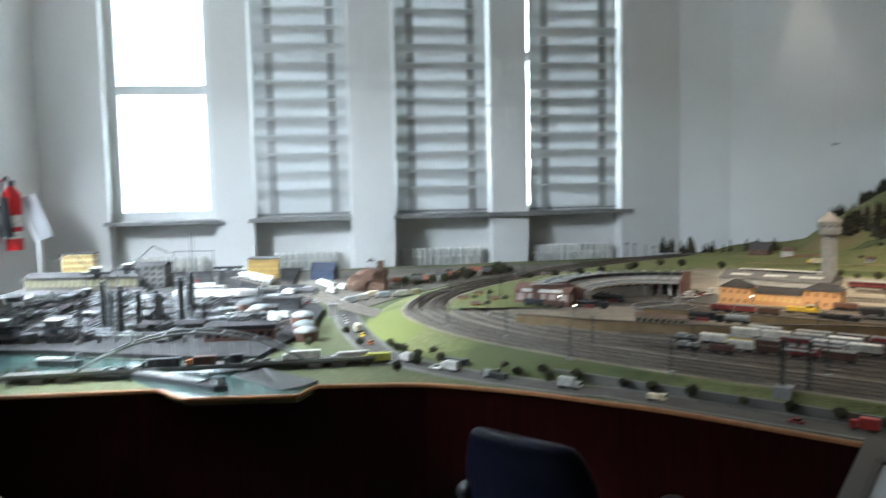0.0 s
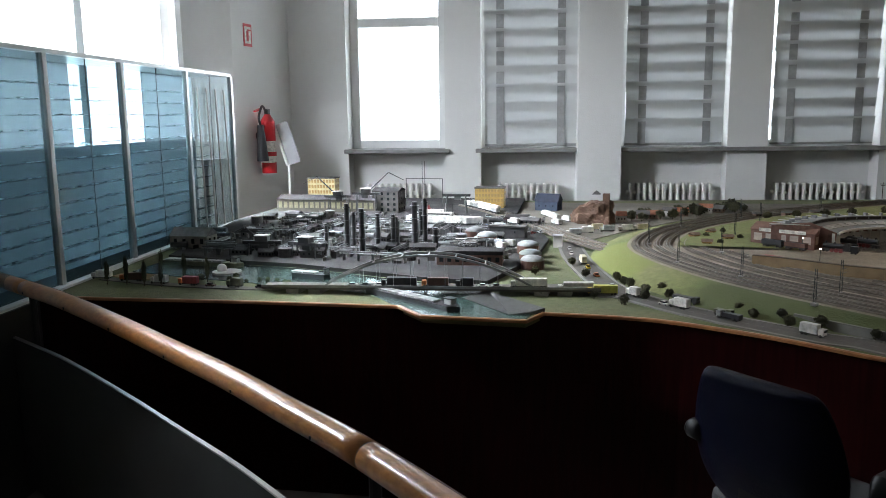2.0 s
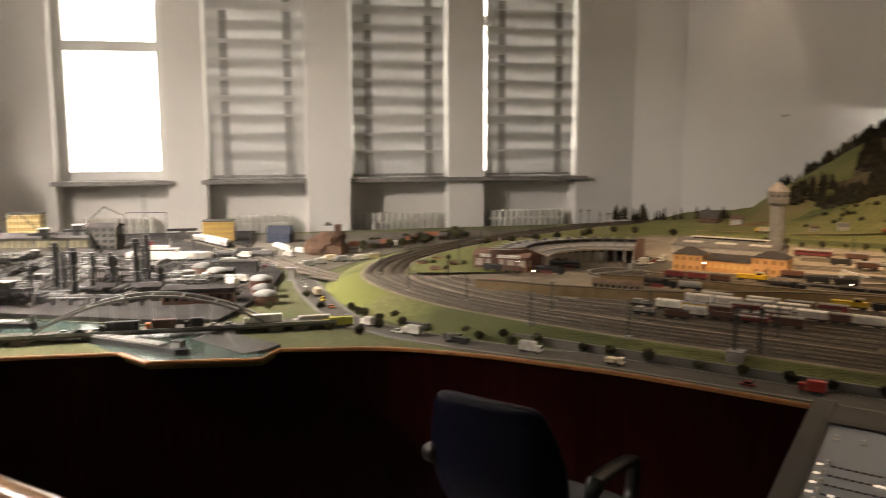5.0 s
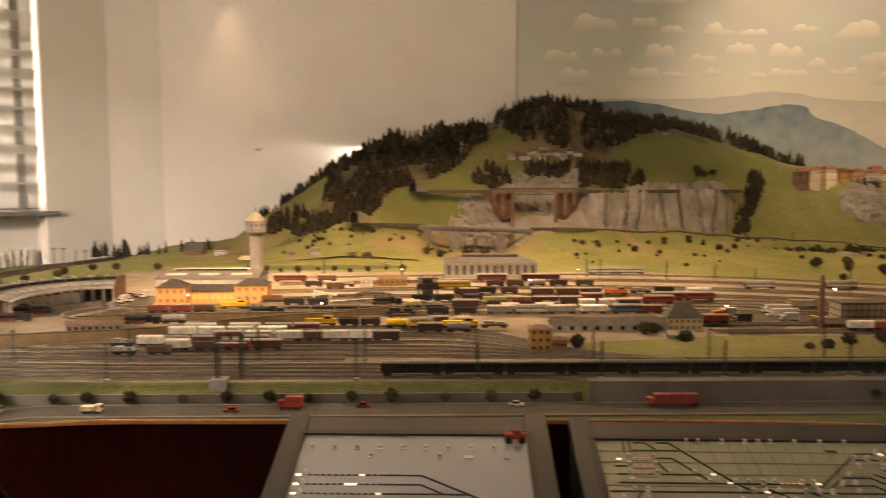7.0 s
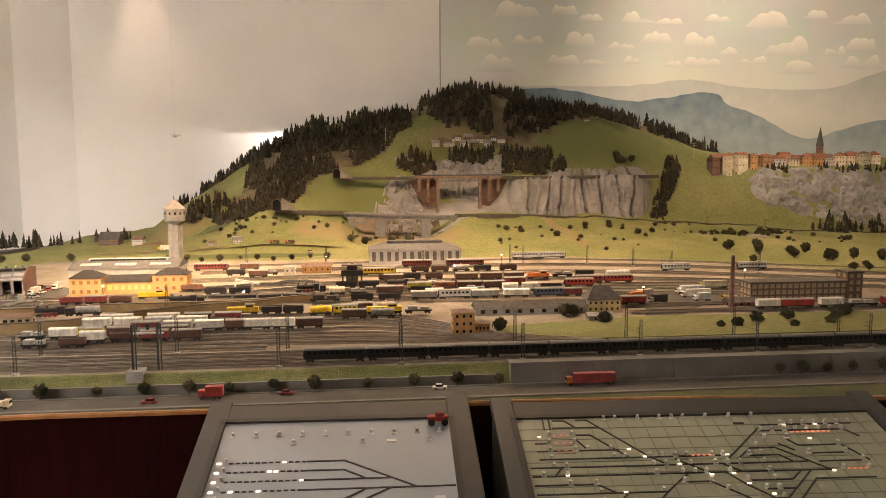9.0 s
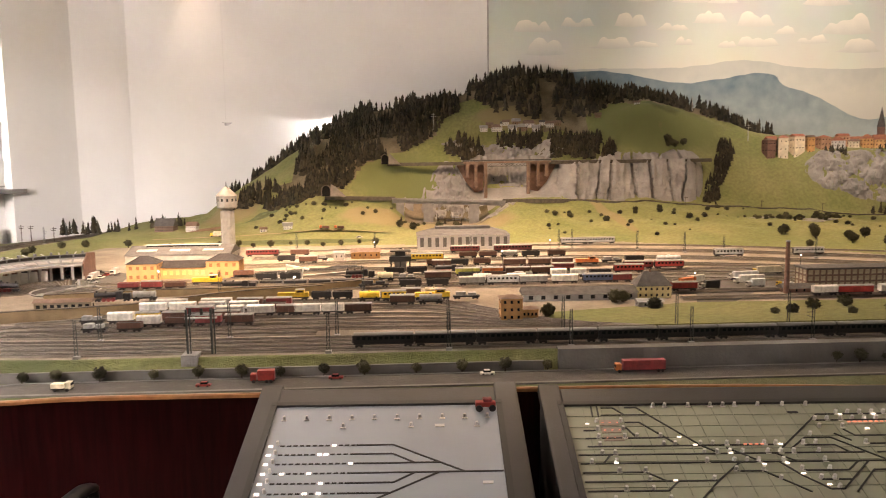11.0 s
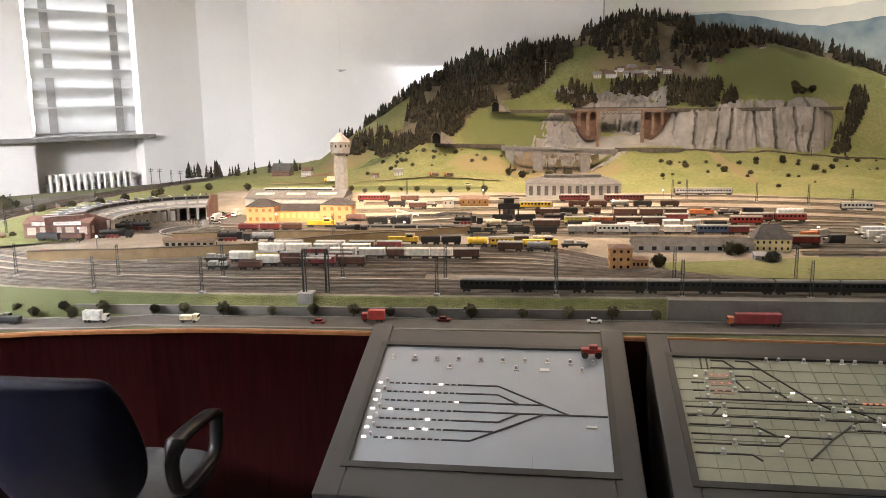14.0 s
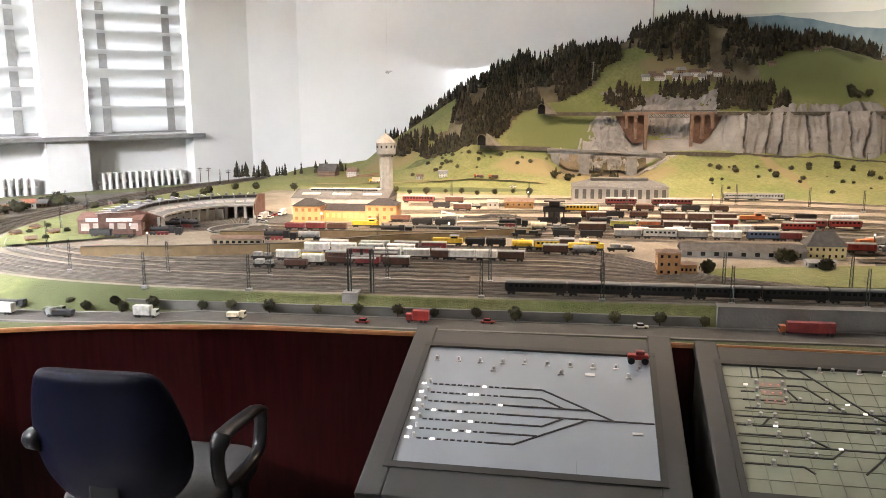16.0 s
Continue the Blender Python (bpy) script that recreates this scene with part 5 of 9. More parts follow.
# timber shed by the yard throat
CREAMW = mat("buff_boarding", (0.36, 0.30, 0.22), 0.8, 0.2, 30, fine=0.15)
building("platform_shed", "long open shed with brown roof beside the tracks", at(-1.53, 3.66, YARD_Z, 3), 0.25, 0.05, 0.052, CREAMW, BROWNR, 0.014, "gable", 1, 8, (0.017, 0.026))

# paved lorry park
tagged(obj("lorry_park", prism(bmesh.new(), [uv(u, v).to_2d() for u, v in ((1.30, 3.78), (1.86, 3.82), (2.1, 4.35), (1.5, 4.45), (1.3, 4.0))], YARD_Z, YARD_Z + 0.003), ROAD), "dark asphalt lorry park", "paved area", kind="structure")
tagged(obj("goods_meadow", prism(bmesh.new(), [uv(u, v).to_2d() for u, v in ((0.62, 3.12), (2.9, 3.12), (2.9, 3.52), (1.3, 3.55), (0.62, 3.40))], YARD_Z, YARD_Z + 0.006), GRASS), "green meadow between the tracks", "meadow", kind="structure")

# ---------------------------------------------------------------- rock, viaducts, forest


def rock_face(label, u0, u1, v, z0, z1, lean=0.10, nu=150, nz=26, cracks=7, seed=0, material=None, rough=0.03):
    """Upright rock wall with ledges and deep fissures, between the heights z0(u) and z1(u)."""
    rng = random.Random(seed)
    fis = [(u0 + (u1 - u0) * (k + rng.uniform(0.2, 0.8)) / cracks, rng.uniform(-0.03, 0.09), rng.uniform(0.4, 1)) for k in range(cracks)]
    bm = bmesh.new()
    grid = []
    for j in range(nz + 1):
        t = j / nz
        row = []
        for i in range(nu + 1):
            u = u0 + (u1 - u0) * i / nu
            z = z0(u) + (z1(u) - z0(u)) * t
            p = Vector((u * 5, z * 3, seed))
            d = 0.045 * noise.fractal(p, 1.1, 2.1, 4) + 0.03 * abs(noise.noise(Vector((u * 14, z * 5, seed + 3))))
            d += 0.006 * noise.noise(Vector((u * 40, z * 22, seed))) + 0.005 * noise.noise(Vector((u * 5, z * 45, seed + 5)))
            for fu, fl, fd in fis:
                w = abs(u - fu - fl * (t - 0.5) - 0.015 * noise.noise(Vector((z * 20, fu, 0))))
                d += 0.12 * fd * max(0, 1 - w / 0.012)
            edge = min(1, 6 * min(i, nu - i) / nu)
            q = uv(u, v + lean * t + d * edge + 0.14 * (1 - edge) ** 2 + 0.05 * t ** 6, z + rough * t * edge * noise.fractal(Vector((u * 9, seed, 0.5)), 0.9, 2, 3))
            row.append(bm.verts.new(q))
        grid.append(row)
    for j in range(nz):
        for i in range(nu):
            bm.faces.new((grid[j][i], grid[j][i + 1], grid[j + 1][i + 1], grid[j + 1][i]))
    return tagged(obj("rock_face", bm, material or ROCK), label, "rock face", "rock faces", kind="structure")


rock_face("pale grey quarried rock face with dark vertical cracks", 1.36, 2.80, 7.15, lambda u: ground_z(u, 7.07) - 0.03, lambda u: 1.525 - 0.4 * max(0, u - 2.6) ** 1.5, seed=1, cracks=9, rough=0.0)
rock_face("rugged rock gully behind the viaducts", 0.46, 1.44, 7.40, lambda u: 1.0 + 0.12 * abs(u - 0.8), lambda u: 1.56 - 1.1 * max(0, 0.62 - u), lean=0.05, seed=2, cracks=5)
rock_face("low rock band above the mountain railway", 1.7, 2.86, 7.335, lambda u: 1.50, lambda u: 1.53 + 0.085 * min(1, max(0, (u - 1.7) / 0.3)) + 0.008 * math.sin(u * 15), rough=0.0, lean=0.14, seed=5, cracks=6, nz=12)



def outcrop(label, mask, u0, u1, v0, v1, amp, seed, nu=110, nv=44, lump=9.0, material=None):
    """Boulder-like rock patch bulging out of the slope where mask(u, v) is above zero."""
    bm = bmesh.new()
    grid = []
    for j in range(nv + 1):
        row = []
        for i in range(nu + 1):
            u, v = u0 + (u1 - u0) * i / nu, v0 + (v1 - v0) * j / nv
            g = ground_z(u, v)
            m = mask(u, v) + 0.35 * noise.fractal(Vector((u * 6, v * 9, seed)), 0.9, 2, 3)
            m = min(1.0, max(-1.0, m * 3))
            f = noise.voronoi(Vector((u * lump, v * lump * 1.3, g * lump + seed)))[0]
            h = amp * (1.1 - 1.3 * f[0] ** 0.7) + amp * 0.5 * noise.fractal(Vector((u * 22, g * 22, seed)), 0.8, 2, 4)
            d = h * max(0, m) + 0.03 * min(0, m)
            row.append(bm.verts.new(uv(u, v - d, g + 0.35 * d)))
        grid.append(row)
    for j in range(nv):
        for i in range(nu):
            bm.faces.new((grid[j][i], grid[j][i + 1], grid[j + 1][i + 1], grid[j + 1][i]))
    return tagged(obj("rock_outcrop", bm, material or ROCK), label, "rock outcrop", "rock outcrops", kind="structure")


def oval_mask(cu, cv, ru, rv):
    return lambda u, v: 1 - ((u - cu) / ru) ** 2 - ((v - cv) / rv) ** 2


outcrop("pale rock shoulder beside the viaduct", oval_mask(0.44, 7.28, 0.27, 0.13), 0.05, 0.80, 7.12, 7.46, 0.05, 7)
outcrop("pale broken rock above the upper viaduct", oval_mask(1.0, 7.54, 0.6, 0.13), 0.3, 1.75, 7.36, 7.74, 0.05, 3)
outcrop("grey crag with dark ledges below the town", lambda u, v: 1.35 - ((v - 7.33 + 0.06 * (u - 4.6)) / 0.13) ** 2 - (max(0, 4.15 - u) / 0.32) ** 2 - (max(0, u - 5.6) / 0.3) ** 2, 3.7, 6.0, 7.08, 7.56, 0.05, 4, nu=190, lump=6.5)
outcrop("rough stony scree below the lower viaduct", oval_mask(0.82, 7.0, 0.16, 0.07), 0.55, 1.1, 6.85, 7.15, 0.03, 12, 60, 30, 14.0)
BED = mat("old_track_bed", (0.075, 0.065, 0.05), 0.95, 0.3, 30, 0.4, 300, fine=0.3)
# mountain railway shelves
for pts in ([(-0.14, 7.36), (0.56, 7.32)], [(1.34, 7.32), (2.1, 7.31), (2.85, 7.33)]):
    ln = [Vector((*uv(u, v).to_2d(), 1.522)) for u, v in pts]
    tagged(obj("railway_shelf", sweep(bmesh.new(), ln, [(-0.02, -0.03), (0.02, -0.03), (0.014, 0.0), (-0.014, 0.0)]), BED), "ballasted mountain railway ledge", "railway ledge", "mountain railway")
low = [(-0.68, 7.0, 1.245), (-0.4, 7.04, 1.235), (-0.07, 7.08, 1.225)], [(0.88, 7.06, 1.19), (1.5, 7.04, 1.18), (2.2, 7.04, 1.135), (2.87, 7.04, 1.10), (3.6, 7.05, 1.05), (4.64, 7.0, 0.97), (6.4, 6.9, 0.95)]
for pts in low:
    ln = [Vector((*uv(p[0], p[1]).to_2d(), max(p[2], ground_z(p[0], p[1]) + 0.004))) for p in smooth_line(pts, 0.08)]
    tagged(obj("railway_shelf", sweep(bmesh.new(), ln, [(-0.015, -0.03), (0.015, -0.03), (0.011, 0.004), (-0.011, 0.004)]), BED), "ballasted hillside railway line", "railway ledge", "mountain railway")

CONC = mat("viaduct_concrete", (0.19, 0.182, 0.17), 0.85, 0.2, 25, 0.2, 200, fine=0.1)
RUST = mat("rusty_masonry", (0.19, 0.122, 0.088), 0.85, 0.25, 25, 0.3, 200, fine=0.12)
RUSTD = mat("dark_masonry", (0.15, 0.085, 0.06), 0.9, 0.25, 25, 0.3, 200, fine=0.12)
TRUSS = mat("bridge_steel", (0.06, 0.055, 0.05), 0.6, 0.2, 40)
lv = empty("lower_viaduct", at(0.40, 7.06, 0.0), "grey concrete girder viaduct on square piers", "viaduct")
slope = Matrix.Translation((0, 0, 1.184)) @ pose(0, 0, 0, 0, 2.3, 0)
part("deck", boxes([(0, 0, -0.014, 1.0, 0.05, 0.030), (0, 0, 0.005, 1.0, 0.078, 0.008)], m=slope), CONC, lv)
part("parapet", boxes([(0, -0.037, 0.014, 1.0, 0.003, 0.010)], m=slope), CONC, lv)
for x in (-0.18, 0.223):
    part("pier", boxes([(x, 0, 1.05, 0.085, 0.07, 0.21), (x, 0, 1.152 - 0.04 * x, 0.10, 0.076, 0.014)], bevel=0.005), CONC, lv)
part("abutment", boxes([(-0.43, 0.0, 1.09, 0.07, 0.09, 0.17)], bevel=0.004), CONC, lv)
part("abutment", boxes([(0.485, 0.012, 1.10, 0.05, 0.09, 0.10)], bevel=0.004), CONC, lv)
hvd = empty("upper_viaduct", at(0.95, 7.32, 0.0), "rust-brown arched viaduct with a steel truss span", "viaduct")
part("deck", boxes([(0, 0, 1.515, 0.80, 0.06, 0.016)]), RUST, hvd)
part("railing", boxes([(0, -0.03, 1.532, 0.80, 0.002, 0.012)]), TRUSS, hvd)
for x in (-0.365, -0.285, -0.195, 0.195, 0.285, 0.365):
    zb = 1.19 if abs(x) < 0.2 else 1.29 if abs(x) < 0.3 else 1.38
    part("pier", boxes([(x, 0, (zb + 1.51) / 2, 0.027, 0.05, 1.51 - zb)], bevel=0.003), RUST, hvd)
for x in (-0.325, -0.24, 0.24, 0.325):
    bm = bmesh.new()
    n = 8
    top = [bm.verts.new((x + 0.03 * math.cos(math.pi * k / n) * -1, -0.025, 1.475 + 0.022 * math.sin(math.pi * k / n))) for k in range(n + 1)]
    hi = [bm.verts.new((x + 0.03 * math.cos(math.pi * k / n) * -1, -0.025, 1.508)) for k in range(n + 1)]
    for k in range(n):
        bm.faces.new((top[k], top[k + 1], hi[k + 1], hi[k]))
    r = bmesh.ops.extrude_face_region(bm, geom=bm.faces[:])
    bmesh.ops.translate(bm, verts=[e for e in r["geom"] if isinstance(e, bmesh.types.BMVert)], vec=(0, 0.05, 0))
    part("arch", bm, RUST, hvd)
for sx in (-1, 1):
    bm = bmesh.new()
    f = bm.faces.new([bm.verts.new((sx * x, 0.03, z)) for x, z in ((0.47, 1.51), (0.205, 1.51), (0.215, 1.26), (0.29, 1.24), (0.37, 1.33))])
    r = bmesh.ops.extrude_face_region(bm, geom=[f])
    bmesh.ops.translate(bm, verts=[e for e in r["geom"] if isinstance(e, bmesh.types.BMVert)], vec=(0, 0.05, 0))
    bmesh.ops.recalc_face_normals(bm, faces=bm.faces)
    part("abutment", bm, RUSTD, hvd, "dark brown masonry abutment")
part("truss_chord", boxes([(0, -0.02, 1.478, 0.35, 0.004, 0.005)]), TRUSS, hvd)
for k in range(10):
    x = -0.17 + k * 0.034
    part("truss_bar", cyl(cyl(bmesh.new(), (x, -0.02, 1.478), (x + 0.034, -0.02, 1.508), 0.0018, n=5), (x + 0.034, -0.02, 1.478), (x, -0.02, 1.508), 0.0018, n=5), TRUSS, hvd)


CUTTING = mat("cutting_wall", (0.205, 0.18, 0.15), 0.95, 0.35, 18, 0.5, 90, second=(0.13, 0.115, 0.09), fine=0.2)
PORTAL = mat("portal_stone", (0.10, 0.082, 0.066), 0.9, 0.3, 25, 0.3, 200)


def tunnel(u, v, z, w, h, label):
    t = empty("tunnel_portal", at(u, v, z), label, "tunnel portal", "tunnel portals")
    n = 10
    inner = [(-w / 2, 0)] + [(-w / 2 * math.cos(math.pi * k / n), h * 0.55 + w / 2 * math.sin(math.pi * k / n)) for k in range(n + 1)] + [(w / 2, 0)]
    bm = bmesh.new()
    a = [bm.verts.new((x, -0.03, zz)) for x, zz in inner]
    b = [bm.verts.new((x * 1.16, -0.03, zz * 1.07)) for x, zz in inner]
    c = [bm.verts.new((x, 0.08, zz)) for x, zz in inner]
    for k in range(len(inner) - 1):
        bm.faces.new((a[k], a[k + 1], b[k + 1], b[k]))
        bm.faces.new((a[k], c[k], c[k + 1], a[k + 1]))
    bmesh.ops.recalc_face_normals(bm, faces=bm.faces)
    part("arch", bm, PORTAL, t)
    # flat sheet across the arch, its near-black colour painting the shade inside
    bm = bmesh.new()
    bm.faces.new([bm.verts.new((x, 0.0, zz)) for x, zz in inner])
    part("tunnel_mouth", bm, mat("tunnel_dark", (0.006, 0.006, 0.006), 1.0), t)
    bm = bmesh.new()
    f = bm.faces.new([bm.verts.new(Vector(p)) for p in ((w * 0.55, -0.03, 0.0), (w * 1.7, -0.06, 0.0), (w * 2.4, -0.06, -0.005), (w * 1.6, -0.01, h * 0.42), (w * 1.0, 0.0, h * 0.78), (w * 0.55, 0.0, h * 0.98))])
    r = bmesh.ops.extrude_face_region(bm, geom=[f])
    bmesh.ops.translate(bm, verts=[e for e in r["geom"] if isinstance(e, bmesh.types.BMVert)], vec=(0, 0.09, 0))
    bmesh.ops.recalc_face_normals(bm, faces=bm.faces)
    part("wing_wall", bm, CUTTING, t, "brown-grey sloping cutting wall")


tunnel(-0.66, 6.94, 1.25, 0.07, 0.10, "dark stone tunnel portal on the hillside")
tunnel(-0.16, 7.33, 1.51, 0.06, 0.10, "dark tunnel portal below the forest")

# conifers: tapered trunk and drooping ragged whorls
def conifer(verts, faces, p, h, rng, r=0.25):
    n0 = len(verts)
    rad = h * r * rng.uniform(0.8, 1.15)
    lx, ly = rng.uniform(-0.04, 0.04) * h, rng.uniform(-0.04, 0.04) * h
    for lay in range(4):
        zb, zt = h * (0.06 + 0.22 * lay), h * min(1.0, 0.48 + 0.19 * lay)
        rr = rad * (1 - 0.21 * lay)
        base = len(verts)
        k = 7
        a0 = rng.uniform(0, 6.28)
        verts.append((p[0] + lx * zt / h, p[1] + ly * zt / h, p[2] + zt))
        for i in range(k):
            a = a0 + 6.283 * i / k
            q = rr * rng.uniform(0.55, 1.2)
            verts.append((p[0] + lx * zb / h + q * math.cos(a), p[1] + ly * zb / h + q * math.sin(a), p[2] + zb + rng.uniform(-0.06, 0.06) * h))
        for i in range(k):
            faces.append((base, base + 1 + i, base + 1 + (i + 1) % k))
    return n0


def forest(label, inside, count, seed, h=(0.08, 0.155), box_=(-2.6, 6.0, 6.6, 8.4), gaps=-0.42):
    rng = random.Random(seed)
    verts, faces, n, tries = [], [], 0, 0
    while n < count and tries < count * 60:
        tries += 1
        u, v = rng.uniform(box_[0], box_[1]), rng.uniform(box_[2], box_[3])
        if not inside(u, v) or noise.noise(Vector((u * 4.5, v * 4.5, seed))) < gaps:
            continue
        p = uv(u, v, ground_z(u, v) - 0.008)
        conifer(verts, faces, p, rng.uniform(*h), rng)
        n += 1
    me = bpy.data.meshes.new("forest")
    me.from_pydata(verts, [], faces)
    me.materials.append(CONIFER)
    return tagged(new("forest", me), label, "forest", kind="stuff")


def left_wood(u, v):
    low = np.interp(u, [-1.9, -1.3, -0.95, -0.72, -0.55, -0.35, -0.15, 0.1, 0.3, 0.42], [8.3, 7.55, 7.1, 7.08, 7.16, 7.42, 7.5, 7.55, 7.68, 7.85])
    if u < -1.0 and 7.45 < v < 8.12 - 0.3 * max(0, u + 1.25):
        return False
    if -1.55 < u < -0.9 and 7.02 < v < 7.45:
        return abs(v - 7.3 + 0.5 * (u + 1.2)) < 0.09
    for cu, cv, ru, rv in ((-0.42, 7.62, 0.10, 0.05), (-0.05, 7.68, 0.14, 0.045), (-0.72, 7.42, 0.07, 0.05)):
        if ((u - cu) / ru) ** 2 + ((v - cv) / rv) ** 2 < 1:
            return False
    return -1.85 < u < 0.56 and v > low


forest("dense dark conifer wood on the mountainside", left_wood, 1750, 11, box_=(-1.9, 0.6, 7.0, 8.4), gaps=-0.26)
forest("dark conifer wood along the summit ridge", lambda u, v: 0.42 < u < 3.75 and not (1.36 < u < 1.82 and v < 8.0 and noise.noise(Vector((u * 9, v * 9, 1))) < 0.02) and v > np.interp(u, [0.42, 0.75, 0.95, 1.8, 2.2, 2.6, 3.1, 3.75], [8.1, 8.0, 7.84, 7.80, 7.95, 7.98, 8.0, 7.95]), 1250, 12, box_=(0.4, 3.8, 7.8, 8.42))
forest("dark conifer clump beside the hamlet", lambda u, v: 7.45 < v < 7.66 and (0.36 + (v - 7.45) * 1.1 < u < 0.84 - (v - 7.45) * 0.5), 110, 13, (0.08, 0.14), (0.4, 0.9, 7.4, 7.7))
forest("dark conifer clump below the hamlet", lambda u, v: (7.64 < v < 7.70 and 0.9 < u < 1.34) or (7.43 < v < 7.64 and 1.38 < u < 2.1 - (v - 7.43) * 1.3), 300, 14, (0.08, 0.14), (0.9, 2.0, 7.4, 7.72))
forest("dark shrubs between rock and meadow", lambda u, v: abs(u - (2.78 + (v - 7.15) * 0.75)) < 0.07 + 0.07 * noise.noise(Vector((u * 7, v * 7, 5))) and 7.12 < v < 7.62, 230, 15, (0.045, 0.11), (2.6, 3.4, 7.1, 7.65))
forest("dark shrubs below the crag", lambda u, v: 6.98 < v < 7.22 and u > 4.25 + (7.1 - v) * 1.2, 70, 16, (0.07, 0.14), (4.1, 5.6, 6.9, 7.2))
forest("dark shrubs on top of the crag", lambda u, v: 7.42 < v < 7.5 and 3.95 < u < 5.4 and noise.noise(Vector((u * 3.1, 2, 8))) > -0.1, 60, 17, (0.04, 0.09), (4.0, 5.4, 7.4, 7.5))
rng = random.Random(21)
vs, fs = [], []
for k in range(34):
    s = rng.random()
    p = Vector((2.0, 7.35, YARD_Z)).lerp(Vector((2.95, 6.97, YARD_Z)), s)
    conifer(vs, fs, (p.x + rng.uniform(-0.03, 0.03), p.y + rng.uniform(-0.06, 0.06), 0.945), rng.uniform(0.08, 0.17), rng, 0.22)
me = bpy.data.meshes.new("spruce_row")
me.from_pydata(vs, [], fs)
me.materials.append(CONIFER)
tagged(new("spruce_row", me), "row of dark spruces at the layout's rear edge", "forest", kind="stuff")

# meadow shrubs
def shrub_mesh(name, n, r, seed, flat=0.75):
    rng = random.Random(seed)
    vs, fs = [], []
    for k in range(n):
        d = Vector((rng.gauss(0, 1), rng.gauss(0, 1), rng.gauss(0, 1))).normalized() * (r * rng.uniform(0.45, 1.0))
        c = Vector((d.x, d.y, d.z * flat))
        s = r * rng.uniform(0.16, 0.30)
        b = len(vs)
        for q in ((1, 0, -0.7), (-1, 0, -0.7), (0, 1, 0.7), (0, -1, 0.7)):
            w = Vector(q)
            w.rotate(Euler((rng.uniform(0, 6), rng.uniform(0, 6), rng.uniform(0, 6))))
            vs.append(c + w * s)
        fs += [(b, b + 1, b + 2), (b, b + 3, b + 1), (b, b + 2, b + 3), (b + 1, b + 3, b + 2)]
    bm = bmesh.new()
    bmesh.ops.create_icosphere(bm, subdivisions=2, radius=r * 0.72)
    b0 = len(vs)
    for v in bm.verts:
        d = 1 + 0.25 * noise.noise(v.co * 2.5 + Vector((seed, 0, 0)))
        vs.append(Vector((v.co.x * d, v.co.y * d, v.co.z * d * flat)))
    fs += [tuple(b0 + v.index for v in f.verts) for f in bm.faces]
    bm.free()
    me = bpy.data.meshes.new(name)
    me.from_pydata(vs, [], fs)
    me.materials.append(BUSH)
    return me


CROWN = [shrub_mesh("crown", 190, 1.0, s) for s in (1, 2, 3)]
TRUNK = mat("bark", (0.07, 0.05, 0.035), 0.9, 0.3, 60)
bm = cyl(bmesh.new(), (0, 0, 0), (0, 0, 1), 0.11, 0.07, 6)
TRUNKM = bpy.data.meshes.new("trunk")
bm.to_mesh(TRUNKM)
bm.free()
TRUNKM.materials.append(TRUNK)


def bush(p, r, k=0, name="bush", label="small round dark green roadside tree", group="roadside trees", stem=0.6):
    t = empty(name, Matrix.Translation(p) @ pose(0, 0, 0, 0, 0, (k * 77) % 360), label, name.replace("_", " "), group)
    c = new("crown", CROWN[k % 3])
    c.parent = t
    c.matrix_basis = Matrix.LocRotScale((0, 0, r * (0.75 + stem)), None, (r, r, r * (1.05 + 0.15 * (k % 2))))
    s = new("trunk", TRUNKM)
    s.parent = t
    s.matrix_basis = Matrix.LocRotScale((0, 0, -0.003), None, (r, r, r * (0.9 + stem)))
    return t


for k, u in enumerate((-1.82, -1.64, -1.48, -1.29, -1.18, -1.03, -0.85, -0.70, -0.55, -0.42, -0.27, -0.13, 0.05, 0.21, 0.36, 0.51, 1.55, 1.63, 1.73, 1.83, 1.95)):
    bush(uv(u, 2.728 + 0.006 * math.sin(k * 2.1), EDGE_Z), 0.0175 + 0.003 * ((k * 7) % 3), k, stem=0.8)
rng = random.Random(5)
for k in range(40):
    u, v = ((1.42, 6.82), (1.5, 6.62), (2.05, 6.7), (2.35, 6.55), (2.7, 6.75), (3.1, 6.6), (3.6, 6.5), (4.1, 6.4))[k % 8]
    u, v = u + rng.gauss(0, 0.12), v + rng.gauss(0, 0.10)
    bush(uv(u, v, ground_z(u, v) - 0.004), rng.uniform(0.010, 0.030), k, "meadow_shrub", "dark green shrub on the grassy slope", "meadow shrubs", 0.1)
for k in range(30):
    u = rng.uniform(2.6, 4.2)
    v = rng.uniform(5.2, 6.1) - 0.55 * (u - 2.6) + 0.1 * math.sin(u * 9)
    bush(uv(u, v, max(YARD_Z, ground_z(u, v))), rng.uniform(0.024, 0.038), k, "wayside_tree", "dark green broadleaf tree at the foot of the slope", "wayside trees", 0.5)
for k in range(14):
    u, v = -1.9 + 0.13 * k, 6.05 + 0.08 * math.sin(k * 1.7)
    bush(uv(u, v, YARD_Z), rng.uniform(0.016, 0.028), k, "field_tree", "small green tree beside the field road", "field trees", 0.5)
for k, (u, v) in enumerate(((-0.03, 6.6), (0.08, 6.65), (0.45, 6.75), (0.3, 6.75), (2.2, 3.42), (2.26, 3.45), (1.95, 3.4), (0.62, 3.33), (1.02, 3.62), (0.98, 3.61))):
    bush(uv(u, v, ground_z(u, v)), 0.032, k, "yard_bush", "dark green bush beside the tracks", "yard bushes", 0.2)

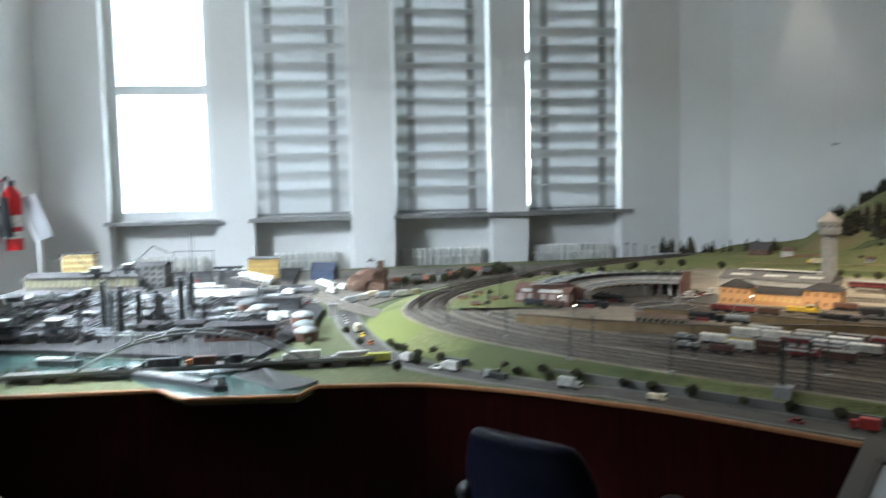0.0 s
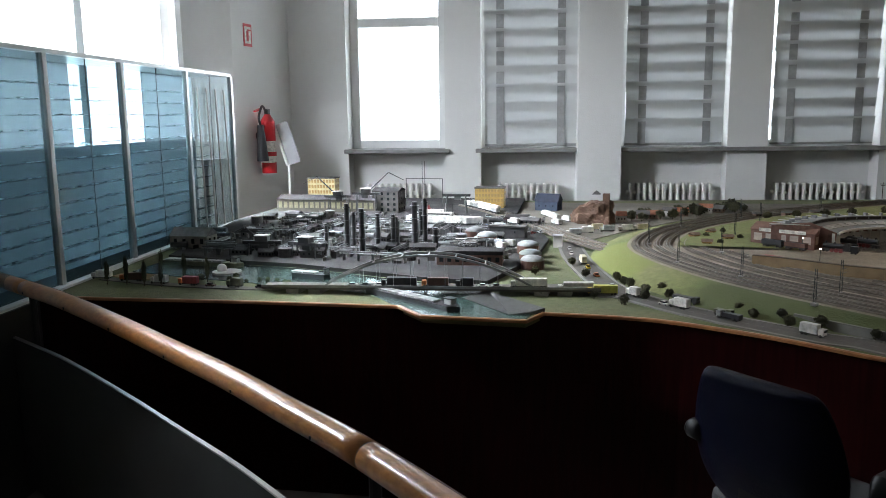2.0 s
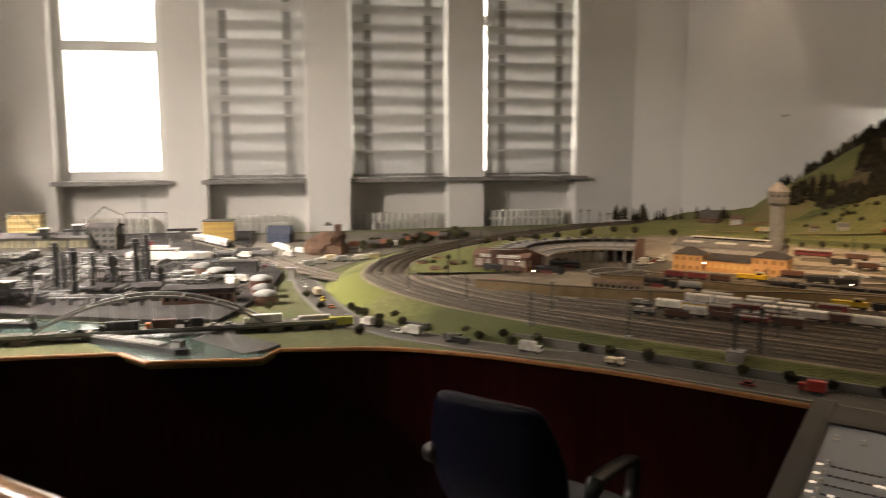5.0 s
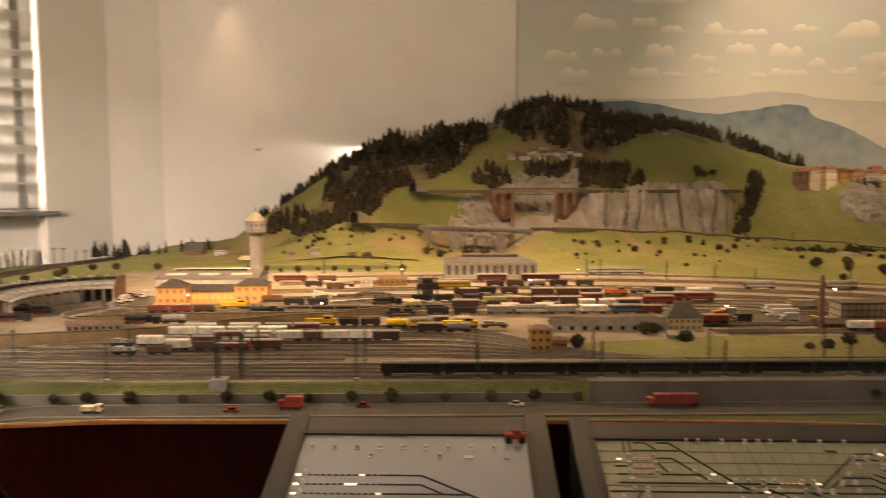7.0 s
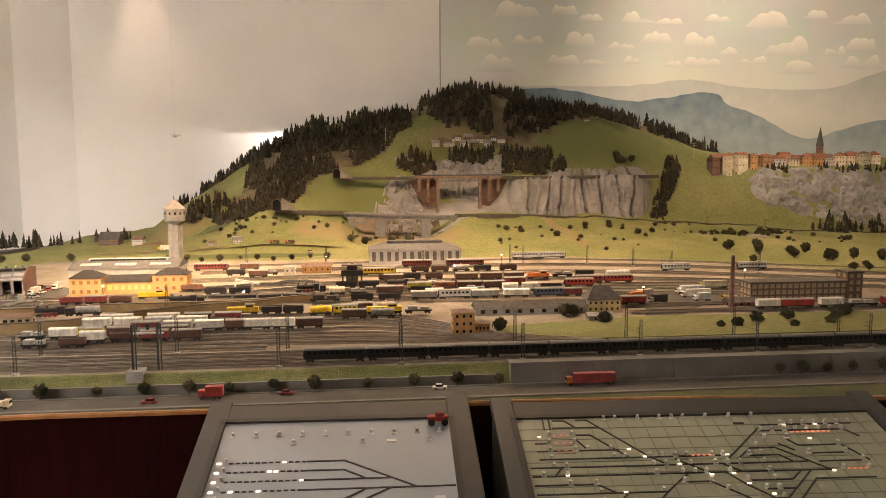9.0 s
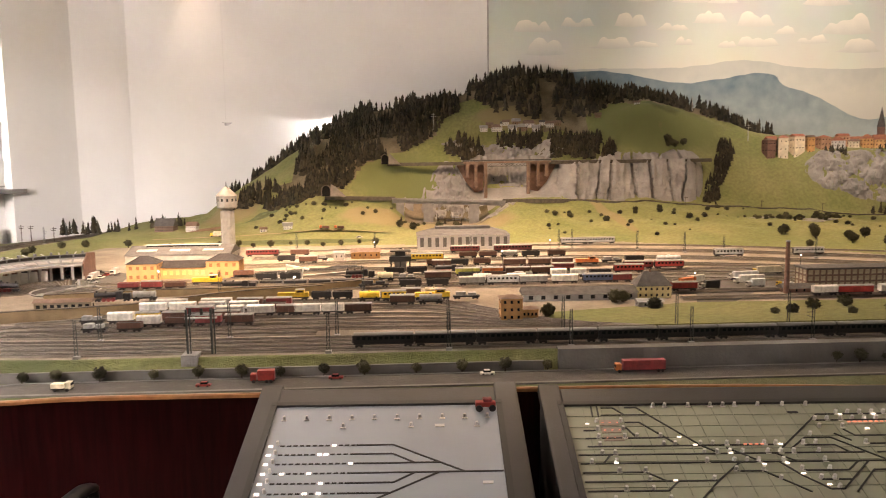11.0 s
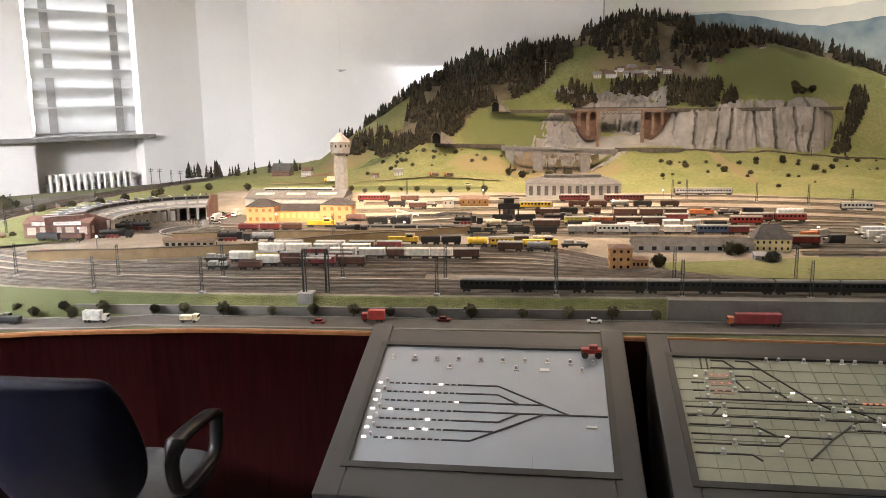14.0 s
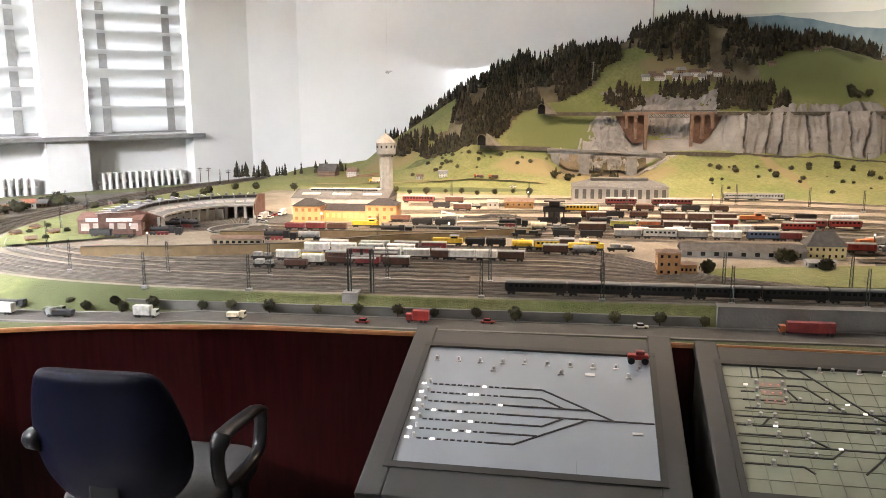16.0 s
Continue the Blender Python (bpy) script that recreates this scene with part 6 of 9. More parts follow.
rng = random.Random(55)
for k in range(7):
    u, v = 2.5 + 0.03 * k * (k % 3) * 0.5, 7.50 + 0.012 * (k % 4)
    bush(uv(u, v, ground_z(u, v)), rng.uniform(0.02, 0.04), k, "meadow_shrub", "dark green shrub on the grassy slope", "meadow shrubs", 0.1)
for k in range(60):
    u, v = rng.uniform(-1.3, 0.2), rng.uniform(6.7, 7.05)
    if k > 34:
        u, v = rng.uniform(1.0, 4.0), rng.uniform(6.3, 7.0) - 0.2
    bush(uv(u, v, ground_z(u, v) - 0.004), rng.uniform(0.009, 0.022), k, "meadow_shrub", "low olive scrub on the grassy slope", "meadow shrubs", 0.0)
for k, (u, v, h) in enumerate(((0.30, 6.98, 0.09), (0.36, 6.95, 0.06), (0.44, 6.97, 0.07), (-0.02, 6.7, 0.08), (0.5, 6.9, 0.07))):
    vs, fs = [], []
    conifer(vs, fs, (0.0, 0.0, 0.0), h, rng, 0.24)
    me = bpy.data.meshes.new("conifer")
    me.from_pydata(vs, [], fs)
    me.materials.append(CONIFER)
    ob = new("conifer", me)
    ob.matrix_basis = at(u, v, ground_z(u, v) - 0.004)
    tagged(ob, "small dark conifer under the viaduct", "conifers", "valley conifers")

for k in range(34):
    t_ = rng.random()
    u, v = 2.85 + 0.8 * t_, 6.44 + 0.16 * t_ + rng.uniform(-0.07, 0.07)
    bush(uv(u, v, ground_z(u, v) - 0.004), rng.uniform(0.012, 0.028), k, "meadow_shrub", "olive scrub in a belt across the slope", "meadow shrubs", 0.0)
outcrop("stony scrub belt across the meadow", oval_mask(3.25, 6.5, 0.36, 0.06), 2.75, 3.75, 6.38, 6.66, 0.018, 21, 70, 24, 18.0)
for u, v in ((1.7, 7.0), (2.5, 7.0), (3.2, 7.02), (3.75, 7.0), (4.3, 6.98), (5.0, 6.95)):
    t = empty("line_pole", at(u, v, ground_z(u, v) - 0.003), "thin dark pole beside the hillside railway", "pole", "line poles")
    part("post", cyl(bmesh.new(), (0, 0, 0), (0, 0, 0.085), 0.003, 0.0022, 6), TRUNK, t)
    part("crossarm", boxes([(0.008, 0, 0.075, 0.03, 0.003, 0.003)]), TRUNK, t)

# hamlet, farms and town
def houses(spec, group, label, z=None):
    for u, v, l, h, wall, roof, kind in spec:
        building("model_house", label, at(u, v, (ground_z(u, v) if z is None else z) - 0.005, (u * 97) % 30 - 15), l, l * 0.75, h, wall, roof, l * 0.4, kind, 2, max(2, int(l / 0.018)), (0.005, 0.007), group=group)


CHALET = mat("chalet_timber", (0.20, 0.13, 0.08), 0.8, 0.2, 40)
houses([(0.78, 7.75, 0.07, 0.035, WHITEW, PALER, "gable"), (0.90, 7.75, 0.08, 0.04, WHITEW, BROWNR, "gable"), (1.06, 7.745, 0.08, 0.035, WHITEW, PALER, "gable"), (1.16, 7.755, 0.08, 0.04, CHALET, PALER, "gable"), (1.29, 7.745, 0.08, 0.04, WHITEW, PALER, "gable"), (1.42, 7.75, 0.07, 0.035, WHITEW, BROWNR, "gable"), (0.84, 7.775, 0.06, 0.03, CHALET, BROWNR, "gable"), (1.0, 7.78, 0.06, 0.035, WHITEW, BROWNR, "gable"), (1.1, 7.785, 0.075, 0.03, CHALET, PALER, "gable"), (1.22, 7.78, 0.09, 0.035, WHITEW, BROWNR, "gable"), (1.35, 7.78, 0.05, 0.03, WHITEW, SLATE, "gable"), (1.5, 7.78, 0.06, 0.03, CHALET, BROWNR, "gable"), (2.3, 7.86, 0.05, 0.02, WHITEW, BROWNR, "gable"), (1.9, 7.80, 0.06, 0.025, CHALET, BROWNR, "gable")], "hamlet", "small alpine house in the mountain hamlet")
chp = empty("chapel_tower", at(0.95, 7.75, ground_z(0.95, 7.75)), "small white chapel tower", "chapel")
part("tower", boxes([(0, 0, 0.03, 0.022, 0.022, 0.07)]), WHITEW, chp)
part("spire", roof_mesh(0.022, 0.022, 0.065, 0.035, "pyramid", 0.002), SLATE, chp)
houses([(-2.05, 7.0, 0.16, 0.05, BROWNR, SLATE, "gable"), (-1.8, 6.9, 0.09, 0.05, WHITEW, BROWNR, "gable"), (-0.95, 6.6, 0.07, 0.03, WHITEW, PALER, "flat"), (-1.15, 6.62, 0.05, 0.025, WHITEW, BROWNR, "gable")], "farm", "small farm house beside the fields")
rng = random.Random(9)
CREAM = mat("cream_render", (0.62, 0.53, 0.38), 0.8, 0.2, 20, per_object=0.3)
ROSE = mat("rose_render", (0.42, 0.24, 0.15), 0.8, 0.2, 20, per_object=0.3)
u = 3.46
for k in range(27):
    l, h = rng.uniform(0.065, 0.12), rng.uniform(0.075, 0.135)
    v = 7.60 + 0.07 * (k % 2) + rng.uniform(-0.02, 0.02)
    foot = min(1.575, min(ground_z(u + x, v - 0.06) for x in (0.0, l)) - 0.012)
    wall = (BRICK if k in (0, 1, 13) else (CREAM, ROSE, WHITEW, OCHREW)[rng.choice((0, 0, 0, 1, 1, 2, 3))])
    building("town_house", "tall narrow town house with red tiled roof" if k % 3 else "tall narrow town house with grey roof", at(u + l / 2, v, foot, rng.uniform(-18, 18)), l, 0.09, h + 1.585 - foot, wall, TILE if k % 3 else BROWNR, rng.uniform(0.02, 0.05), rng.choice(("gable", "hip", "hip")), 3, max(2, int(l / 0.03)), (0.008, 0.012), group="town houses")
    u += l * rng.uniform(0.55, 0.85)
spire = empty("church_spire", at(4.72, 7.78, 1.66), "dark pointed church tower above the town", "church")
part("tower", boxes([(0, 0, 0.07, 0.05, 0.05, 0.14)]), BRICK, spire)
part("spire", roof_mesh(0.05, 0.05, 0.14, 0.20, "pyramid", 0.003), SLATE, spire)

# ploughed fields and field road
tagged(obj("field_road", sweep(bmesh.new(), [Vector((*uv(p[0], p[1]).to_2d(), ground_z(p[0], p[1]) + 0.006)) for p in smooth_line([(-2.0, 6.45), (-1.4, 6.5), (-0.7, 6.5), (-0.1, 6.45)], 0.06)], [(-0.025, 0), (0.025, 0)], closed=False), SAND), "pale field road", "road", kind="structure")
PLOUGH = mat("ploughed_field", (0.10, 0.12, 0.05), 0.95, 0.3, 20, 0.5, 200)
for u, v, mm, ll in ((-1.27, 7.13, PLOUGH, "dark green crop field"), (-1.72, 6.86, mat("brown_field", (0.22, 0.13, 0.07), 0.95, 0.3, 20, 0.5, 200), "brown ploughed field")):
    bm = bmesh.new()
    rows = [[bm.verts.new(uv(u - 0.13 + 0.065 * i + 0.03 * j, v - 0.07 + 0.035 * j, ground_z(u - 0.13 + 0.065 * i + 0.03 * j, v - 0.07 + 0.035 * j) + 0.006)) for i in range(5)] for j in range(5)]
    for j in range(4):
        for i in range(4):
            bm.faces.new((rows[j][i], rows[j][i + 1], rows[j + 1][i + 1], rows[j + 1][i]))
    tagged(obj("crop_field", bm, mm), ll, "field", kind="structure")

# pylons on the ridge
for u, v in ((1.84, 8.1), (2.9, 8.0), (0.3, 7.75), (3.35, 7.7)):
    t = empty("power_pylon", at(u, v, ground_z(u, v)), "thin grey lattice power pylon", "pylon", "power pylons")
    part("mast", cyl(bmesh.new(), (0, 0, 0), (0, 0, 0.16), 0.006, 0.002, 4), GREYW, t)
    part("crossarm", boxes([(0, 0, 0.13, 0.05, 0.003, 0.003), (0, 0, 0.15, 0.03, 0.003, 0.003)]), GREYW, t)

# ---------------------------------------------------------------- painted backdrop
CANVAS = bpy.data.materials.new("painted_sky")
CANVAS.use_nodes = True
nt = CANVAS.node_tree
b = nt.nodes["Principled BSDF"]
b.inputs["Roughness"].default_value = 0.9
tc = nt.nodes.new("ShaderNodeTexCoord")
sp = nt.nodes.new("ShaderNodeSeparateXYZ")
nt.links.new(tc.outputs["Object"], sp.inputs[0])
rp = nt.nodes.new("ShaderNodeValToRGB")
mr = nt.nodes.new("ShaderNodeMapRange")
mr.inputs[1].default_value, mr.inputs[2].default_value = 1.5, 4.4
nt.links.new(sp.outputs[2], mr.inputs[0])
nt.links.new(mr.outputs[0], rp.inputs[0])
el = rp.color_ramp.elements
el[0].position, el[0].color = 0.22, (0.80, 0.765, 0.64, 1)
el[1].position, el[1].color = 1.0, (0.40, 0.47, 0.47, 1)
e = el.new(0.5)
e.color = (0.53, 0.575, 0.53, 1)
ns = nt.nodes.new("ShaderNodeTexNoise")
ns.inputs["Scale"].default_value, ns.inputs["Detail"].default_value = 1.6, 5
nt.links.new(tc.outputs["Object"], ns.inputs["Vector"])
mx = nt.nodes.new("ShaderNodeMix")
mx.data_type = "RGBA"
mx.blend_type = "SOFT_LIGHT"
mx.inputs[0].default_value = 0.35
nt.links.new(rp.outputs[0], mx.inputs[6])
nt.links.new(ns.outputs["Color"], mx.inputs[7])
nt.links.new(mx.outputs[2], b.inputs["Base Color"])


def fade(name, low, high, edge=0.0, grain=0.10):
    """Matt painted surface that runs from one colour at its foot to another at its top."""
    m = bpy.data.materials.new(name)
    m.use_nodes = True
    t = m.node_tree
    pb = t.nodes["Principled BSDF"]
    pb.inputs["Roughness"].default_value = 0.9
    co = t.nodes.new("ShaderNodeTexCoord")
    se = t.nodes.new("ShaderNodeSeparateXYZ")
    t.links.new(co.outputs["Generated"], se.inputs[0])
    no = t.nodes.new("ShaderNodeTexNoise")
    no.inputs["Scale"].default_value, no.inputs["Detail"].default_value = 7, 6
    t.links.new(co.outputs["Object"], no.inputs["Vector"])
    ad = t.nodes.new("ShaderNodeMath")
    ad.operation = "MULTIPLY_ADD"
    t.links.new(no.outputs["Fac"], ad.inputs[0])
    ad.inputs[1].default_value = grain * 4
    t.links.new(se.outputs[2], ad.inputs[2])
    r = t.nodes.new("ShaderNodeMapRange")
    r.inputs[1].default_value, r.inputs[2].default_value = edge + grain * 2, 1.0 + grain * 2
    t.links.new(ad.outputs[0], r.inputs[0])
    x = t.nodes.new("ShaderNodeMix")
    x.data_type = "RGBA"
    t.links.new(r.outputs[0], x.inputs[0])
    x.inputs[6].default_value, x.inputs[7].default_value = (*low, 1), (*high, 1)
    t.links.new(x.outputs[2], pb.inputs["Base Color"])
    return m


cv = empty("painted_backdrop", at(0, 8.49, 0), "painted backdrop of cloudy sky and blue mountains", "painting")
part("canvas", boxes([((0.91 + 6.9) / 2, 0, 2.65, 5.99, 0.012, 3.4)]), CANVAS, cv)
part("edge_batten", boxes([(0.905, -0.006, 2.65, 0.012, 0.02, 3.4)]), GREYW, cv)


def range_(name, pts, mm, y, seed):
    ln = smooth_line(pts, 0.05)
    bm = bmesh.new()
    hi = [bm.verts.new((p[0], y, p[1] + 0.012 * noise.fractal(Vector((p[0] * 6, seed, 0)), 1, 2, 4))) for p in ln]
    lo = [bm.verts.new((p[0], y, 1.3)) for p in ln]
    for i in range(len(ln) - 1):
        bm.faces.new((lo[i], lo[i + 1], hi[i + 1], hi[i]))
    part(name, bm, mm, cv)


range_("far_range", [(0.92, 2.3), (1.7, 2.44), (2.93, 2.46), (3.63, 2.53), (4.22, 2.45), (4.88, 2.43), (5.34, 2.47), (6.0, 2.66), (6.88, 2.6)], fade("painted_far_range", (0.68, 0.67, 0.58), (0.41, 0.455, 0.43), 0.62, 0.06), -0.010, 1)
range_("near_range", [(1.2, 2.2), (1.66, 2.40), (2.2, 2.42), (2.9, 2.30), (3.3, 2.33), (3.72, 2.39), (3.95, 2.37), (4.05, 2.27), (4.42, 2.14), (4.84, 1.93), (5.1, 1.9), (5.4, 2.0), (6.03, 2.13), (6.88, 2.2)], fade("painted_blue_range", (0.43, 0.50, 0.48), (0.125, 0.195, 0.23), 0.40, 0.14), -0.014, 2)
bm = bmesh.new()
bm.faces.new([bm.verts.new(p) for p in ((5.0, -0.018, 1.3), (5.4, -0.018, 1.55), (6.88, -0.018, 1.6), (6.88, -0.018, 1.3))])
part("near_meadow", bm, mat("painted_meadow", (0.22, 0.24, 0.12), 0.9, 0.2, 5), cv)

CLOUD = fade("painted_cloud", (0.57, 0.585, 0.53), (0.80, 0.775, 0.68), 0.0, 0.16)
rng = random.Random(17)
for row in range(7):
    z = 2.64 + 0.19 * row + 0.03 * row * row
    x = 1.0 + rng.uniform(0.0, 0.5)
    while x < 6.6:
        w = rng.uniform(0.34, 0.85) * (0.65 + 0.12 * row)
        h = w * rng.uniform(0.20, 0.36)
        zz = z + rng.uniform(-0.07, 0.07)
        bm = bmesh.new()
        n, lobes = 40, [(rng.uniform(0.15, 0.85), rng.uniform(0.12, 0.24), rng.uniform(0.45, 1.0)) for _ in range(5)]
        top, low = [], []
        for k in range(n + 1):
            t = k / n
            y = max([a * math.sqrt(max(0.0, 1 - ((t - c) / r) ** 2)) for c, r, a in lobes] + [0.25 * math.sin(math.pi * t)])
            top.append(bm.verts.new((x + w * t, -0.0085, zz + h * y * min(1, 6 * t, 6 * (1 - t)) + 0.004 * noise.noise(Vector((t * 30, x, z))))))
            low.append(bm.verts.new((x + w * t, -0.0085, zz - 0.10 * h * math.sin(math.pi * t))))
        for k in range(n):
            bm.faces.new((low[k], low[k + 1], top[k + 1], top[k]))
        part("painted_cloud", bm, CLOUD, cv)
        x += w + rng.uniform(-0.06, 0.24)

# helicopter on a thread
he = empty("helicopter", at(-1.38, 6.5, 1.86, 0), "tiny grey model helicopter hanging on a thread", "helicopter")
part("fuselage", cyl(cyl(bmesh.new(), (-0.02, 0, 0), (0.004, 0, 0), 0.007, 0.008, 8), (0.004, 0, 0), (0.032, 0, 0.004), 0.006, 0.002, 6), PAINT["grey"], he)
part("rotor", boxes([(-0.008, 0, 0.011, 0.062, 0.003, 0.001), (-0.008, 0, 0.009, 0.002, 0.002, 0.006)]), UNDER, he)
part("tail_fin", boxes([(0.032, 0, 0.007, 0.006, 0.001, 0.010)]), PAINT["blue"], he)
part("skid", boxes([(-0.006, -0.005, -0.011, 0.026, 0.001, 0.001), (-0.006, 0.005, -0.011, 0.026, 0.001, 0.001)]), UNDER, he)
part("thread", boxes([(-0.008, 0, (CEIL_Z - 1.86) / 2 + 0.006, 0.0006, 0.0006, CEIL_Z - 1.86 - 0.012)]), GREYW, he)

# ---------------------------------------------------------------- front road, retaining wall, masts
ROADLINE = smooth_line([(-0.62, 4.9), (-0.52, 4.4), (-0.40, 3.96), (-0.27, 3.6), (-0.08, 3.36), (0.18, 3.14), (0.5, 2.93)], 0.06) + [uv(u, 2.655).to_2d() for u in (-1.3, -0.9, -0.5, 0.0, 0.5, 1.0, 1.6, 2.4, 3.4, 4.4, 5.4, 6.4)]
WALLC = mat("cast_concrete", (0.165, 0.157, 0.14), 0.85, 0.15, 10, 0.1, 100, fine=0.06)
MARK = mat("road_marking", (0.17, 0.165, 0.15), 0.8, 0.1, 30)
rl = [Vector((p[0], p[1], EDGE_Z)) for p in ROADLINE]
tagged(obj("road", sweep(bmesh.new(), rl, [(-0.06, 0.0), (-0.06, 0.004), (0.06, 0.004), (0.06, 0.0)], closed=False), ROAD), "grey asphalt model road along the layout's edge", "road", kind="structure")
for o in (-0.066, 0.068):
    tagged(obj("kerb", sweep(bmesh.new(), rl, [(o - 0.008, 0.0), (o - 0.008, 0.006), (o + 0.008, 0.006), (o + 0.008, 0.0)], closed=False), WALLC), "pale kerb beside the model road", "kerb", kind="structure")
rm = empty("road_markings", Matrix(), "worn white centre line on the model road", "road marking", kind="structure")
for k in range(2, len(rl) - 1):
    seg = rl[k + 1] - rl[k]
    n = max(1, int(seg.length / 0.07))
    for i in range(n):
        c = rl[k] + seg * ((i + 0.5) / n)
        if i % 2 == 0:
            part("dash", boxes([(0, 0, 0, 0.026, 0.002, 0.0006)], m=Matrix.Translation((c.x, c.y, EDGE_Z + 0.0046)) @ pose(0, 0, 0, 0, 0, math.degrees(math.atan2(seg.y, seg.x)))), MARK, rm)
# low grey wall behind the trees, tall concrete wall further along
tagged(obj("low_wall", sweep(bmesh.new(), [Vector((*uv(u, 2.748).to_2d(), EDGE_Z)) for u in np.arange(-1.6, 0.6, 0.1)], [(-0.006, 0), (0.006, 0), (0.006, 0.036), (-0.006, 0.036)]), WALLC), "low grey roadside wall", "wall", "roadside walls")
tw = empty("retaining_wall", Matrix(), "smooth grey concrete retaining wall below the railway", "retaining wall", "roadside walls")
for k in range(11):
    u = 0.55 + 0.30 * k
    part("panel", boxes([(0.149, 0, 0.036, 0.298, 0.02, 0.072)], m=at(u, 2.742, EDGE_Z)), WALLC, tw)
part("coping", boxes([(1.65, 0.0, 0.075, 3.3, 0.05, 0.006)], m=at(0.55, 2.757, EDGE_Z)), WALLC, tw)

MAST = mat("mast_green", (0.035, 0.045, 0.04), 0.6, 0.2, 50)
mast_proto = None


def mast(u, v, h=0.14, z=None):
    global mast_proto
    m = at(u, v, YARD_Z if z is None else z)
    if mast_proto and abs(h - 0.14) < 1e-6:
        return copy_thing(mast_proto, m)
    t = empty("catenary_mast", m, "dark green lattice catenary mast on a concrete foot", "mast", "catenary masts")
    part("foot", boxes([(0, 0, 0.004, 0.022, 0.022, 0.012)], bevel=0.002), GREYW, t)
    bm = bmesh.new()
    for sx in (-1, 1):
        cyl(bm, (sx * 0.0055, 0, 0.008), (sx * 0.004, 0, h), 0.0016, 0.0014, 4)
    n = 9
    for k in range(n):
        z0, z1 = 0.01 + (h - 0.012) * k / n, 0.01 + (h - 0.012) * (k + 1) / n
        s = 1 if k % 2 else -1
        cyl(bm, (s * 0.005, 0, z0), (-s * 0.005, 0, z1), 0.0009, n=4)
    part("lattice", bm, MAST, t)
    part("bracket", cyl(cyl(bmesh.new(), (0, 0, h * 0.78), (0, 0.045, h * 0.70), 0.0010, n=4), (0, 0, h * 0.62), (0, 0.045, h * 0.62), 0.0009, n=4), MAST, t)
    part("insulator", cyl(bmesh.new(), (0, 0.006, h * 0.77), (0, 0.012, h * 0.76), 0.0022, n=6), BRICK, t)
    mast_proto = mast_proto or t
    return t


for u in (-1.56, -1.14, -0.26, 0.17, 0.61, 1.05, 1.5, 1.95, 2.4, 2.85, 3.3):
    mast(u, 2.812)
for u in (-2.03, -1.59, -1.15, -0.66, -0.25, 0.18, 0.63, 1.08, 1.53, 1.98, 2.43):
    mast(u, 3.06)
for x, y in ((0.02, 3.95), (-0.13, 4.5), (0.05, 5.25), (0.45, 5.75), (1.05, 6.35), (0.55, 5.5), (1.75, 6.9), (2.0, 7.2), (0.24, 4.3), (0.35, 4.9)):
    q = Vector((x, y))
    mast(q.x * 0.788 - q.y * 0.616, q.x * 0.616 + q.y * 0.788)
for u, v in ((-0.9, 3.95), (-0.2, 4.0), (0.45, 5.3), (1.1, 5.6), (1.62, 5.45), (2.05, 5.0), (1.2, 5.62), (-0.2, 5.6), (-0.75, 5.65), (1.9, 5.3), (2.6, 4.9)):
    mast(u, v)
# signal gantry beside the road
sg = empty("signal_gantry", at(-0.74, 2.80, EDGE_Z), "grey signal gantry on a stone pedestal", "signal gantry")
part("pedestal", prism(bmesh.new(), [(-0.028, -0.03), (0.028, -0.03), (0.028, 0.03), (-0.028, 0.03)], 0.0, 0.078), STONE, sg)
for x in (-0.01, 0.075):
    part("post", boxes([(x, 0, 0.155, 0.007, 0.007, 0.16), (x + 0.011, 0, 0.155, 0.004, 0.004, 0.16)]), MAST, sg)
part("walkway", boxes([(0.035, 0.02, 0.20, 0.11, 0.02, 0.004), (0.035, 0.012, 0.214, 0.11, 0.002, 0.002)]), PAINT["silver"], sg)
for x in (0.0, 0.04, 0.075):
    part("signal_head", boxes([(x, 0.012, 0.225, 0.010, 0.006, 0.022)]), UNDER, sg)

# yard lamps, lit
BULB = glow("lit_bulb", (1.0, 0.88, 0.68), 14)
for u, v in ((-1.97, 3.60), (1.47, 3.93), (-0.55, 4.06), (-0.2, 5.55), (0.62, 4.95), (2.3, 4.5), (-1.32, 4.36), (1.02, 5.5), (-2.2, 3.85)):
    t = empty("yard_lamp", at(u, v), "small lit yard lamp on a thin post", "lamp post", "yard lamps")
    part("post", cyl(bmesh.new(), (0, 0, 0), (0, 0, 0.075), 0.0016, n=5), MAST, t)
    bm = bmesh.new()
    bmesh.ops.create_uvsphere(bm, u_segments=8, v_segments=6, radius=0.0042, matrix=Matrix.Translation((0, 0, 0.078)))
    part("bulb", bm, BULB, t, "glowing warm bulb")

# ---------------------------------------------------------------- road vehicles
CARS = {}


def car(color):
    c = empty("model_car", Matrix(), "small %s model car on the road" % color, "car", "model cars")
    p = PAINT[color]
    part("body", boxes([(0, 0, 0.0062, 0.050, 0.020, 0.0075)], bevel=0.0022), p, c)
    part("cabin", boxes([(-0.002, 0, 0.0128, 0.026, 0.0175, 0.0075)], bevel=0.003), WINDOWD, c)
    part("roof", boxes([(-0.002, 0, 0.0168, 0.019, 0.0155, 0.0012)]), p, c)
    for x in (-0.015, 0.015):
        for y in (-0.0092, 0.0092):
            part("wheel", cyl(bmesh.new(), (x, y - 0.002, 0.0036), (x, y + 0.002, 0.0036), 0.0036, n=8), UNDER, c)
    return c


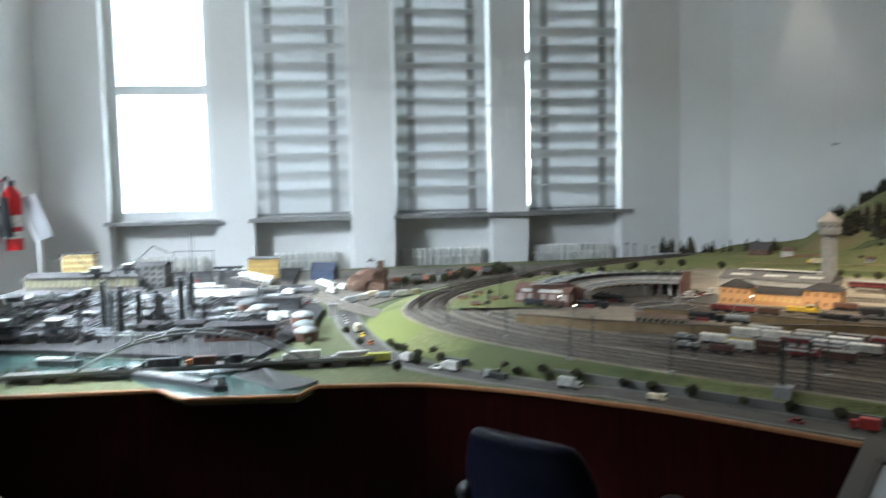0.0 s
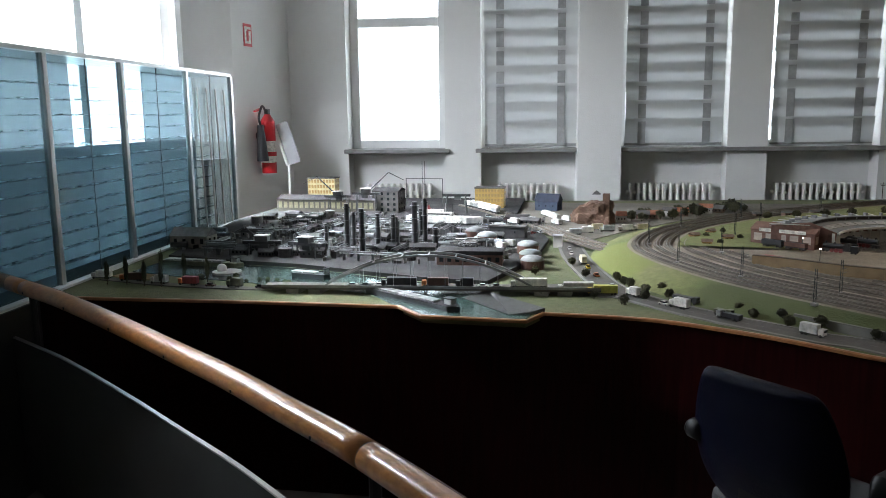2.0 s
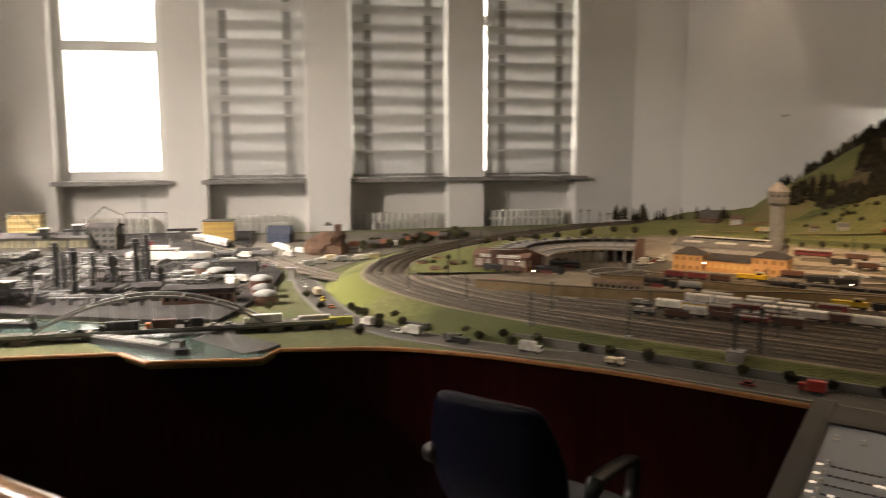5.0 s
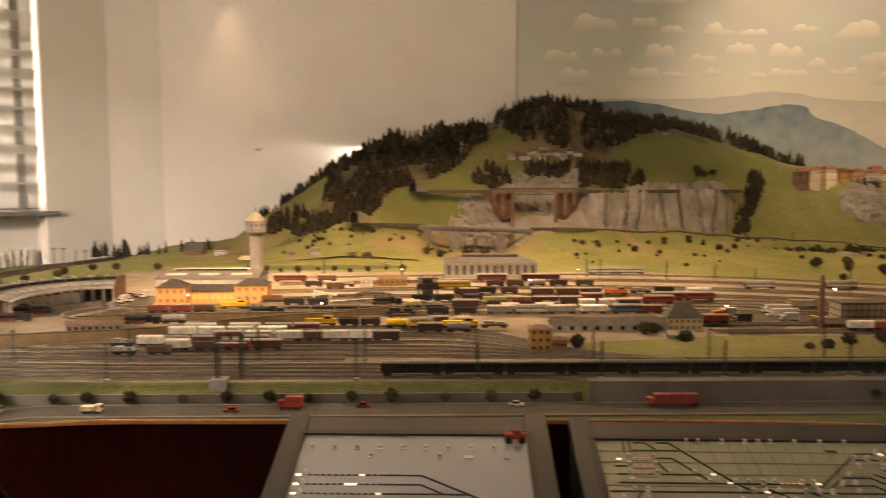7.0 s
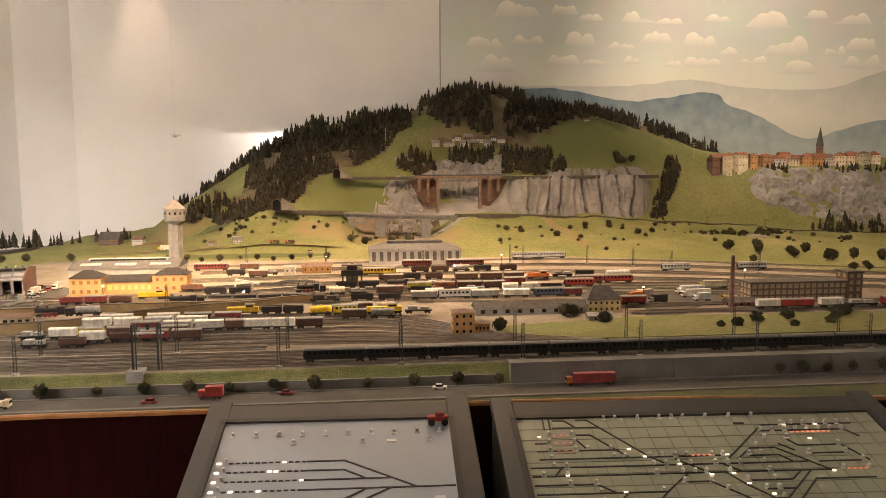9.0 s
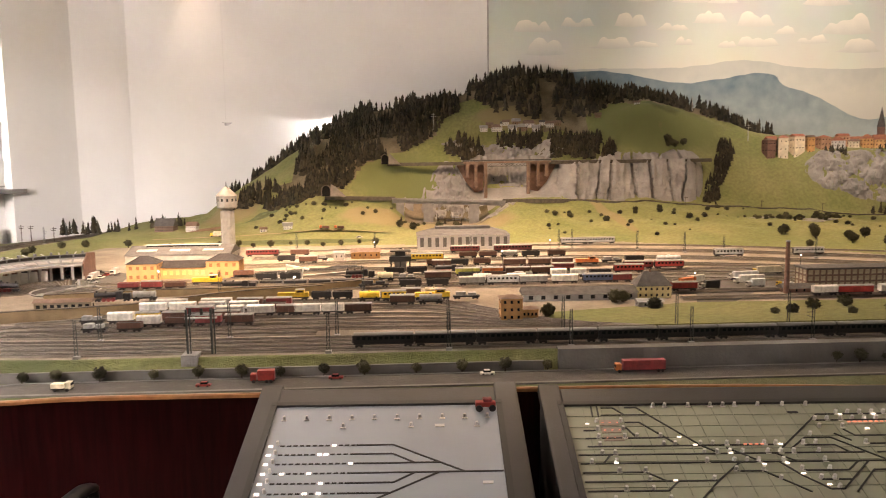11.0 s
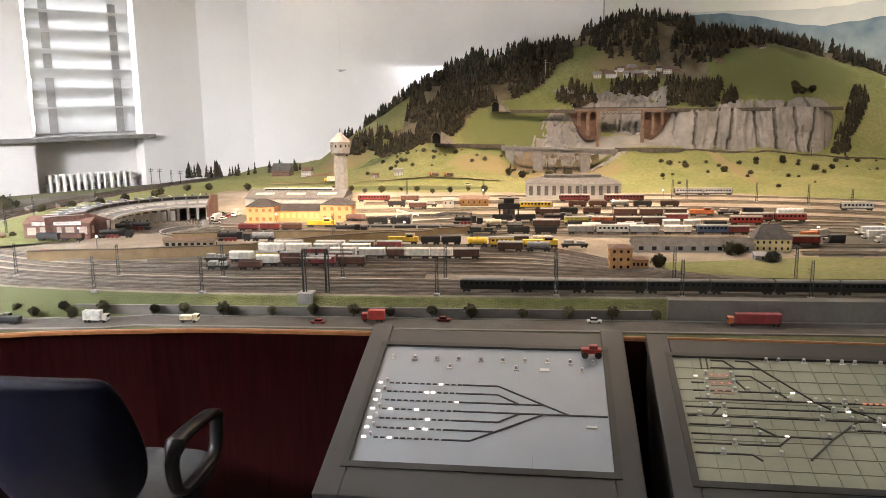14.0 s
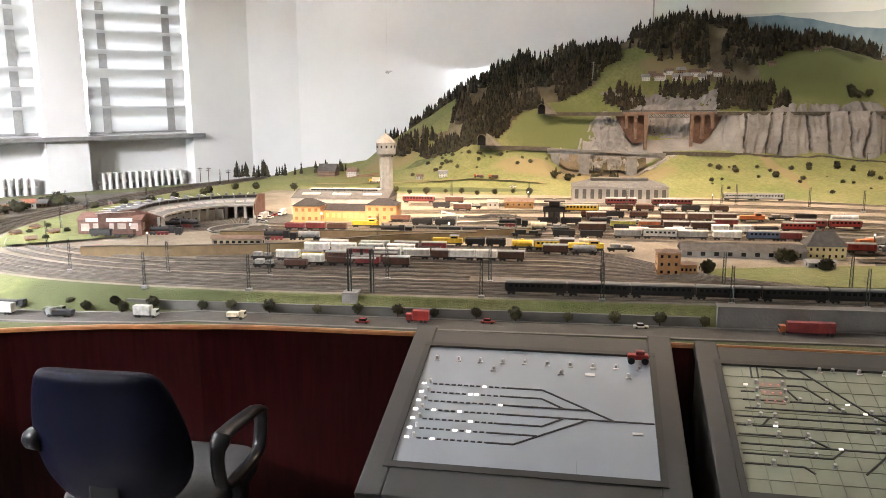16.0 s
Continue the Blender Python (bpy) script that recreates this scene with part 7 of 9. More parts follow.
def lorry(cab, load, l, kind="box"):
    c = empty("model_lorry", Matrix(), "%s model lorry with %s body" % (cab, load), "lorry", "model lorries")
    part("chassis", boxes([(0, 0, 0.008, l, 0.018, 0.004)]), UNDER, c)
    part("cab", boxes([(-l / 2 + 0.010, 0, 0.019, 0.02, 0.026, 0.024)], bevel=0.0025), PAINT[cab], c)
    part("windscreen", boxes([(-l / 2 - 0.0002, 0, 0.024, 0.001, 0.022, 0.009)]), WINDOWD, c)
    part("cargo_body", boxes([(0.012, 0, 0.026 if kind == "box" else 0.018, l - 0.026, 0.028, 0.034 if kind == "box" else 0.016)], bevel=0.0015), PAINT[load], c)
    xs = (-l / 2 + 0.012, l / 2 - 0.026, l / 2 - 0.012) if l > 0.07 else (-l / 2 + 0.012, l / 2 - 0.014)
    for x in xs:
        for y in (-0.0115, 0.0115):
            part("wheel", cyl(bmesh.new(), (x, y - 0.003, 0.0058), (x, y + 0.003, 0.0058), 0.0058, n=10), UNDER, c)
    return c


def park(key, m):
    if key in CARS:
        return copy_thing(CARS[key], m)
    c = car(key) if isinstance(key, str) else lorry(*key)
    c.matrix_basis = m
    CARS[key] = c
    return c


RZ = EDGE_Z + 0.0045
for key, u, v, turn in (("red", -0.66, 2.64, 180), ("red", -0.225, 2.69, 0), ("white", 0.295, 2.695, 0), (("red", "red", 0.082), -0.47, 2.675, 0), (("orange", "darkred", 0.175), 0.825, 2.685, 0), (("cream", "cream", 0.067, "flat"), -1.12, 2.635, 180), (("white", "white", 0.09), -1.455, 2.62, 180), (("olive", "olive", 0.076, "flat"), -1.815, 2.62, 180), (("black", "black", 0.12, "flat"), -2.05, 2.70, 180)):
    park(key, at(u, v, RZ, turn))
for key, x, y, turn in (("white", -0.04, 3.32, 140), (("white", "white", 0.09), 0.02, 3.28, 140), (("grey", "black", 0.1, "flat"), 0.2, 3.13, 145), ("yellow", -0.42, 4.06, 105), (("cream", "cream", 0.1), -0.46, 4.2, 105), ("white", -0.55, 4.45, 100), ("grey", -0.58, 4.62, 100), ("orange", -0.36, 3.86, 110), (("white", "white", 0.07), -0.17, 3.46, 135), ("grey", -0.27, 3.62, 120)):
    park(key, flat_at(x, y, RZ, turn - 180))
park(("red", "red", 0.117), at(-2.125, 3.44, YARD_Z, 0))
for k, (key, u, v, tn) in enumerate(((("yellow", "cream", 0.16), 2.0, 4.28, 0), (("white", "white", 0.16), 1.78, 4.0, 5), (("white", "silver", 0.16), 1.80, 4.12, 5), (("white", "silver", 0.09), 1.76, 3.88, 0), (("grey", "black", 0.1), 1.52, 3.86, 8), (("white", "white", 0.12), 1.50, 4.02, 20), (("white", "orange", 0.12), 1.43, 3.95, 25), (("yellow", "grey", 0.08, "flat"), 1.9, 3.86, 0), ("white", 0.86, 5.62, 0), ("white", -0.02, 5.62, 0), (("white", "white", 0.07), -1.68, 4.72, 80), ("white", -1.72, 4.6, 60), ("white", -0.35, 6.3, 10), (("orange", "brown", 0.08, "flat"), -0.52, 6.5, 0), (("orange", "brown", 0.08, "flat"), -0.64, 6.5, 0), (("yellow", "cream", 0.1), -1.5, 6.48, 0))):
    park(key, at(u, v, max(YARD_Z + 0.004, ground_z(u, v) + 0.01), tn))

# ---------------------------------------------------------------- harbour
WATER = bpy.data.materials.new("harbour_water")
WATER.use_nodes = True
nt = WATER.node_tree
b = nt.nodes["Principled BSDF"]
b.inputs["Base Color"].default_value = (0.05, 0.085, 0.075, 1)
b.inputs["Roughness"].default_value = 0.12
wv = nt.nodes.new("ShaderNodeTexNoise")
wv.inputs["Scale"].default_value = 70
bp = nt.nodes.new("ShaderNodeBump")
bp.inputs["Strength"].default_value = 0.35
bp.inputs["Distance"].default_value = 0.004
nt.links.new(wv.outputs["Fac"], bp.inputs["Height"])
nt.links.new(bp.outputs["Normal"], b.inputs["Normal"])
WZ = EDGE_Z + 0.003
basin = [(-2.72, 3.5), (-2.35, 3.42), (-1.9, 3.36), (-1.6, 3.34), (-1.30, 3.26), (-1.16, 3.11), (-1.075, 3.065), (-0.962, 2.948), (-0.556, 2.962), (-0.545, 3.08), (-0.80, 3.3), (-0.86, 3.5), (-1.2, 3.56), (-1.46, 3.64), (-1.9, 3.76), (-2.38, 3.80), (-2.74, 3.86)]
structure("water", prism(bmesh.new(), basin, EDGE_Z - 0.01, WZ), WATER, "dull green harbour water with small ripples")
QUAY = mat("quay_concrete", (0.055, 0.052, 0.05), 0.9, 0.2, 6, 0.3, 120, second=(0.022, 0.021, 0.021), fine=0.25)
quay = [(-2.76, 3.88), (-2.38, 3.82), (-1.9, 3.78), (-1.46, 3.66), (-1.15, 3.58), (-0.84, 3.56), (-0.72, 4.2), (-0.74, 4.9), (-0.95, 5.5), (-1.15, 6.0), (-1.3, 7.3), (-3.3, 7.0), (-3.2, 5.4), (-2.98, 4.6)]
structure("quay", prism(bmesh.new(), quay, EDGE_Z - 0.005, EDGE_Z + 0.022), QUAY, "grey concrete quay and industrial ground")
QZ = EDGE_Z + 0.022
structure("river_bed", prism(bmesh.new(), [(-0.885, 3.272), (-0.63, 3.02), (-0.55, 3.05), (-0.50, 3.10), (-0.76, 3.33), (-0.80, 3.40)], EDGE_Z, [EDGE_Z + 0.006, EDGE_Z + 0.006, EDGE_Z + 0.012, EDGE_Z + 0.02, EDGE_Z + 0.02, EDGE_Z + 0.012]), mat("bank_stone", (0.062, 0.060, 0.056), 0.6, 0.3, 14, 0.5, 140, second=(0.04, 0.038, 0.034), fine=0.3), "brown-grey sloping stone bank")
# country road in the foreground of the lake
structure("lake_road", sweep(bmesh.new(), [Vector((x, y, EDGE_Z)) for x, y in smooth_line([(-2.74, 3.30), (-2.3, 3.24), (-1.8, 3.26), (-1.5, 3.36)], 0.1)], [(-0.03, 0.001), (0.03, 0.001), (0.03, 0.005), (-0.03, 0.005)]), ROAD, "narrow grey road along the lake")
structure("farm_plot", prism(bmesh.new(), [(-2.74, 3.36), (-2.45, 3.32), (-2.5, 3.44), (-2.74, 3.48)], EDGE_Z, EDGE_Z + 0.004), SAND, "pale sandy field by the lake")
for k, (x, y) in enumerate(((-2.635, 3.195), (-2.538, 3.211), (-2.431, 3.20), (-2.342, 3.205), (-2.305, 3.343), (-2.182, 3.346), (-2.56, 3.52))):
    t = empty("poplar", flat_at(x, y), "slim dark green columnar poplar", "tree", "poplars")
    h = 0.118 + 0.012 * ((k * 2) % 3)
    c = new("crown", CROWN[k % 3])
    c.parent = t
    c.matrix_basis = Matrix.LocRotScale((0, 0, h * 0.55), None, (0.0115, 0.0115, h * 0.54))
    part("trunk", cyl(bmesh.new(), (0, 0, 0), (0, 0, h * 0.5), 0.003, 0.002, 5), TRUNK, t)
for key, x, y, tn in ((("white", "white", 0.1), -2.74, 3.29, 10), (("orange", "brown", 0.12), -2.55, 3.27, 8), (("white", "silver", 0.09), -2.38, 3.245, 0), (("orange", "darkred", 0.1), -2.22, 3.245, 0), (("olive", "olive", 0.08), -1.98, 3.255, -5), ("green", -1.85, 3.26, 0), ("white", -1.72, 3.28, 0), ("brown", -2.1, 3.24, 0)):
    park(key, flat_at(x, y, EDGE_Z + 0.006, tn))
pv = empty("lakeside_pavilion", flat_at(-2.2, 3.56, WZ), "white domed pavilion on a round jetty", "pavilion")
part("platform", cyl(bmesh.new(), (0, 0, 0), (0, 0, 0.01), 0.075, 0.075, 20), WHITEW, pv)
bm = bmesh.new()
bmesh.ops.create_uvsphere(bm, u_segments=16, v_segments=8, radius=0.026, matrix=Matrix.Translation((-0.03, 0, 0.022)))
part("dome", bm, WHITEW, pv, smooth=True)
rng = random.Random(31)
for k in range(16):
    bush((rng.uniform(-2.5, -1.75), rng.uniform(3.36, 3.46), EDGE_Z), 0.010 + 0.006 * rng.random(), k, "lakeside_bush", "low dark green bush by the lake", "lakeside bushes", 0.2)

# arch bridge
ab = empty("arch_bridge", Matrix(), "pale grey road bridge with twin tied arches", "bridge")
BP, BQ = Vector((-1.56, 3.27, 0)), Vector((-0.56, 3.44, 0))
bd = (BQ - BP).normalized()
bn = Vector((-bd.y, bd.x, 0))
BSTEEL = mat("bridge_grey", (0.22, 0.22, 0.215), 0.5, 0.15, 40)
for side in (-0.045, 0.045):
    ln = [BP + (BQ - BP) * t + bn * side + Vector((0, 0, EDGE_Z + 0.012 + 0.165 * 4 * t * (1 - t))) for t in np.linspace(0, 1, 33)]
    part("arch", sweep(bmesh.new(), ln, [(-0.005, -0.005), (0.005, -0.005), (0.005, 0.005), (-0.005, 0.005)]), BSTEEL, ab)
    for t in np.linspace(0.12, 0.88, 11):
        p = BP + (BQ - BP) * t + bn * side
        part("hanger", cyl(bmesh.new(), (p.x, p.y, EDGE_Z + 0.03), (p.x, p.y, EDGE_Z + 0.012 + 0.66 * t * (1 - t)), 0.0010, n=4), BSTEEL, ab)
for t in (0.25, 0.38, 0.5, 0.62, 0.75):
    p = BP + (BQ - BP) * t + Vector((0, 0, EDGE_Z + 0.012 + 0.66 * t * (1 - t)))
    part("cross_beam", boxes([(0, 0, 0, 0.006, 0.09, 0.005)], m=Matrix.Translation(p) @ pose(0, 0, 0, 0, 0, math.degrees(math.atan2(bd.y, bd.x)))), BSTEEL, ab)
c = (BP + BQ) / 2
part("deck", boxes([(0, 0, 0, (BQ - BP).length + 0.5, 0.11, 0.010)], m=Matrix.Translation((c.x, c.y, EDGE_Z + 0.026)) @ pose(0, 0, 0, 0, 0, math.degrees(math.atan2(bd.y, bd.x)))), ROAD, ab)
part("parapet", boxes([(0, -0.056, 0.010, (BQ - BP).length + 0.5, 0.003, 0.012)], m=Matrix.Translation((c.x, c.y, EDGE_Z + 0.026)) @ pose(0, 0, 0, 0, 0, math.degrees(math.atan2(bd.y, bd.x)))), BSTEEL, ab)
for t in (-0.1, 0.0, 1.0, 1.1):
    p = BP + (BQ - BP) * t
    part("abutment", boxes([(p.x, p.y, EDGE_Z + 0.011, 0.06, 0.1, 0.022)]), GREYW, ab)
tn = math.degrees(math.atan2(bd.y, bd.x))
for key, t in ((("black", "black", 0.16), 0.37), (("orange", "brown", 0.12), 0.53), (("black", "black", 0.08), 0.66), ("white", 0.74), ("grey", 0.8), (("white", "white", 0.16), 0.94), ("grey", 0.16), ("black", 0.22), ("white", 0.28)):
    p = BP + (BQ - BP) * t - bn * 0.02
    park(key, Matrix.Translation((p.x, p.y, EDGE_Z + 0.0315)) @ pose(0, 0, 0, 0, 0, tn))
park(("white", "white", 0.16), flat_at(-0.42, 3.50, RZ, 14))
park(("yellow", "lime", 0.13), flat_at(-0.30, 3.46, RZ, 8))

# boats
def barge(m, l, label, hull, hatches=7):
    s = empty("barge", m, label, "barge", "boats")
    bm = prism(bmesh.new(), [(-l / 2, -0.032), (l * 0.42, -0.032), (l / 2, 0), (l * 0.42, 0.032), (-l / 2, 0.032)], 0, 0.022)
    part("hull", bm, hull, s)
    for k in range(hatches):
        part("hatch", boxes([(-l * 0.40 + k * l * 0.72 / hatches, 0, 0.026, l * 0.72 / hatches - 0.006, 0.048, 0.008)], bevel=0.002), PAINT["grey"], s)
    part("wheelhouse", boxes([(l * 0.40, 0, 0.036, l * 0.07, 0.034, 0.022)], bevel=0.002), PAINT["grey"], s)
    part("wheelhouse_roof", boxes([(l * 0.40, 0, 0.0495, l * 0.085, 0.04, 0.004)]), PAINT["black"], s)
    part("funnel", cyl(bmesh.new(), (l * 0.34, 0, 0.022), (l * 0.34, 0, 0.055), 0.004), PAINT["black"], s)
    return s


barge(flat_at(-1.075, 3.165, WZ, -30.5), 0.57, "long dark river barge with grey hatch covers", PAINT["black"])
barge(flat_at(-2.45, 3.74, WZ, -2), 0.5, "moored grey harbour barge", PAINT["olive"], 6)
barge(flat_at(-1.72, 3.55, WZ, -8), 0.2, "small grey harbour tug", PAINT["black"], 2)
yt = empty("white_ship", flat_at(-1.58, 5.45, QZ, -2) @ Matrix.Scale(1.25, 4), "white passenger ship with dark waterline", "ship", "boats")
part("hull", prism(bmesh.new(), [(-0.21, -0.035), (0.15, -0.035), (0.24, 0), (0.15, 0.035), (-0.21, 0.035)], 0, 0.045), PAINT["white"], yt)
part("waterline", prism(bmesh.new(), [(-0.212, -0.037), (0.152, -0.037), (0.242, 0), (0.152, 0.037), (-0.212, 0.037)], 0, 0.010), PAINT["black"], yt)
part("deckhouse", boxes([(-0.05, 0, 0.056, 0.22, 0.045, 0.022)], bevel=0.004), PAINT["white"], yt)
part("upper_deck", boxes([(-0.06, 0, 0.075, 0.13, 0.036, 0.014)], bevel=0.003), PAINT["white"], yt)
part("window_band", boxes([(-0.05, 0, 0.058, 0.20, 0.0465, 0.007)]), PAINT["black"], yt)
part("ship_funnel", cyl(bmesh.new(), (-0.08, 0, 0.08), (-0.085, 0, 0.105), 0.010, 0.009, 10), PAINT["darkred"], yt)
part("mast", cyl(bmesh.new(), (0.06, 0, 0.045), (0.06, 0, 0.13), 0.0018, 0.001, 5), PAINT["black"], yt)
part("mast", cyl(bmesh.new(), (0.02, 0, 0.065), (0.02, 0, 0.12), 0.002, n=5), GREYW, yt)

# refinery
def column(x, y, h, r, k):
    t = empty("refinery_column", flat_at(x, y, QZ), "tall dark grey refinery column with platforms", "refinery column", "refinery columns")
    part("vessel", cyl(bmesh.new(), (0, 0, 0), (0, 0, h), r, r * 0.92, 10), STEELD, t)
    for z in (0.35, 0.65, 0.92):
        part("platform", cyl(bmesh.new(), (0, 0, h * z), (0, 0, h * z + 0.003), r * 1.6, r * 1.6, 10), STEELD, t)
    part("pipe", cyl(bmesh.new(), (r * 1.3, 0, 0), (r * 1.3, 0, h * 0.9), 0.0022, n=5), ZINC, t)


SHEDW = mat("grimy_shed_wall", (0.085, 0.08, 0.075), 0.8, 0.3, 25, 0.2, 200, per_object=0.5, fine=0.15)
ZINC = mat("dull_zinc", (0.24, 0.245, 0.24), 0.6, 0.3, 30, per_object=0.5, fine=0.15)
STEELD = mat("plant_steel", (0.085, 0.085, 0.085), 0.4, 0.25, 30, metal=0.3, per_object=0.5)
rng = random.Random(77)
for k, (x, y, h, r) in enumerate(((-1.80, 4.2, 0.20, 0.013), (-1.74, 4.15, 0.17, 0.011), (-1.67, 4.1, 0.19, 0.015), (-1.62, 4.22, 0.16, 0.012), (-1.52, 4.2, 0.16, 0.011), (-1.44, 4.35, 0.20, 0.016), (-1.40, 4.42, 0.21, 0.012), (-1.57, 4.4, 0.13, 0.014), (-1.86, 4.4, 0.14, 0.012), (-1.3, 4.3, 0.1, 0.014), (-1.95, 4.25, 0.11, 0.01), (-1.48, 4.6, 0.15, 0.011))):
    column(x, y, h * 1.38, r * 1.1, k)
for k in range(72):
    x, y = rng.uniform(-2.75, -1.1), rng.uniform(3.9, 5.5)
    t = empty("pipe_rack", flat_at(x, y, QZ, rng.choice((0, 90)) + rng.uniform(-8, 8)), "dark refinery pipe rack", "pipe rack", "refinery pipework")
    l = rng.uniform(0.1, 0.22)
    for j in range(4):
        part("pipe", cyl(bmesh.new(), (-l / 2, -0.012 + 0.008 * j, 0.04 + 0.008 * (j % 2)), (l / 2, -0.012 + 0.008 * j, 0.04 + 0.008 * (j % 2)), 0.0028, n=6), STEELD if j % 3 else ZINC, t)
    for sx in (-0.4, 0.0, 0.4):
        part("trestle", boxes([(l * sx, 0, 0.02, 0.004, 0.03, 0.04)]), STEELD, t)
for k in range(110):
    x, y = rng.uniform(-2.95, -0.95), rng.uniform(3.95, 5.9)
    if -2.1 < x < -1.25 and 5.1 < y:
        continue
    kind = k % 3
    if kind == 0:
        building("works_shed", "small grey industrial shed", flat_at(x, y, QZ, rng.uniform(-10, 10)), rng.uniform(0.07, 0.16), 0.07, rng.uniform(0.025, 0.05), SHEDW, GREYR if k % 5 == 1 else WSLATE, 0.018, "gable", 1, 4, (0.01, 0.012), group="industrial sheds")
    else:
        t = empty("storage_tank", flat_at(x, y, QZ), "round grey storage tank" if kind == 1 else "dark horizontal storage vessel on saddles", "storage tank", "storage tanks")
        if kind == 1:
            r = rng.uniform(0.022, 0.04)
            part("shell", cyl(bmesh.new(), (0, 0, 0), (0, 0, r * 1.3), r, r, 16), SHEDW, t)
            part("lid", cyl(bmesh.new(), (0, 0, r * 1.3), (0, 0, r * 1.5), r, r * 0.2, 16), SHEDW if k % 4 else ZINC, t)
        else:
            part("vessel", cyl(bmesh.new(), (-0.05, 0, 0.026), (0.05, 0, 0.026), 0.016, n=12), STEELD if k % 4 else ZINC, t)
            for sx in (-0.03, 0.03):
                part("saddle", boxes([(sx, 0, 0.007, 0.01, 0.024, 0.014)]), GREYW, t)
for x, y in ((-0.70, 4.02), (-0.74, 4.2), (-0.78, 4.36), (-1.2, 4.85), (-1.08, 4.66)):
    t = empty("gas_tank", flat_at(x, y, QZ if x < -0.75 else EDGE_Z), "round tank with silvery domed top", "storage tank", "domed tanks")
    part("shell", cyl(bmesh.new(), (0, 0, 0), (0, 0, 0.045), 0.062, 0.062, 20), PAINT["brown"], t)
    bm = bmesh.new()
    bmesh.ops.create_uvsphere(bm, u_segments=20, v_segments=10, radius=0.062, matrix=Matrix.LocRotScale((0, 0, 0.045), None, (1, 1, 0.42)))
    part("dome", bm, ZINC, t, smooth=True)
building("brick_gasworks", "long dark brick warehouse by the bridge", flat_at(-1.02, 3.98, QZ, 8), 0.34, 0.12, 0.055, BRICK, WSLATE, 0.02, "flat", 1, 8, (0.02, 0.025))

for m in (ZINC, SHEDW, QUAY, WSLATE, GREYR, SLATE, STEELD, PAINT["white"], PAINT["silver"]):
    m.node_tree.nodes["Principled BSDF"].inputs["Specular IOR Level"].default_value = 0.15

# crates, drums and scrap on the quay
rng = random.Random(83)
vs, fs = [], []
for k in range(650):
    x, y = rng.uniform(-2.9, -0.85), rng.uniform(3.72, 5.9)
    if y < 3.9 - 0.16 * (x + 0.85) + 0.04:
        continue
    if rng.random() < 0.5:
        y = y - (y - 3.9) % 0.22
    sx, sy, sz, a = rng.uniform(0.006, 0.045), rng.uniform(0.006, 0.02), rng.uniform(0.006, 0.03), rng.choice((0.0, 0.1, 1.57, 1.4))
    n = len(vs)
    for dz in (0, 1):
        for dx, dy in ((-1, -1), (1, -1), (1, 1), (-1, 1)):
            px, py = dx * sx / 2, dy * sy / 2
            vs.append((x + px * math.cos(a) - py * math.sin(a), y + px * math.sin(a) + py * math.cos(a), QZ + dz * sz))
    fs += [(n, n + 1, n + 5, n + 4), (n + 1, n + 2, n + 6, n + 5), (n + 2, n + 3, n + 7, n + 6), (n + 3, n, n + 4, n + 7), (n + 4, n + 5, n + 6, n + 7)]
me = bpy.data.meshes.new("quay_clutter")
me.from_pydata(vs, [], fs)
me.materials.append(mat("harbour_clutter", (0.13, 0.12, 0.11), 0.8, 0.3, 40, per_island=0.9))
tagged(new("quay_clutter", me), "small grey crates, drums and scrap strewn over the quay", "clutter", kind="stuff")

# rear of the harbour
building("dock_shed", "long grey dock warehouse with rows of windows", flat_at(-2.72, 6.08, QZ, 1), 0.85, 0.22, 0.10, mat("dock_wall", (0.085, 0.078, 0.062), 0.85, 0.25, 20), WSLATE, 0.03, "gable", 1, 18, (0.03, 0.05), pane=mat("dock_pane", (0.20, 0.18, 0.11), 0.4, 0.3, 60))
building("dock_tower", "grimy grey dock tower block", flat_at(-2.22, 6.12, QZ, 1), 0.22, 0.2, 0.17, mat("grimy_dock_wall", (0.085, 0.08, 0.072), 0.85, 0.3, 20), WSLATE, 0.025, "gable", 4, 4, (0.02, 0.022))
building("office_block", "glazed office block with amber windows", flat_at(-3.14, 6.9, QZ, 5), 0.26, 0.14, 0.2, YELLOWW, SLATE, 0.008, "flat", 4, 9, (0.02, 0.03), pane=mat("amber_office_pane", (0.35, 0.22, 0.07), 0.3, 0.3, 40))
building("office_block", "ochre office block with a grid of windows", flat_at(-1.47, 6.56, QZ, 5), 0.24, 0.16, 0.16, mat("ochre_panels", (0.42, 0.27, 0.08), 0.7, 0.15, 30), SLATE, 0.008, "flat", 4, 9, (0.018, 0.025), pane=mat("ochre_pane", (0.30, 0.20, 0.07), 0.4, 0.2, 30))
building("blue_warehouse", "dark blue gabled warehouse", flat_at(-0.98, 6.57, EDGE_Z, -10), 0.19, 0.14, 0.08, mat("dark_blue_boarding", (0.035, 0.05, 0.085), 0.7, 0.2, 30), mat("blue_roof", (0.03, 0.038, 0.06), 0.6, 0.2, 30), 0.06, "gable", 1, 3)
DARKROCK = mat("dark_brown_rock", (0.13, 0.075, 0.05), 0.95, 0.3, 12, 0.8, 60, fine=0.2)
rk = empty("castle_rock", flat_at(-0.53, 5.85, EDGE_Z), "brown rock with a small ruined castle", "rock")
bm = bmesh.new()
bmesh.ops.create_icosphere(bm, subdivisions=4, radius=1.0)
for v in bm.verts:
    d = 1 + 0.35 * noise.fractal(v.co * 1.6, 1, 2, 4)
    v.co = Vector((v.co.x * 0.16 * d, v.co.y * 0.12 * d, max(-0.02, v.co.z * 0.16 * d)))
part("crag", bm, DARKROCK, rk)
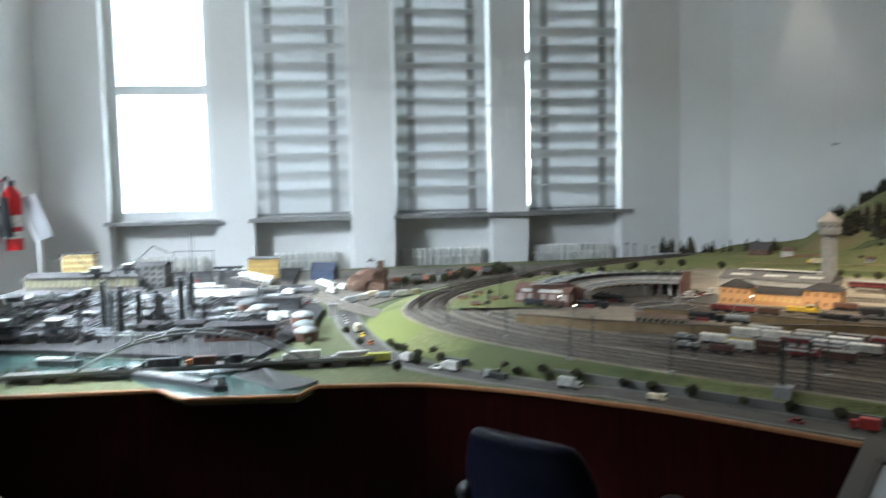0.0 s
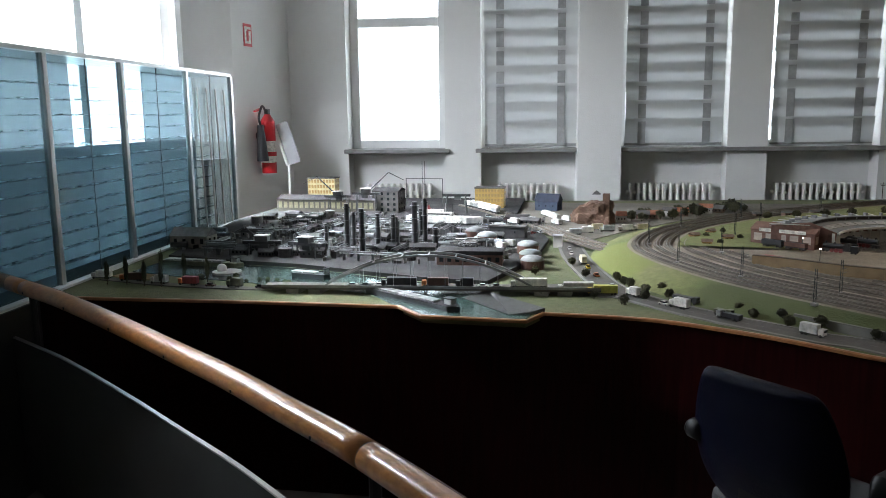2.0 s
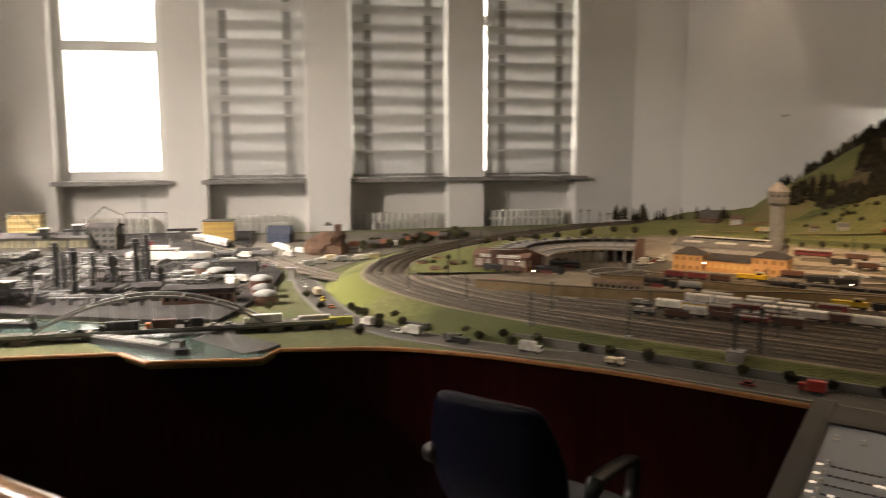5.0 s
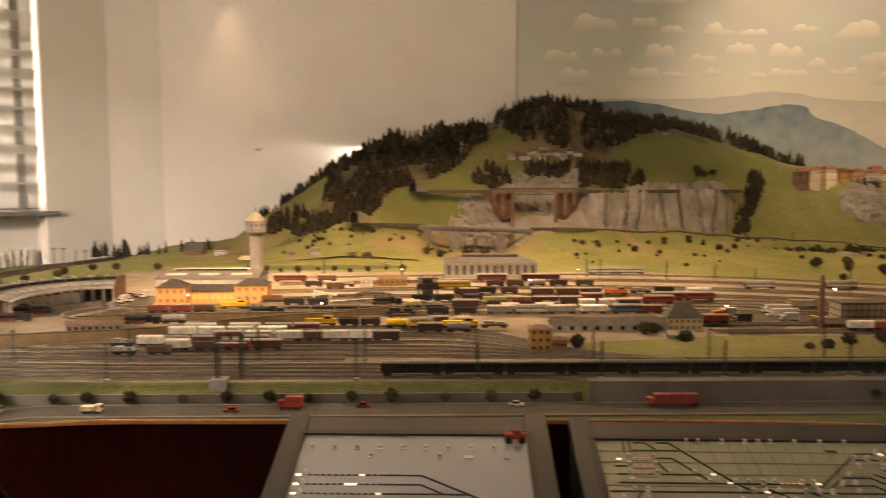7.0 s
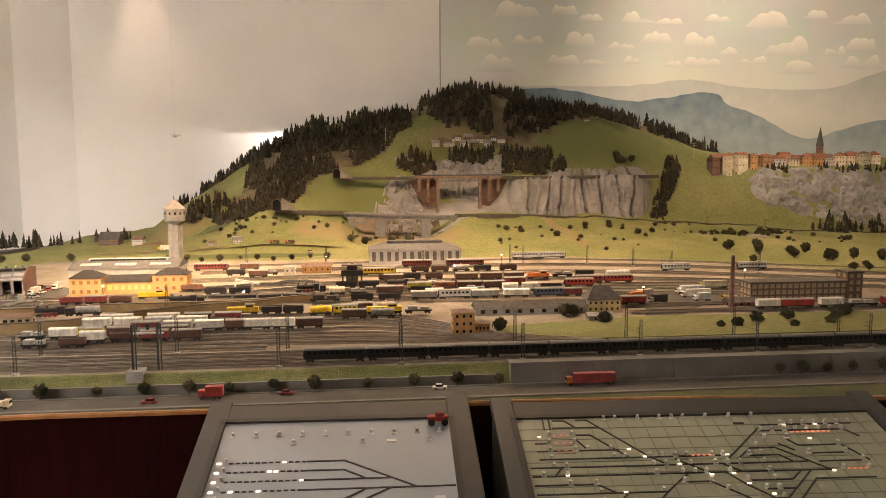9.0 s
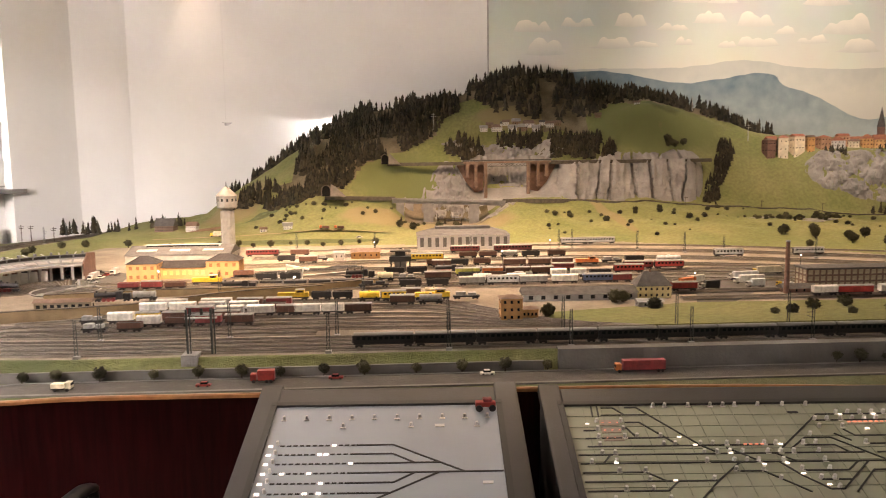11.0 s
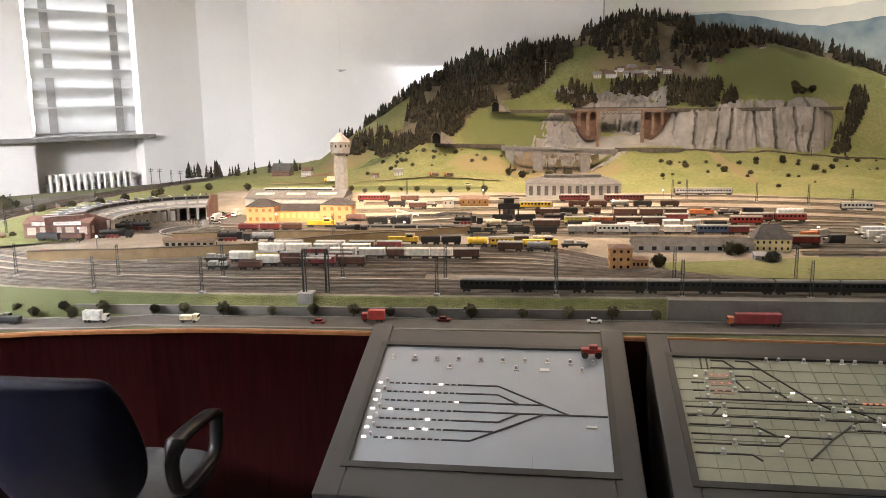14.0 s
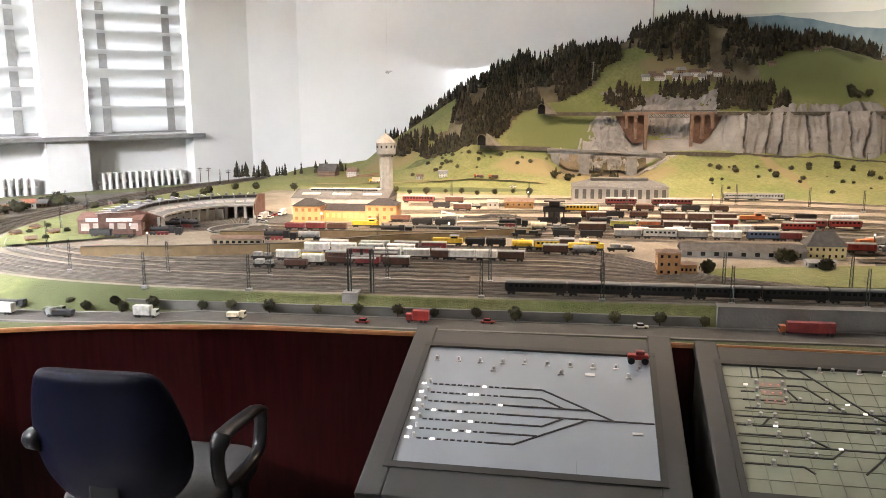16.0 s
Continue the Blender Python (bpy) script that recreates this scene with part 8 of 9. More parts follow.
part("keep", boxes([(0.07, 0, 0.17, 0.05, 0.05, 0.09)], bevel=0.004), DARKROCK, rk)
part("keep_roof", roof_mesh(0.05, 0.05, 0.21, 0.03, "pyramid"), SLATE, rk)


def portal_crane(m, h, label, jib=0.0):
    t = empty("harbour_crane", m, label, "crane", "harbour cranes")
    for x in (-0.08, 0.08):
        for y in (-0.03, 0.03):
            part("leg", cyl(bmesh.new(), (x, y, 0), (x * 0.9, y * 0.6, h), 0.005, 0.004, 6), STEELD, t)
    part("beam", boxes([(0, 0, h, 0.22, 0.03, 0.018)]), STEELD, t)
    part("trolley", boxes([(0.01, 0, h - 0.022, 0.05, 0.03, 0.028)]), STEELD, t)
    if jib:
        part("cabin", boxes([(0, 0, h + 0.022, 0.07, 0.05, 0.03)]), STEELD, t)
        part("cabin_roof", boxes([(0, 0, h + 0.040, 0.08, 0.056, 0.005)]), PAINT["white"], t)
        part("jib", cyl(bmesh.new(), (0, 0, h), (-0.6 * jib, 0, h + 0.55 * jib), 0.006, 0.004, 5), STEELD, t)
        part("jib_tip", cyl(bmesh.new(), (-0.6 * jib, 0, h + 0.55 * jib), (-jib, 0, h + 0.35 * jib), 0.004, 0.003, 5), STEELD, t)


portal_crane(flat_at(-1.62, 6.0, QZ, 8), 0.15, "black gantry crane over the quay")
portal_crane(flat_at(-2.30, 5.82, QZ, -172), 0.17, "dark harbour jib crane", 0.30)
portal_crane(flat_at(-2.52, 5.78, QZ, 5), 0.15, "dark harbour jib crane", 0.28)
portal_crane(flat_at(-2.22, 3.98, QZ, 10), 0.075, "small dark quay crane", 0.16)
portal_crane(flat_at(-1.95, 3.97, QZ, -10), 0.075, "small dark quay crane", 0.14)
gf = empty("loading_frame", flat_at(-2.02, 6.46, QZ), "thin wire loading frame", "frame")
part("frame", boxes([(-0.16, 0, 0.12, 0.005, 0.005, 0.24), (0.16, 0, 0.12, 0.005, 0.005, 0.24), (0, 0, 0.24, 0.325, 0.005, 0.005)]), STEELD, gf)
tm = empty("radio_mast", flat_at(-1.86, 5.91, QZ), "tall thin grey radio mast", "mast")
part("mast", cyl(cyl(bmesh.new(), (-0.008, 0, 0), (-0.008, 0, 0.42), 0.003, 0.002, 5), (0.012, 0, 0), (0.012, 0, 0.42), 0.003, 0.002, 5), STEELD, tm)

# harbour railway
for off in (0.0, 0.06, 0.12):
    track(shifted(smooth_line([(-1.75, 6.62), (-1.35, 6.08), (-0.95, 5.45), (-0.70, 4.98), (-0.45, 4.6), (-0.2, 4.3), (-0.1, 4.0)], 0.1), off), QZ + 0.001, "harbour tracks", "harbour siding on grey ballast")
for off, row in ((0.0, ("white", "cream", "white", "white", "cream")), (0.06, ("cream", "white", "grey", "white"))):
    ln = shifted(smooth_line([(-1.75, 6.62), (-1.35, 6.08), (-0.95, 5.45)], 0.135), off)
    for (p, q), c in zip(zip(ln[1:], ln[2:]), row):
        w = copy_thing(STOCK[("box", "white", 0.12)] if c == "white" else STOCK[("box", "grey", 0.12)], Matrix.Translation(((p.x + q.x) / 2, (p.y + q.y) / 2, QZ + 0.0105)) @ pose(0, 0, 0, 0, 0, math.degrees(math.atan2(q.y - p.y, q.x - p.x))))
rng = random.Random(8)
for k in range(26):
    x, y = rng.uniform(-1.35, -0.8), rng.uniform(4.4, 5.9)
    if x > -0.72 - 0.35 * max(0, y - 4.9):
        continue
    park(rng.choice(("white", "grey", "black", "blue", "red", ("white", "white", 0.09), ("grey", "silver", 0.1))), flat_at(x, y, QZ, rng.uniform(-60, 60)))
for x, y in ((-0.95, 6.2), (-0.9, 6.1), (-0.85, 6.0), (-0.75, 5.9), (-0.8, 5.7)):
    park(("white", "white", 0.12), flat_at(x, y, EDGE_Z + 0.001, -55))
for k, (x, y) in enumerate(((-0.41, 3.84), (-0.26, 3.8), (-0.22, 3.70), (-0.19, 3.66), (-0.12, 3.55), (-0.02, 3.46), (-0.51, 4.15), (-0.28, 4.26), (-0.87, 4.16), (-0.66, 3.86), (0.29, 3.18), (0.41, 3.08), (-0.05, 3.60), (-0.12, 3.42), (-0.33, 3.38), (-0.2, 3.30))):
    bush((x, y, EDGE_Z), 0.021, k, "roundabout_tree", "small dark green tree beside the junction", "junction trees", 0.4)
building("white_kiosk", "small white block beside the road", flat_at(-0.66, 4.72, EDGE_Z, 0), 0.05, 0.04, 0.07, WHITEW, PALER, 0.004, "flat")
structure("junction_paving", prism(bmesh.new(), [(-0.62, 3.42), (-0.25, 3.42), (-0.05, 3.3), (-0.25, 3.62), (-0.35, 3.75), (-0.62, 3.6)], EDGE_Z, EDGE_Z + 0.003), ROAD, "grey paved road junction")
# cottages and gardens between bank and brick workshop
for k, (x, y) in enumerate(((0.18, 4.55), (0.3, 4.75), (0.12, 4.8), (0.22, 4.98))):
    building("garden_shed", "tiny brown allotment shed", flat_at(x, y, YARD_Z, 20 * k), 0.05, 0.04, 0.022, OCHREW, BROWNR, 0.014, "gable", 1, 2, (0.006, 0.008), group="allotment sheds")
    bush((x + 0.07, y + 0.03, YARD_Z), 0.018, k, "garden_bush", "small green garden bush", "garden bushes", 0.2)
for k, (x, y) in enumerate(((0.6, 5.9), (0.8, 6.0), (1.0, 6.1))):
    building("garden_shed", "low brown shed behind the roundhouse", flat_at(x, y, YARD_Z, 30), 0.12, 0.05, 0.022, BROWNR, SLATE, 0.014, "gable", 1, 2, (0.006, 0.008), group="allotment sheds")
    bush((x + 0.02, y - 0.14, YARD_Z), 0.03, k, "garden_bush", "small green garden bush", "garden bushes", 0.2)

# rear corner beyond the curve
building("boathouse", "dark gabled boathouse on the quay", flat_at(-2.80, 4.20, QZ, 4), 0.24, 0.13, 0.07, mat("boathouse_wall", (0.20, 0.18, 0.15), 0.85, 0.25, 20), SLATE, 0.045, "gable", 1, 4, (0.02, 0.03))
building("black_shed", "long black goods shed", flat_at(-1.0, 4.92, QZ, -12), 0.24, 0.05, 0.065, mat("tarred_boards", (0.03, 0.028, 0.028), 0.8, 0.3, 30), SLATE, 0.01, "flat", 1, 2)
rng = random.Random(91)
for k in range(8):
    x, y = -0.33 + 0.1 * k + rng.uniform(-0.03, 0.03), 5.76 + 0.10 * k + rng.uniform(0.0, 0.2)
    building("village_house", ("small brown cottage with dark roof", "small pale cottage with red roof")[k % 2], flat_at(x, y + 0.12, EDGE_Z + 0.003, rng.uniform(-30, 30)), rng.uniform(0.06, 0.1), 0.06, rng.uniform(0.03, 0.05), WHITEW if k % 3 == 0 else BROWNR, SLATE if k % 2 else TILE, 0.03, "gable", 1, 3, (0.008, 0.012), group="village houses")
for k in range(34):
    x = -0.38 + rng.random() * 0.95
    y = 5.75 + 0.95 * (x + 0.38) + rng.uniform(0.0, 0.4)
    bush((x, y, EDGE_Z + 0.003), rng.uniform(0.018, 0.04), k, "village_tree", "dark green tree among the cottages", "village trees", 0.5)
for x, y, c in ((-0.3, 5.45, "white"), (-0.2, 5.5, "cream"), (-0.42, 5.4, "silver"), (-0.55, 5.3, "white"), (-0.62, 5.2, "silver"), (-0.5, 5.45, "cream")):
    park(("white", c, 0.1), flat_at(x, y, EDGE_Z + 0.005, 20))
for x, y in ((1.70, 7.40), (1.76, 7.34), (1.85, 7.0)):
    t = empty("telegraph_pole", flat_at(x, y, YARD_Z - 0.01), "dark wooden telegraph pole", "pole", "telegraph poles")
    part("post", cyl(bmesh.new(), (0, 0, 0), (0, 0, 0.135), 0.0035, 0.0028, 6), TRUNK, t)
    part("crossarm", boxes([(0, 0, 0.122, 0.045, 0.004, 0.004), (0, 0, 0.108, 0.036, 0.004, 0.004)]), TRUNK, t)
for k, (x, y) in enumerate(((1.74, 6.39), (1.9, 6.35), (2.15, 6.15), (1.18, 5.95), (1.43, 6.13), (1.5, 6.25))):
    bush((x, y, YARD_Z), 0.03, k, "field_tree", "small green tree beside the field road", "field trees", 0.5)
structure("goods_yard_paving", prism(bmesh.new(), [tuple(uv(u, v).to_2d()) for u, v in ((1.35, 3.57), (1.51, 3.55), (1.74, 3.82), (2.32, 4.43), (2.06, 4.62), (1.7, 4.6), (1.5, 4.0))], YARD_Z, YARD_Z + 0.0016), ROAD, "grey paved goods yard")
for k, (u, v) in enumerate(((1.58, 3.28), (1.66, 3.29), (1.79, 3.37), (1.9, 3.25), (2.1, 3.3), (1.11, 3.44))):
    bush(uv(u, v, YARD_Z - 0.003), 0.02 + 0.006 * (k % 3), k, "yard_bush", "dark green bush beside the tracks", "yard bushes", 0.1)

# coal heap and ash pit beside the coaling stage
COAL = mat("coal", (0.035, 0.034, 0.034), 0.8, 0.4, 60, 0.8, 250, fine=0.3)
bm = bmesh.new()
rows = []
for i in range(61):
    t = i / 60
    u, v = -1.0 + 0.78 * t, 4.56 + 0.33 * t
    h = 0.022 * min(1, 12 * t, 12 * (1 - t)) * (1 + 0.3 * noise.fractal(Vector((u * 9, 3, 0)), 0.9, 2, 3))
    rows.append([bm.verts.new(uv(u, v + o, YARD_Z + z + 0.002 * noise.noise(Vector((u * 60, o * 200, 1))))) for o, z in ((-0.035, 0), (-0.02, h * 0.6), (-0.006, h), (0.008, h * 0.95), (0.022, h * 0.5), (0.035, 0))])
for p, q in zip(rows, rows[1:]):
    for k in range(5):
        bm.faces.new((p[k], q[k], q[k + 1], p[k + 1]))
bmesh.ops.recalc_face_normals(bm, faces=bm.faces)
tagged(obj("coal_heap", bm, COAL, None, True), "long low heap of black coal beside the tracks", "coal heap", kind="stuff")
ap = empty("ash_pit", Matrix(), "pale grey concrete ash pit between the tracks", "ash pit")
part("slab", prism(bmesh.new(), [tuple(uv(u, v).to_2d()) for u, v in ((-0.80, 4.42), (-0.33, 4.655), (-0.33, 4.70), (-0.81, 4.48))], YARD_Z, YARD_Z + 0.008), GREYW, ap)
part("edge", prism(bmesh.new(), [tuple(uv(u, v).to_2d()) for u, v in ((-0.80, 4.415), (-0.33, 4.650), (-0.33, 4.656), (-0.80, 4.421))], YARD_Z, YARD_Z + 0.012), WALLC, ap)
structure("works_yard_paving", prism(bmesh.new(), [tuple(uv(u, v).to_2d()) for u, v in ((-1.80, 4.42), (-1.56, 4.48), (-1.62, 4.8), (-1.79, 4.95), (-1.93, 5.0))], YARD_Z, YARD_Z + 0.0014), ROAD, "grey paved yard beside the works")
for key, u, v, tn in ((("white", "white", 0.09), -1.76, 4.60, 80), ("white", -1.79, 4.49, 10), ("grey", -1.72, 4.49, 30), ("red", -1.74, 4.75, 60), ("black", -1.82, 4.86, 20)):
    park(key, at(u, v, YARD_Z + 0.0015, tn))

# ---------------------------------------------------------------- visitors' barrier: panels and posts
DARKP = mat("dark_barrier_panel", (0.038, 0.044, 0.040), 0.5, 0.15, 4)
for a, b in zip(cuts, cuts[1:]):
    ln = [Vector((p.x, p.y, 0.0)) for p in BAR[a:b + 1]]
    part("panel", sweep(bmesh.new(), ln, [(-0.006, 0.05), (0.006, 0.05), (0.006, 0.722), (-0.006, 0.722)]), DARKP, bar, "dark glossy panel")
    part("panel_edge", sweep(bmesh.new(), ln, [(-0.007, 0.722), (0.007, 0.722), (0.007, 0.728), (-0.007, 0.728)]), CHROME, bar, "bright metal panel edge")
for k in cuts:
    p = BAR[k]
    part("post", cyl(bmesh.new(), (p.x, p.y + 0.03, 0.0), (p.x, p.y + 0.03, 0.94), 0.014), BLACK, bar)
for k in range(3, len(BAR) - 1, 7):
    p, q = BAR[k], BAR[k + 1]
    d = (q - p).normalized()
    n = Vector((d.y, -d.x, 0))
    c = p - n * -0.034 + Vector((0, 0, -0.008))
    part("screw_hole", boxes([(c.x, c.y, c.z, 0.005, 0.005, 0.009)]), BLACK, bar)

# ---------------------------------------------------------------- display cabinets along the side wall
CAB = [Vector((-2.62, 2.12, 0)), Vector((-2.79, 3.07, 0)), Vector((-2.92, 3.785, 0)), Vector((-3.074, 4.635, 0)), Vector((-3.22, 5.44, 0))]
CTOP = 1.95
TEALG = glass_mat("teal_glass", (0.55, 0.65, 0.68))
TEALT = bpy.data.materials.new("teal_opal_panel")
TEALT.use_nodes = True
nt = TEALT.node_tree
tr = nt.nodes.new("ShaderNodeBsdfTranslucent")
tr.inputs[0].default_value = (0.085, 0.107, 0.115, 1)
ad = nt.nodes.new("ShaderNodeMixShader")
ad.inputs[0].default_value = 0.75
nt.nodes["Principled BSDF"].inputs["Base Color"].default_value = (0.03, 0.07, 0.08, 1)
nt.links.new(nt.nodes["Principled BSDF"].outputs[0], ad.inputs[1])
nt.links.new(tr.outputs[0], ad.inputs[2])
nt.links.new(ad.outputs[0], nt.nodes["Material Output"].inputs[0])
# lighter copy for the upper backs: the window's glare haze is put into its colour
TEALHAZE = TEALT.copy()
TEALHAZE.name = "pale_opal_panel"
TEALHAZE.node_tree.nodes["Translucent BSDF"].inputs[0].default_value = (0.24, 0.27, 0.28, 1)
MODEL = mat("model_row", (0.62, 0.66, 0.66), 0.5, 0.3, 40, per_island=0.8)
rng = random.Random(61)
for i, (p, q) in enumerate(zip(CAB, CAB[1:])):
    d = q - p
    m = Matrix.Translation(p) @ pose(0, 0, 0, 0, 0, math.degrees(math.atan2(d.y, d.x)))
    L = d.length
    c = empty("display_cabinet", m, "tall glazed display cabinet with dark teal back and rows of models", "display cabinet", "display cabinets")
    part("back", boxes([(L / 2, 0.30, 0.75, L, 0.008, 1.50)]), TEALT, c)
    part("upper_back", boxes([(L / 2, 0.30, 1.725, L, 0.006, 0.45)]), TEALG if i == 2 else TEALHAZE, c)
    part("base", boxes([(L / 2, 0.15, 0.42, L - 0.01, 0.28, 0.84)]), GREYP, c)
    part("top", boxes([(L / 2, 0.15, CTOP + 0.01, L, 0.32, 0.02)]), CHROME, c)
    for x in (0.0, L):
        part("post", boxes([(x, 0.0, CTOP / 2, 0.036, 0.032, CTOP)], bevel=0.004), CHROME, c)
    g = part("glass_door", boxes([(L / 2, 0.0, (0.85 + CTOP) / 2, L - 0.03, 0.006, CTOP - 0.86)]), TEALG, c)
    g.visible_shadow = False
    part("door_gap", boxes([(L / 2, -0.004, (0.85 + CTOP) / 2, 0.006, 0.003, CTOP - 0.86)]), BLACK, c)
    for n in range(13):
        z = 0.92 + 0.075 * n
        part("shelf", boxes([(L / 2, 0.17, z, L - 0.04, 0.05, 0.002)]), TEALG, c)
        rows, x = [], 0.05
        while x < L - 0.08:
            w = rng.uniform(0.02, 0.075)
            rows.append((x + w / 2, 0.16, z + 0.006, w, 0.02, rng.uniform(0.002, 0.006)))
            x += w + rng.choice((0.015, 0.03, 0.06))
        part("models", boxes(rows), MODEL, c, "row of small models on a glass shelf")
    part("plinth", boxes([(L / 2, -0.02, 0.872, L, 0.05, 0.012)]), FRAME, c, "white ledge at the glass foot")
# leaning bright poles in the last bay
for k in range(4):
    p = CAB[3].lerp(CAB[4], 0.2 + 0.2 * k)
    t = empty("glass_edge_strip", Matrix.Translation(p + Vector((0.03, 0, 0))), "thin bright vertical aluminium strip", "metal strip", "metal strips")
    part("strip", cyl(bmesh.new(), (0, 0, 0.885), (-0.02, 0, 1.85), 0.006), CHROME, t)

# side window frame
sw = empty("window_5", Matrix(), "broad white-framed window, uncovered and glaring", "window", kind="structure")
xx = P_L.x - 0.2
for y in (LW0 + 0.04, (2 * LW0 + LW1) / 3, (LW0 + 2 * LW1) / 3, LW1 - 0.04):
    part("window_frame", boxes([(xx, y, (LWZ0 + LWZ1) / 2, 0.06, 0.08, LWZ1 - LWZ0)]), FRAME, sw)
for z in (LWZ0 + 0.04, 2.7, LWZ1 - 0.04):
    part("transom", boxes([(xx, (LW0 + LW1) / 2, z, 0.06, LW1 - LW0, 0.08)]), FRAME, sw)

# ---------------------------------------------------------------- fire extinguisher and sign
REDP = mat("extinguisher_red", (0.5, 0.015, 0.02), 0.3, 0.1, 20)
fx = empty("fire_extinguisher", pose(P_L.x + 0.10, 6.86, 1.13, 0, 0, 0), "red fire extinguisher with black horn on the wall", "fire extinguisher")
bm = cyl(bmesh.new(), (0, 0, 0.0), (0, 0, 0.48), 0.07, 0.07, 20)
cyl(bm, (0, 0, 0.48), (0, 0, 0.55), 0.07, 0.025, 20)
part("cylinder", bm, REDP, fx)
part("valve", boxes([(0, 0, 0.57, 0.04, 0.05, 0.05)], bevel=0.006), BLACK, fx)
part("lever", boxes([(0.0, -0.05, 0.61, 0.025, 0.12, 0.015)], m=pose(0, 0, 0, 12, 0, 0)), REDP, fx)
part("label", cyl(bmesh.new(), (0, 0, 0.10), (0, 0, 0.30), 0.0715, 0.0715, 20), PAINT["white"], fx)
part("label_bar", cyl(bmesh.new(), (0, 0, 0.16), (0, 0, 0.20), 0.073, 0.073, 20), REDP, fx)
hose = smooth_line([(0, -0.03, 0.58), (0.02, -0.13, 0.62), (0.02, -0.2, 0.52), (0.01, -0.15, 0.44)], 0.02)
bm = bmesh.new()
for p, q in zip(hose, hose[1:]):
    cyl(bm, p, q, 0.011, n=8)
part("hose", bm, BLACK, fx)
part("horn", cyl(bmesh.new(), (0.0, -0.14, 0.45), (0.0, -0.12, 0.12), 0.03, 0.055, 14), BLACK, fx)
part("bracket", boxes([(-0.085, 0, 0.35, 0.03, 0.10, 0.05)]), BLACK, fx)
fs = empty("fire_sign", pose(P_L.x + 0.004, 6.74, 2.39, 0, 0, 0), "small red and white fire extinguisher sign", "sign")
part("plate", boxes([(0, 0, 0, 0.004, 0.15, 0.20)]), REDP, fs)
part("pictogram", boxes([(0.003, 0.0, 0.0, 0.003, 0.11, 0.15)]), PAINT["white"], fs)
part("symbol", boxes([(0.006, -0.01, -0.01, 0.003, 0.035, 0.09), (0.006, 0.02, 0.045, 0.003, 0.06, 0.012)]), REDP, fs)
wb = empty("leaning_board", pose(-3.57, 6.95, 1.0, 0, 0, 0), "pale board on a stand beside the extinguisher", "board")
part("board", boxes([(0.085, 0.012, 0.40, 0.13, 0.012, 0.40)], m=pose(0.10, 0, 0, 0, -18.5, 0)), mat("board_grey", (0.36, 0.36, 0.37), 0.6, 0.1, 6), wb)
part("board_edge", boxes([(0.01, 0, 0.40, 0.022, 0.03, 0.40)], m=pose(0.10, 0, 0, 0, -18.5, 0), bevel=0.003), FRAME, wb)
part("stand", boxes([(0.06, 0, -0.39, 0.022, 0.022, 1.19)]), FRAME, wb)

# ---------------------------------------------------------------- diagrams on the control desks
LITW = glow("lit_indicator", (1.0, 0.95, 0.85), 1.1)
LITR = glow("lit_indicator_red", (1.0, 0.32, 0.2), 0.35)
KNOB = mat("knob_grey", (0.60, 0.60, 0.56), 0.4, 0.1, 40)
SEAM = mat("panel_seam", (0.19, 0.22, 0.235), 0.6, 0.1)
GASKET = mat("panel_gasket", (0.032, 0.032, 0.030), 0.6, 0.1)
FZ = 0.0125


def face_bar(parent, tilt, name, x0, y0, x1, y1, w, material, z=FZ):
    d = Vector((x1 - x0, y1 - y0, 0))
    m = tilt @ Matrix.Translation(((x0 + x1) / 2, (y0 + y1) / 2, z)) @ pose(0, 0, 0, 0, 0, math.degrees(math.atan2(d.y, d.x)))
    return part(name, boxes([(0, 0, 0, d.length, w, 0.002)], m=m), material, parent)


def knob(parent, tilt, x, y, r=0.0045, base=True):
    k = part("push_button", cyl(bmesh.new(), (0, 0, 0), (0, 0, 0.011), r, r * 0.8, 8), KNOB, parent)
    k.matrix_basis = tilt @ Matrix.Translation((x, y, 0.011))
    if base:
        face_bar(parent, tilt, "button_base", x - 0.007, y - 0.006, x + 0.007, y - 0.006, 0.005, PAINT["white"])


d1, t1 = D1[2], D1[1]
W1, L1 = 0.605, DESK_L
for k in range(7):
    y = L1 / 2 - 0.1754 - 0.03675 * k
    xa = -W1 / 2 + 0.010
    xs = -0.068 - 0.004 * k
    rng = random.Random(k + 40)
    lit = rng.sample(range(1, 13), 1 + k % 2)
    for j in range(13):
        x = xa + 0.0165 * j + 0.03
        face_bar(d1, t1, "dash", x, y, x + 0.011, y, 0.006 if j in lit else 0.004, LITW if j in lit else INK)
    face_bar(d1, t1, "lamp", xa, y, xa + 0.011, y, 0.006, LITW)
    knob(d1, t1, xa + 0.022, y + 0.008, base=False)
    end = (0.026, 0.026, 0.145, W1 / 2 - 0.002, 0.033, 0.024, -0.030)[k]
    face_bar(d1, t1, "track_line", xs, y, end, y, 0.0042, INK)
ys = [L1 / 2 - 0.1754 - 0.03675 * k for k in range(7)]
for (x0, y0, x1, y1) in ((0.026, ys[0], 0.206, ys[3]), (0.026, ys[1], 0.083, ys[2]), (0.033, ys[4], 0.085, ys[3]), (-0.030, ys[6], 0.144, ys[3])):
    face_bar(d1, t1, "track_line", x0, y0, x1, y1, 0.0042, INK)
for k in range(10):
    knob(d1, t1, -W1 / 2 + 0.03 + 0.0608 * k, L1 / 2 - 0.057)
for x in (-0.11, 0.07, 0.245):
    knob(d1, t1, x, L1 / 2 - 0.094)
face_bar(d1, t1, "plate", 0.133, L1 / 2 - 0.096, 0.158, L1 / 2 - 0.096, 0.012, KNOB)
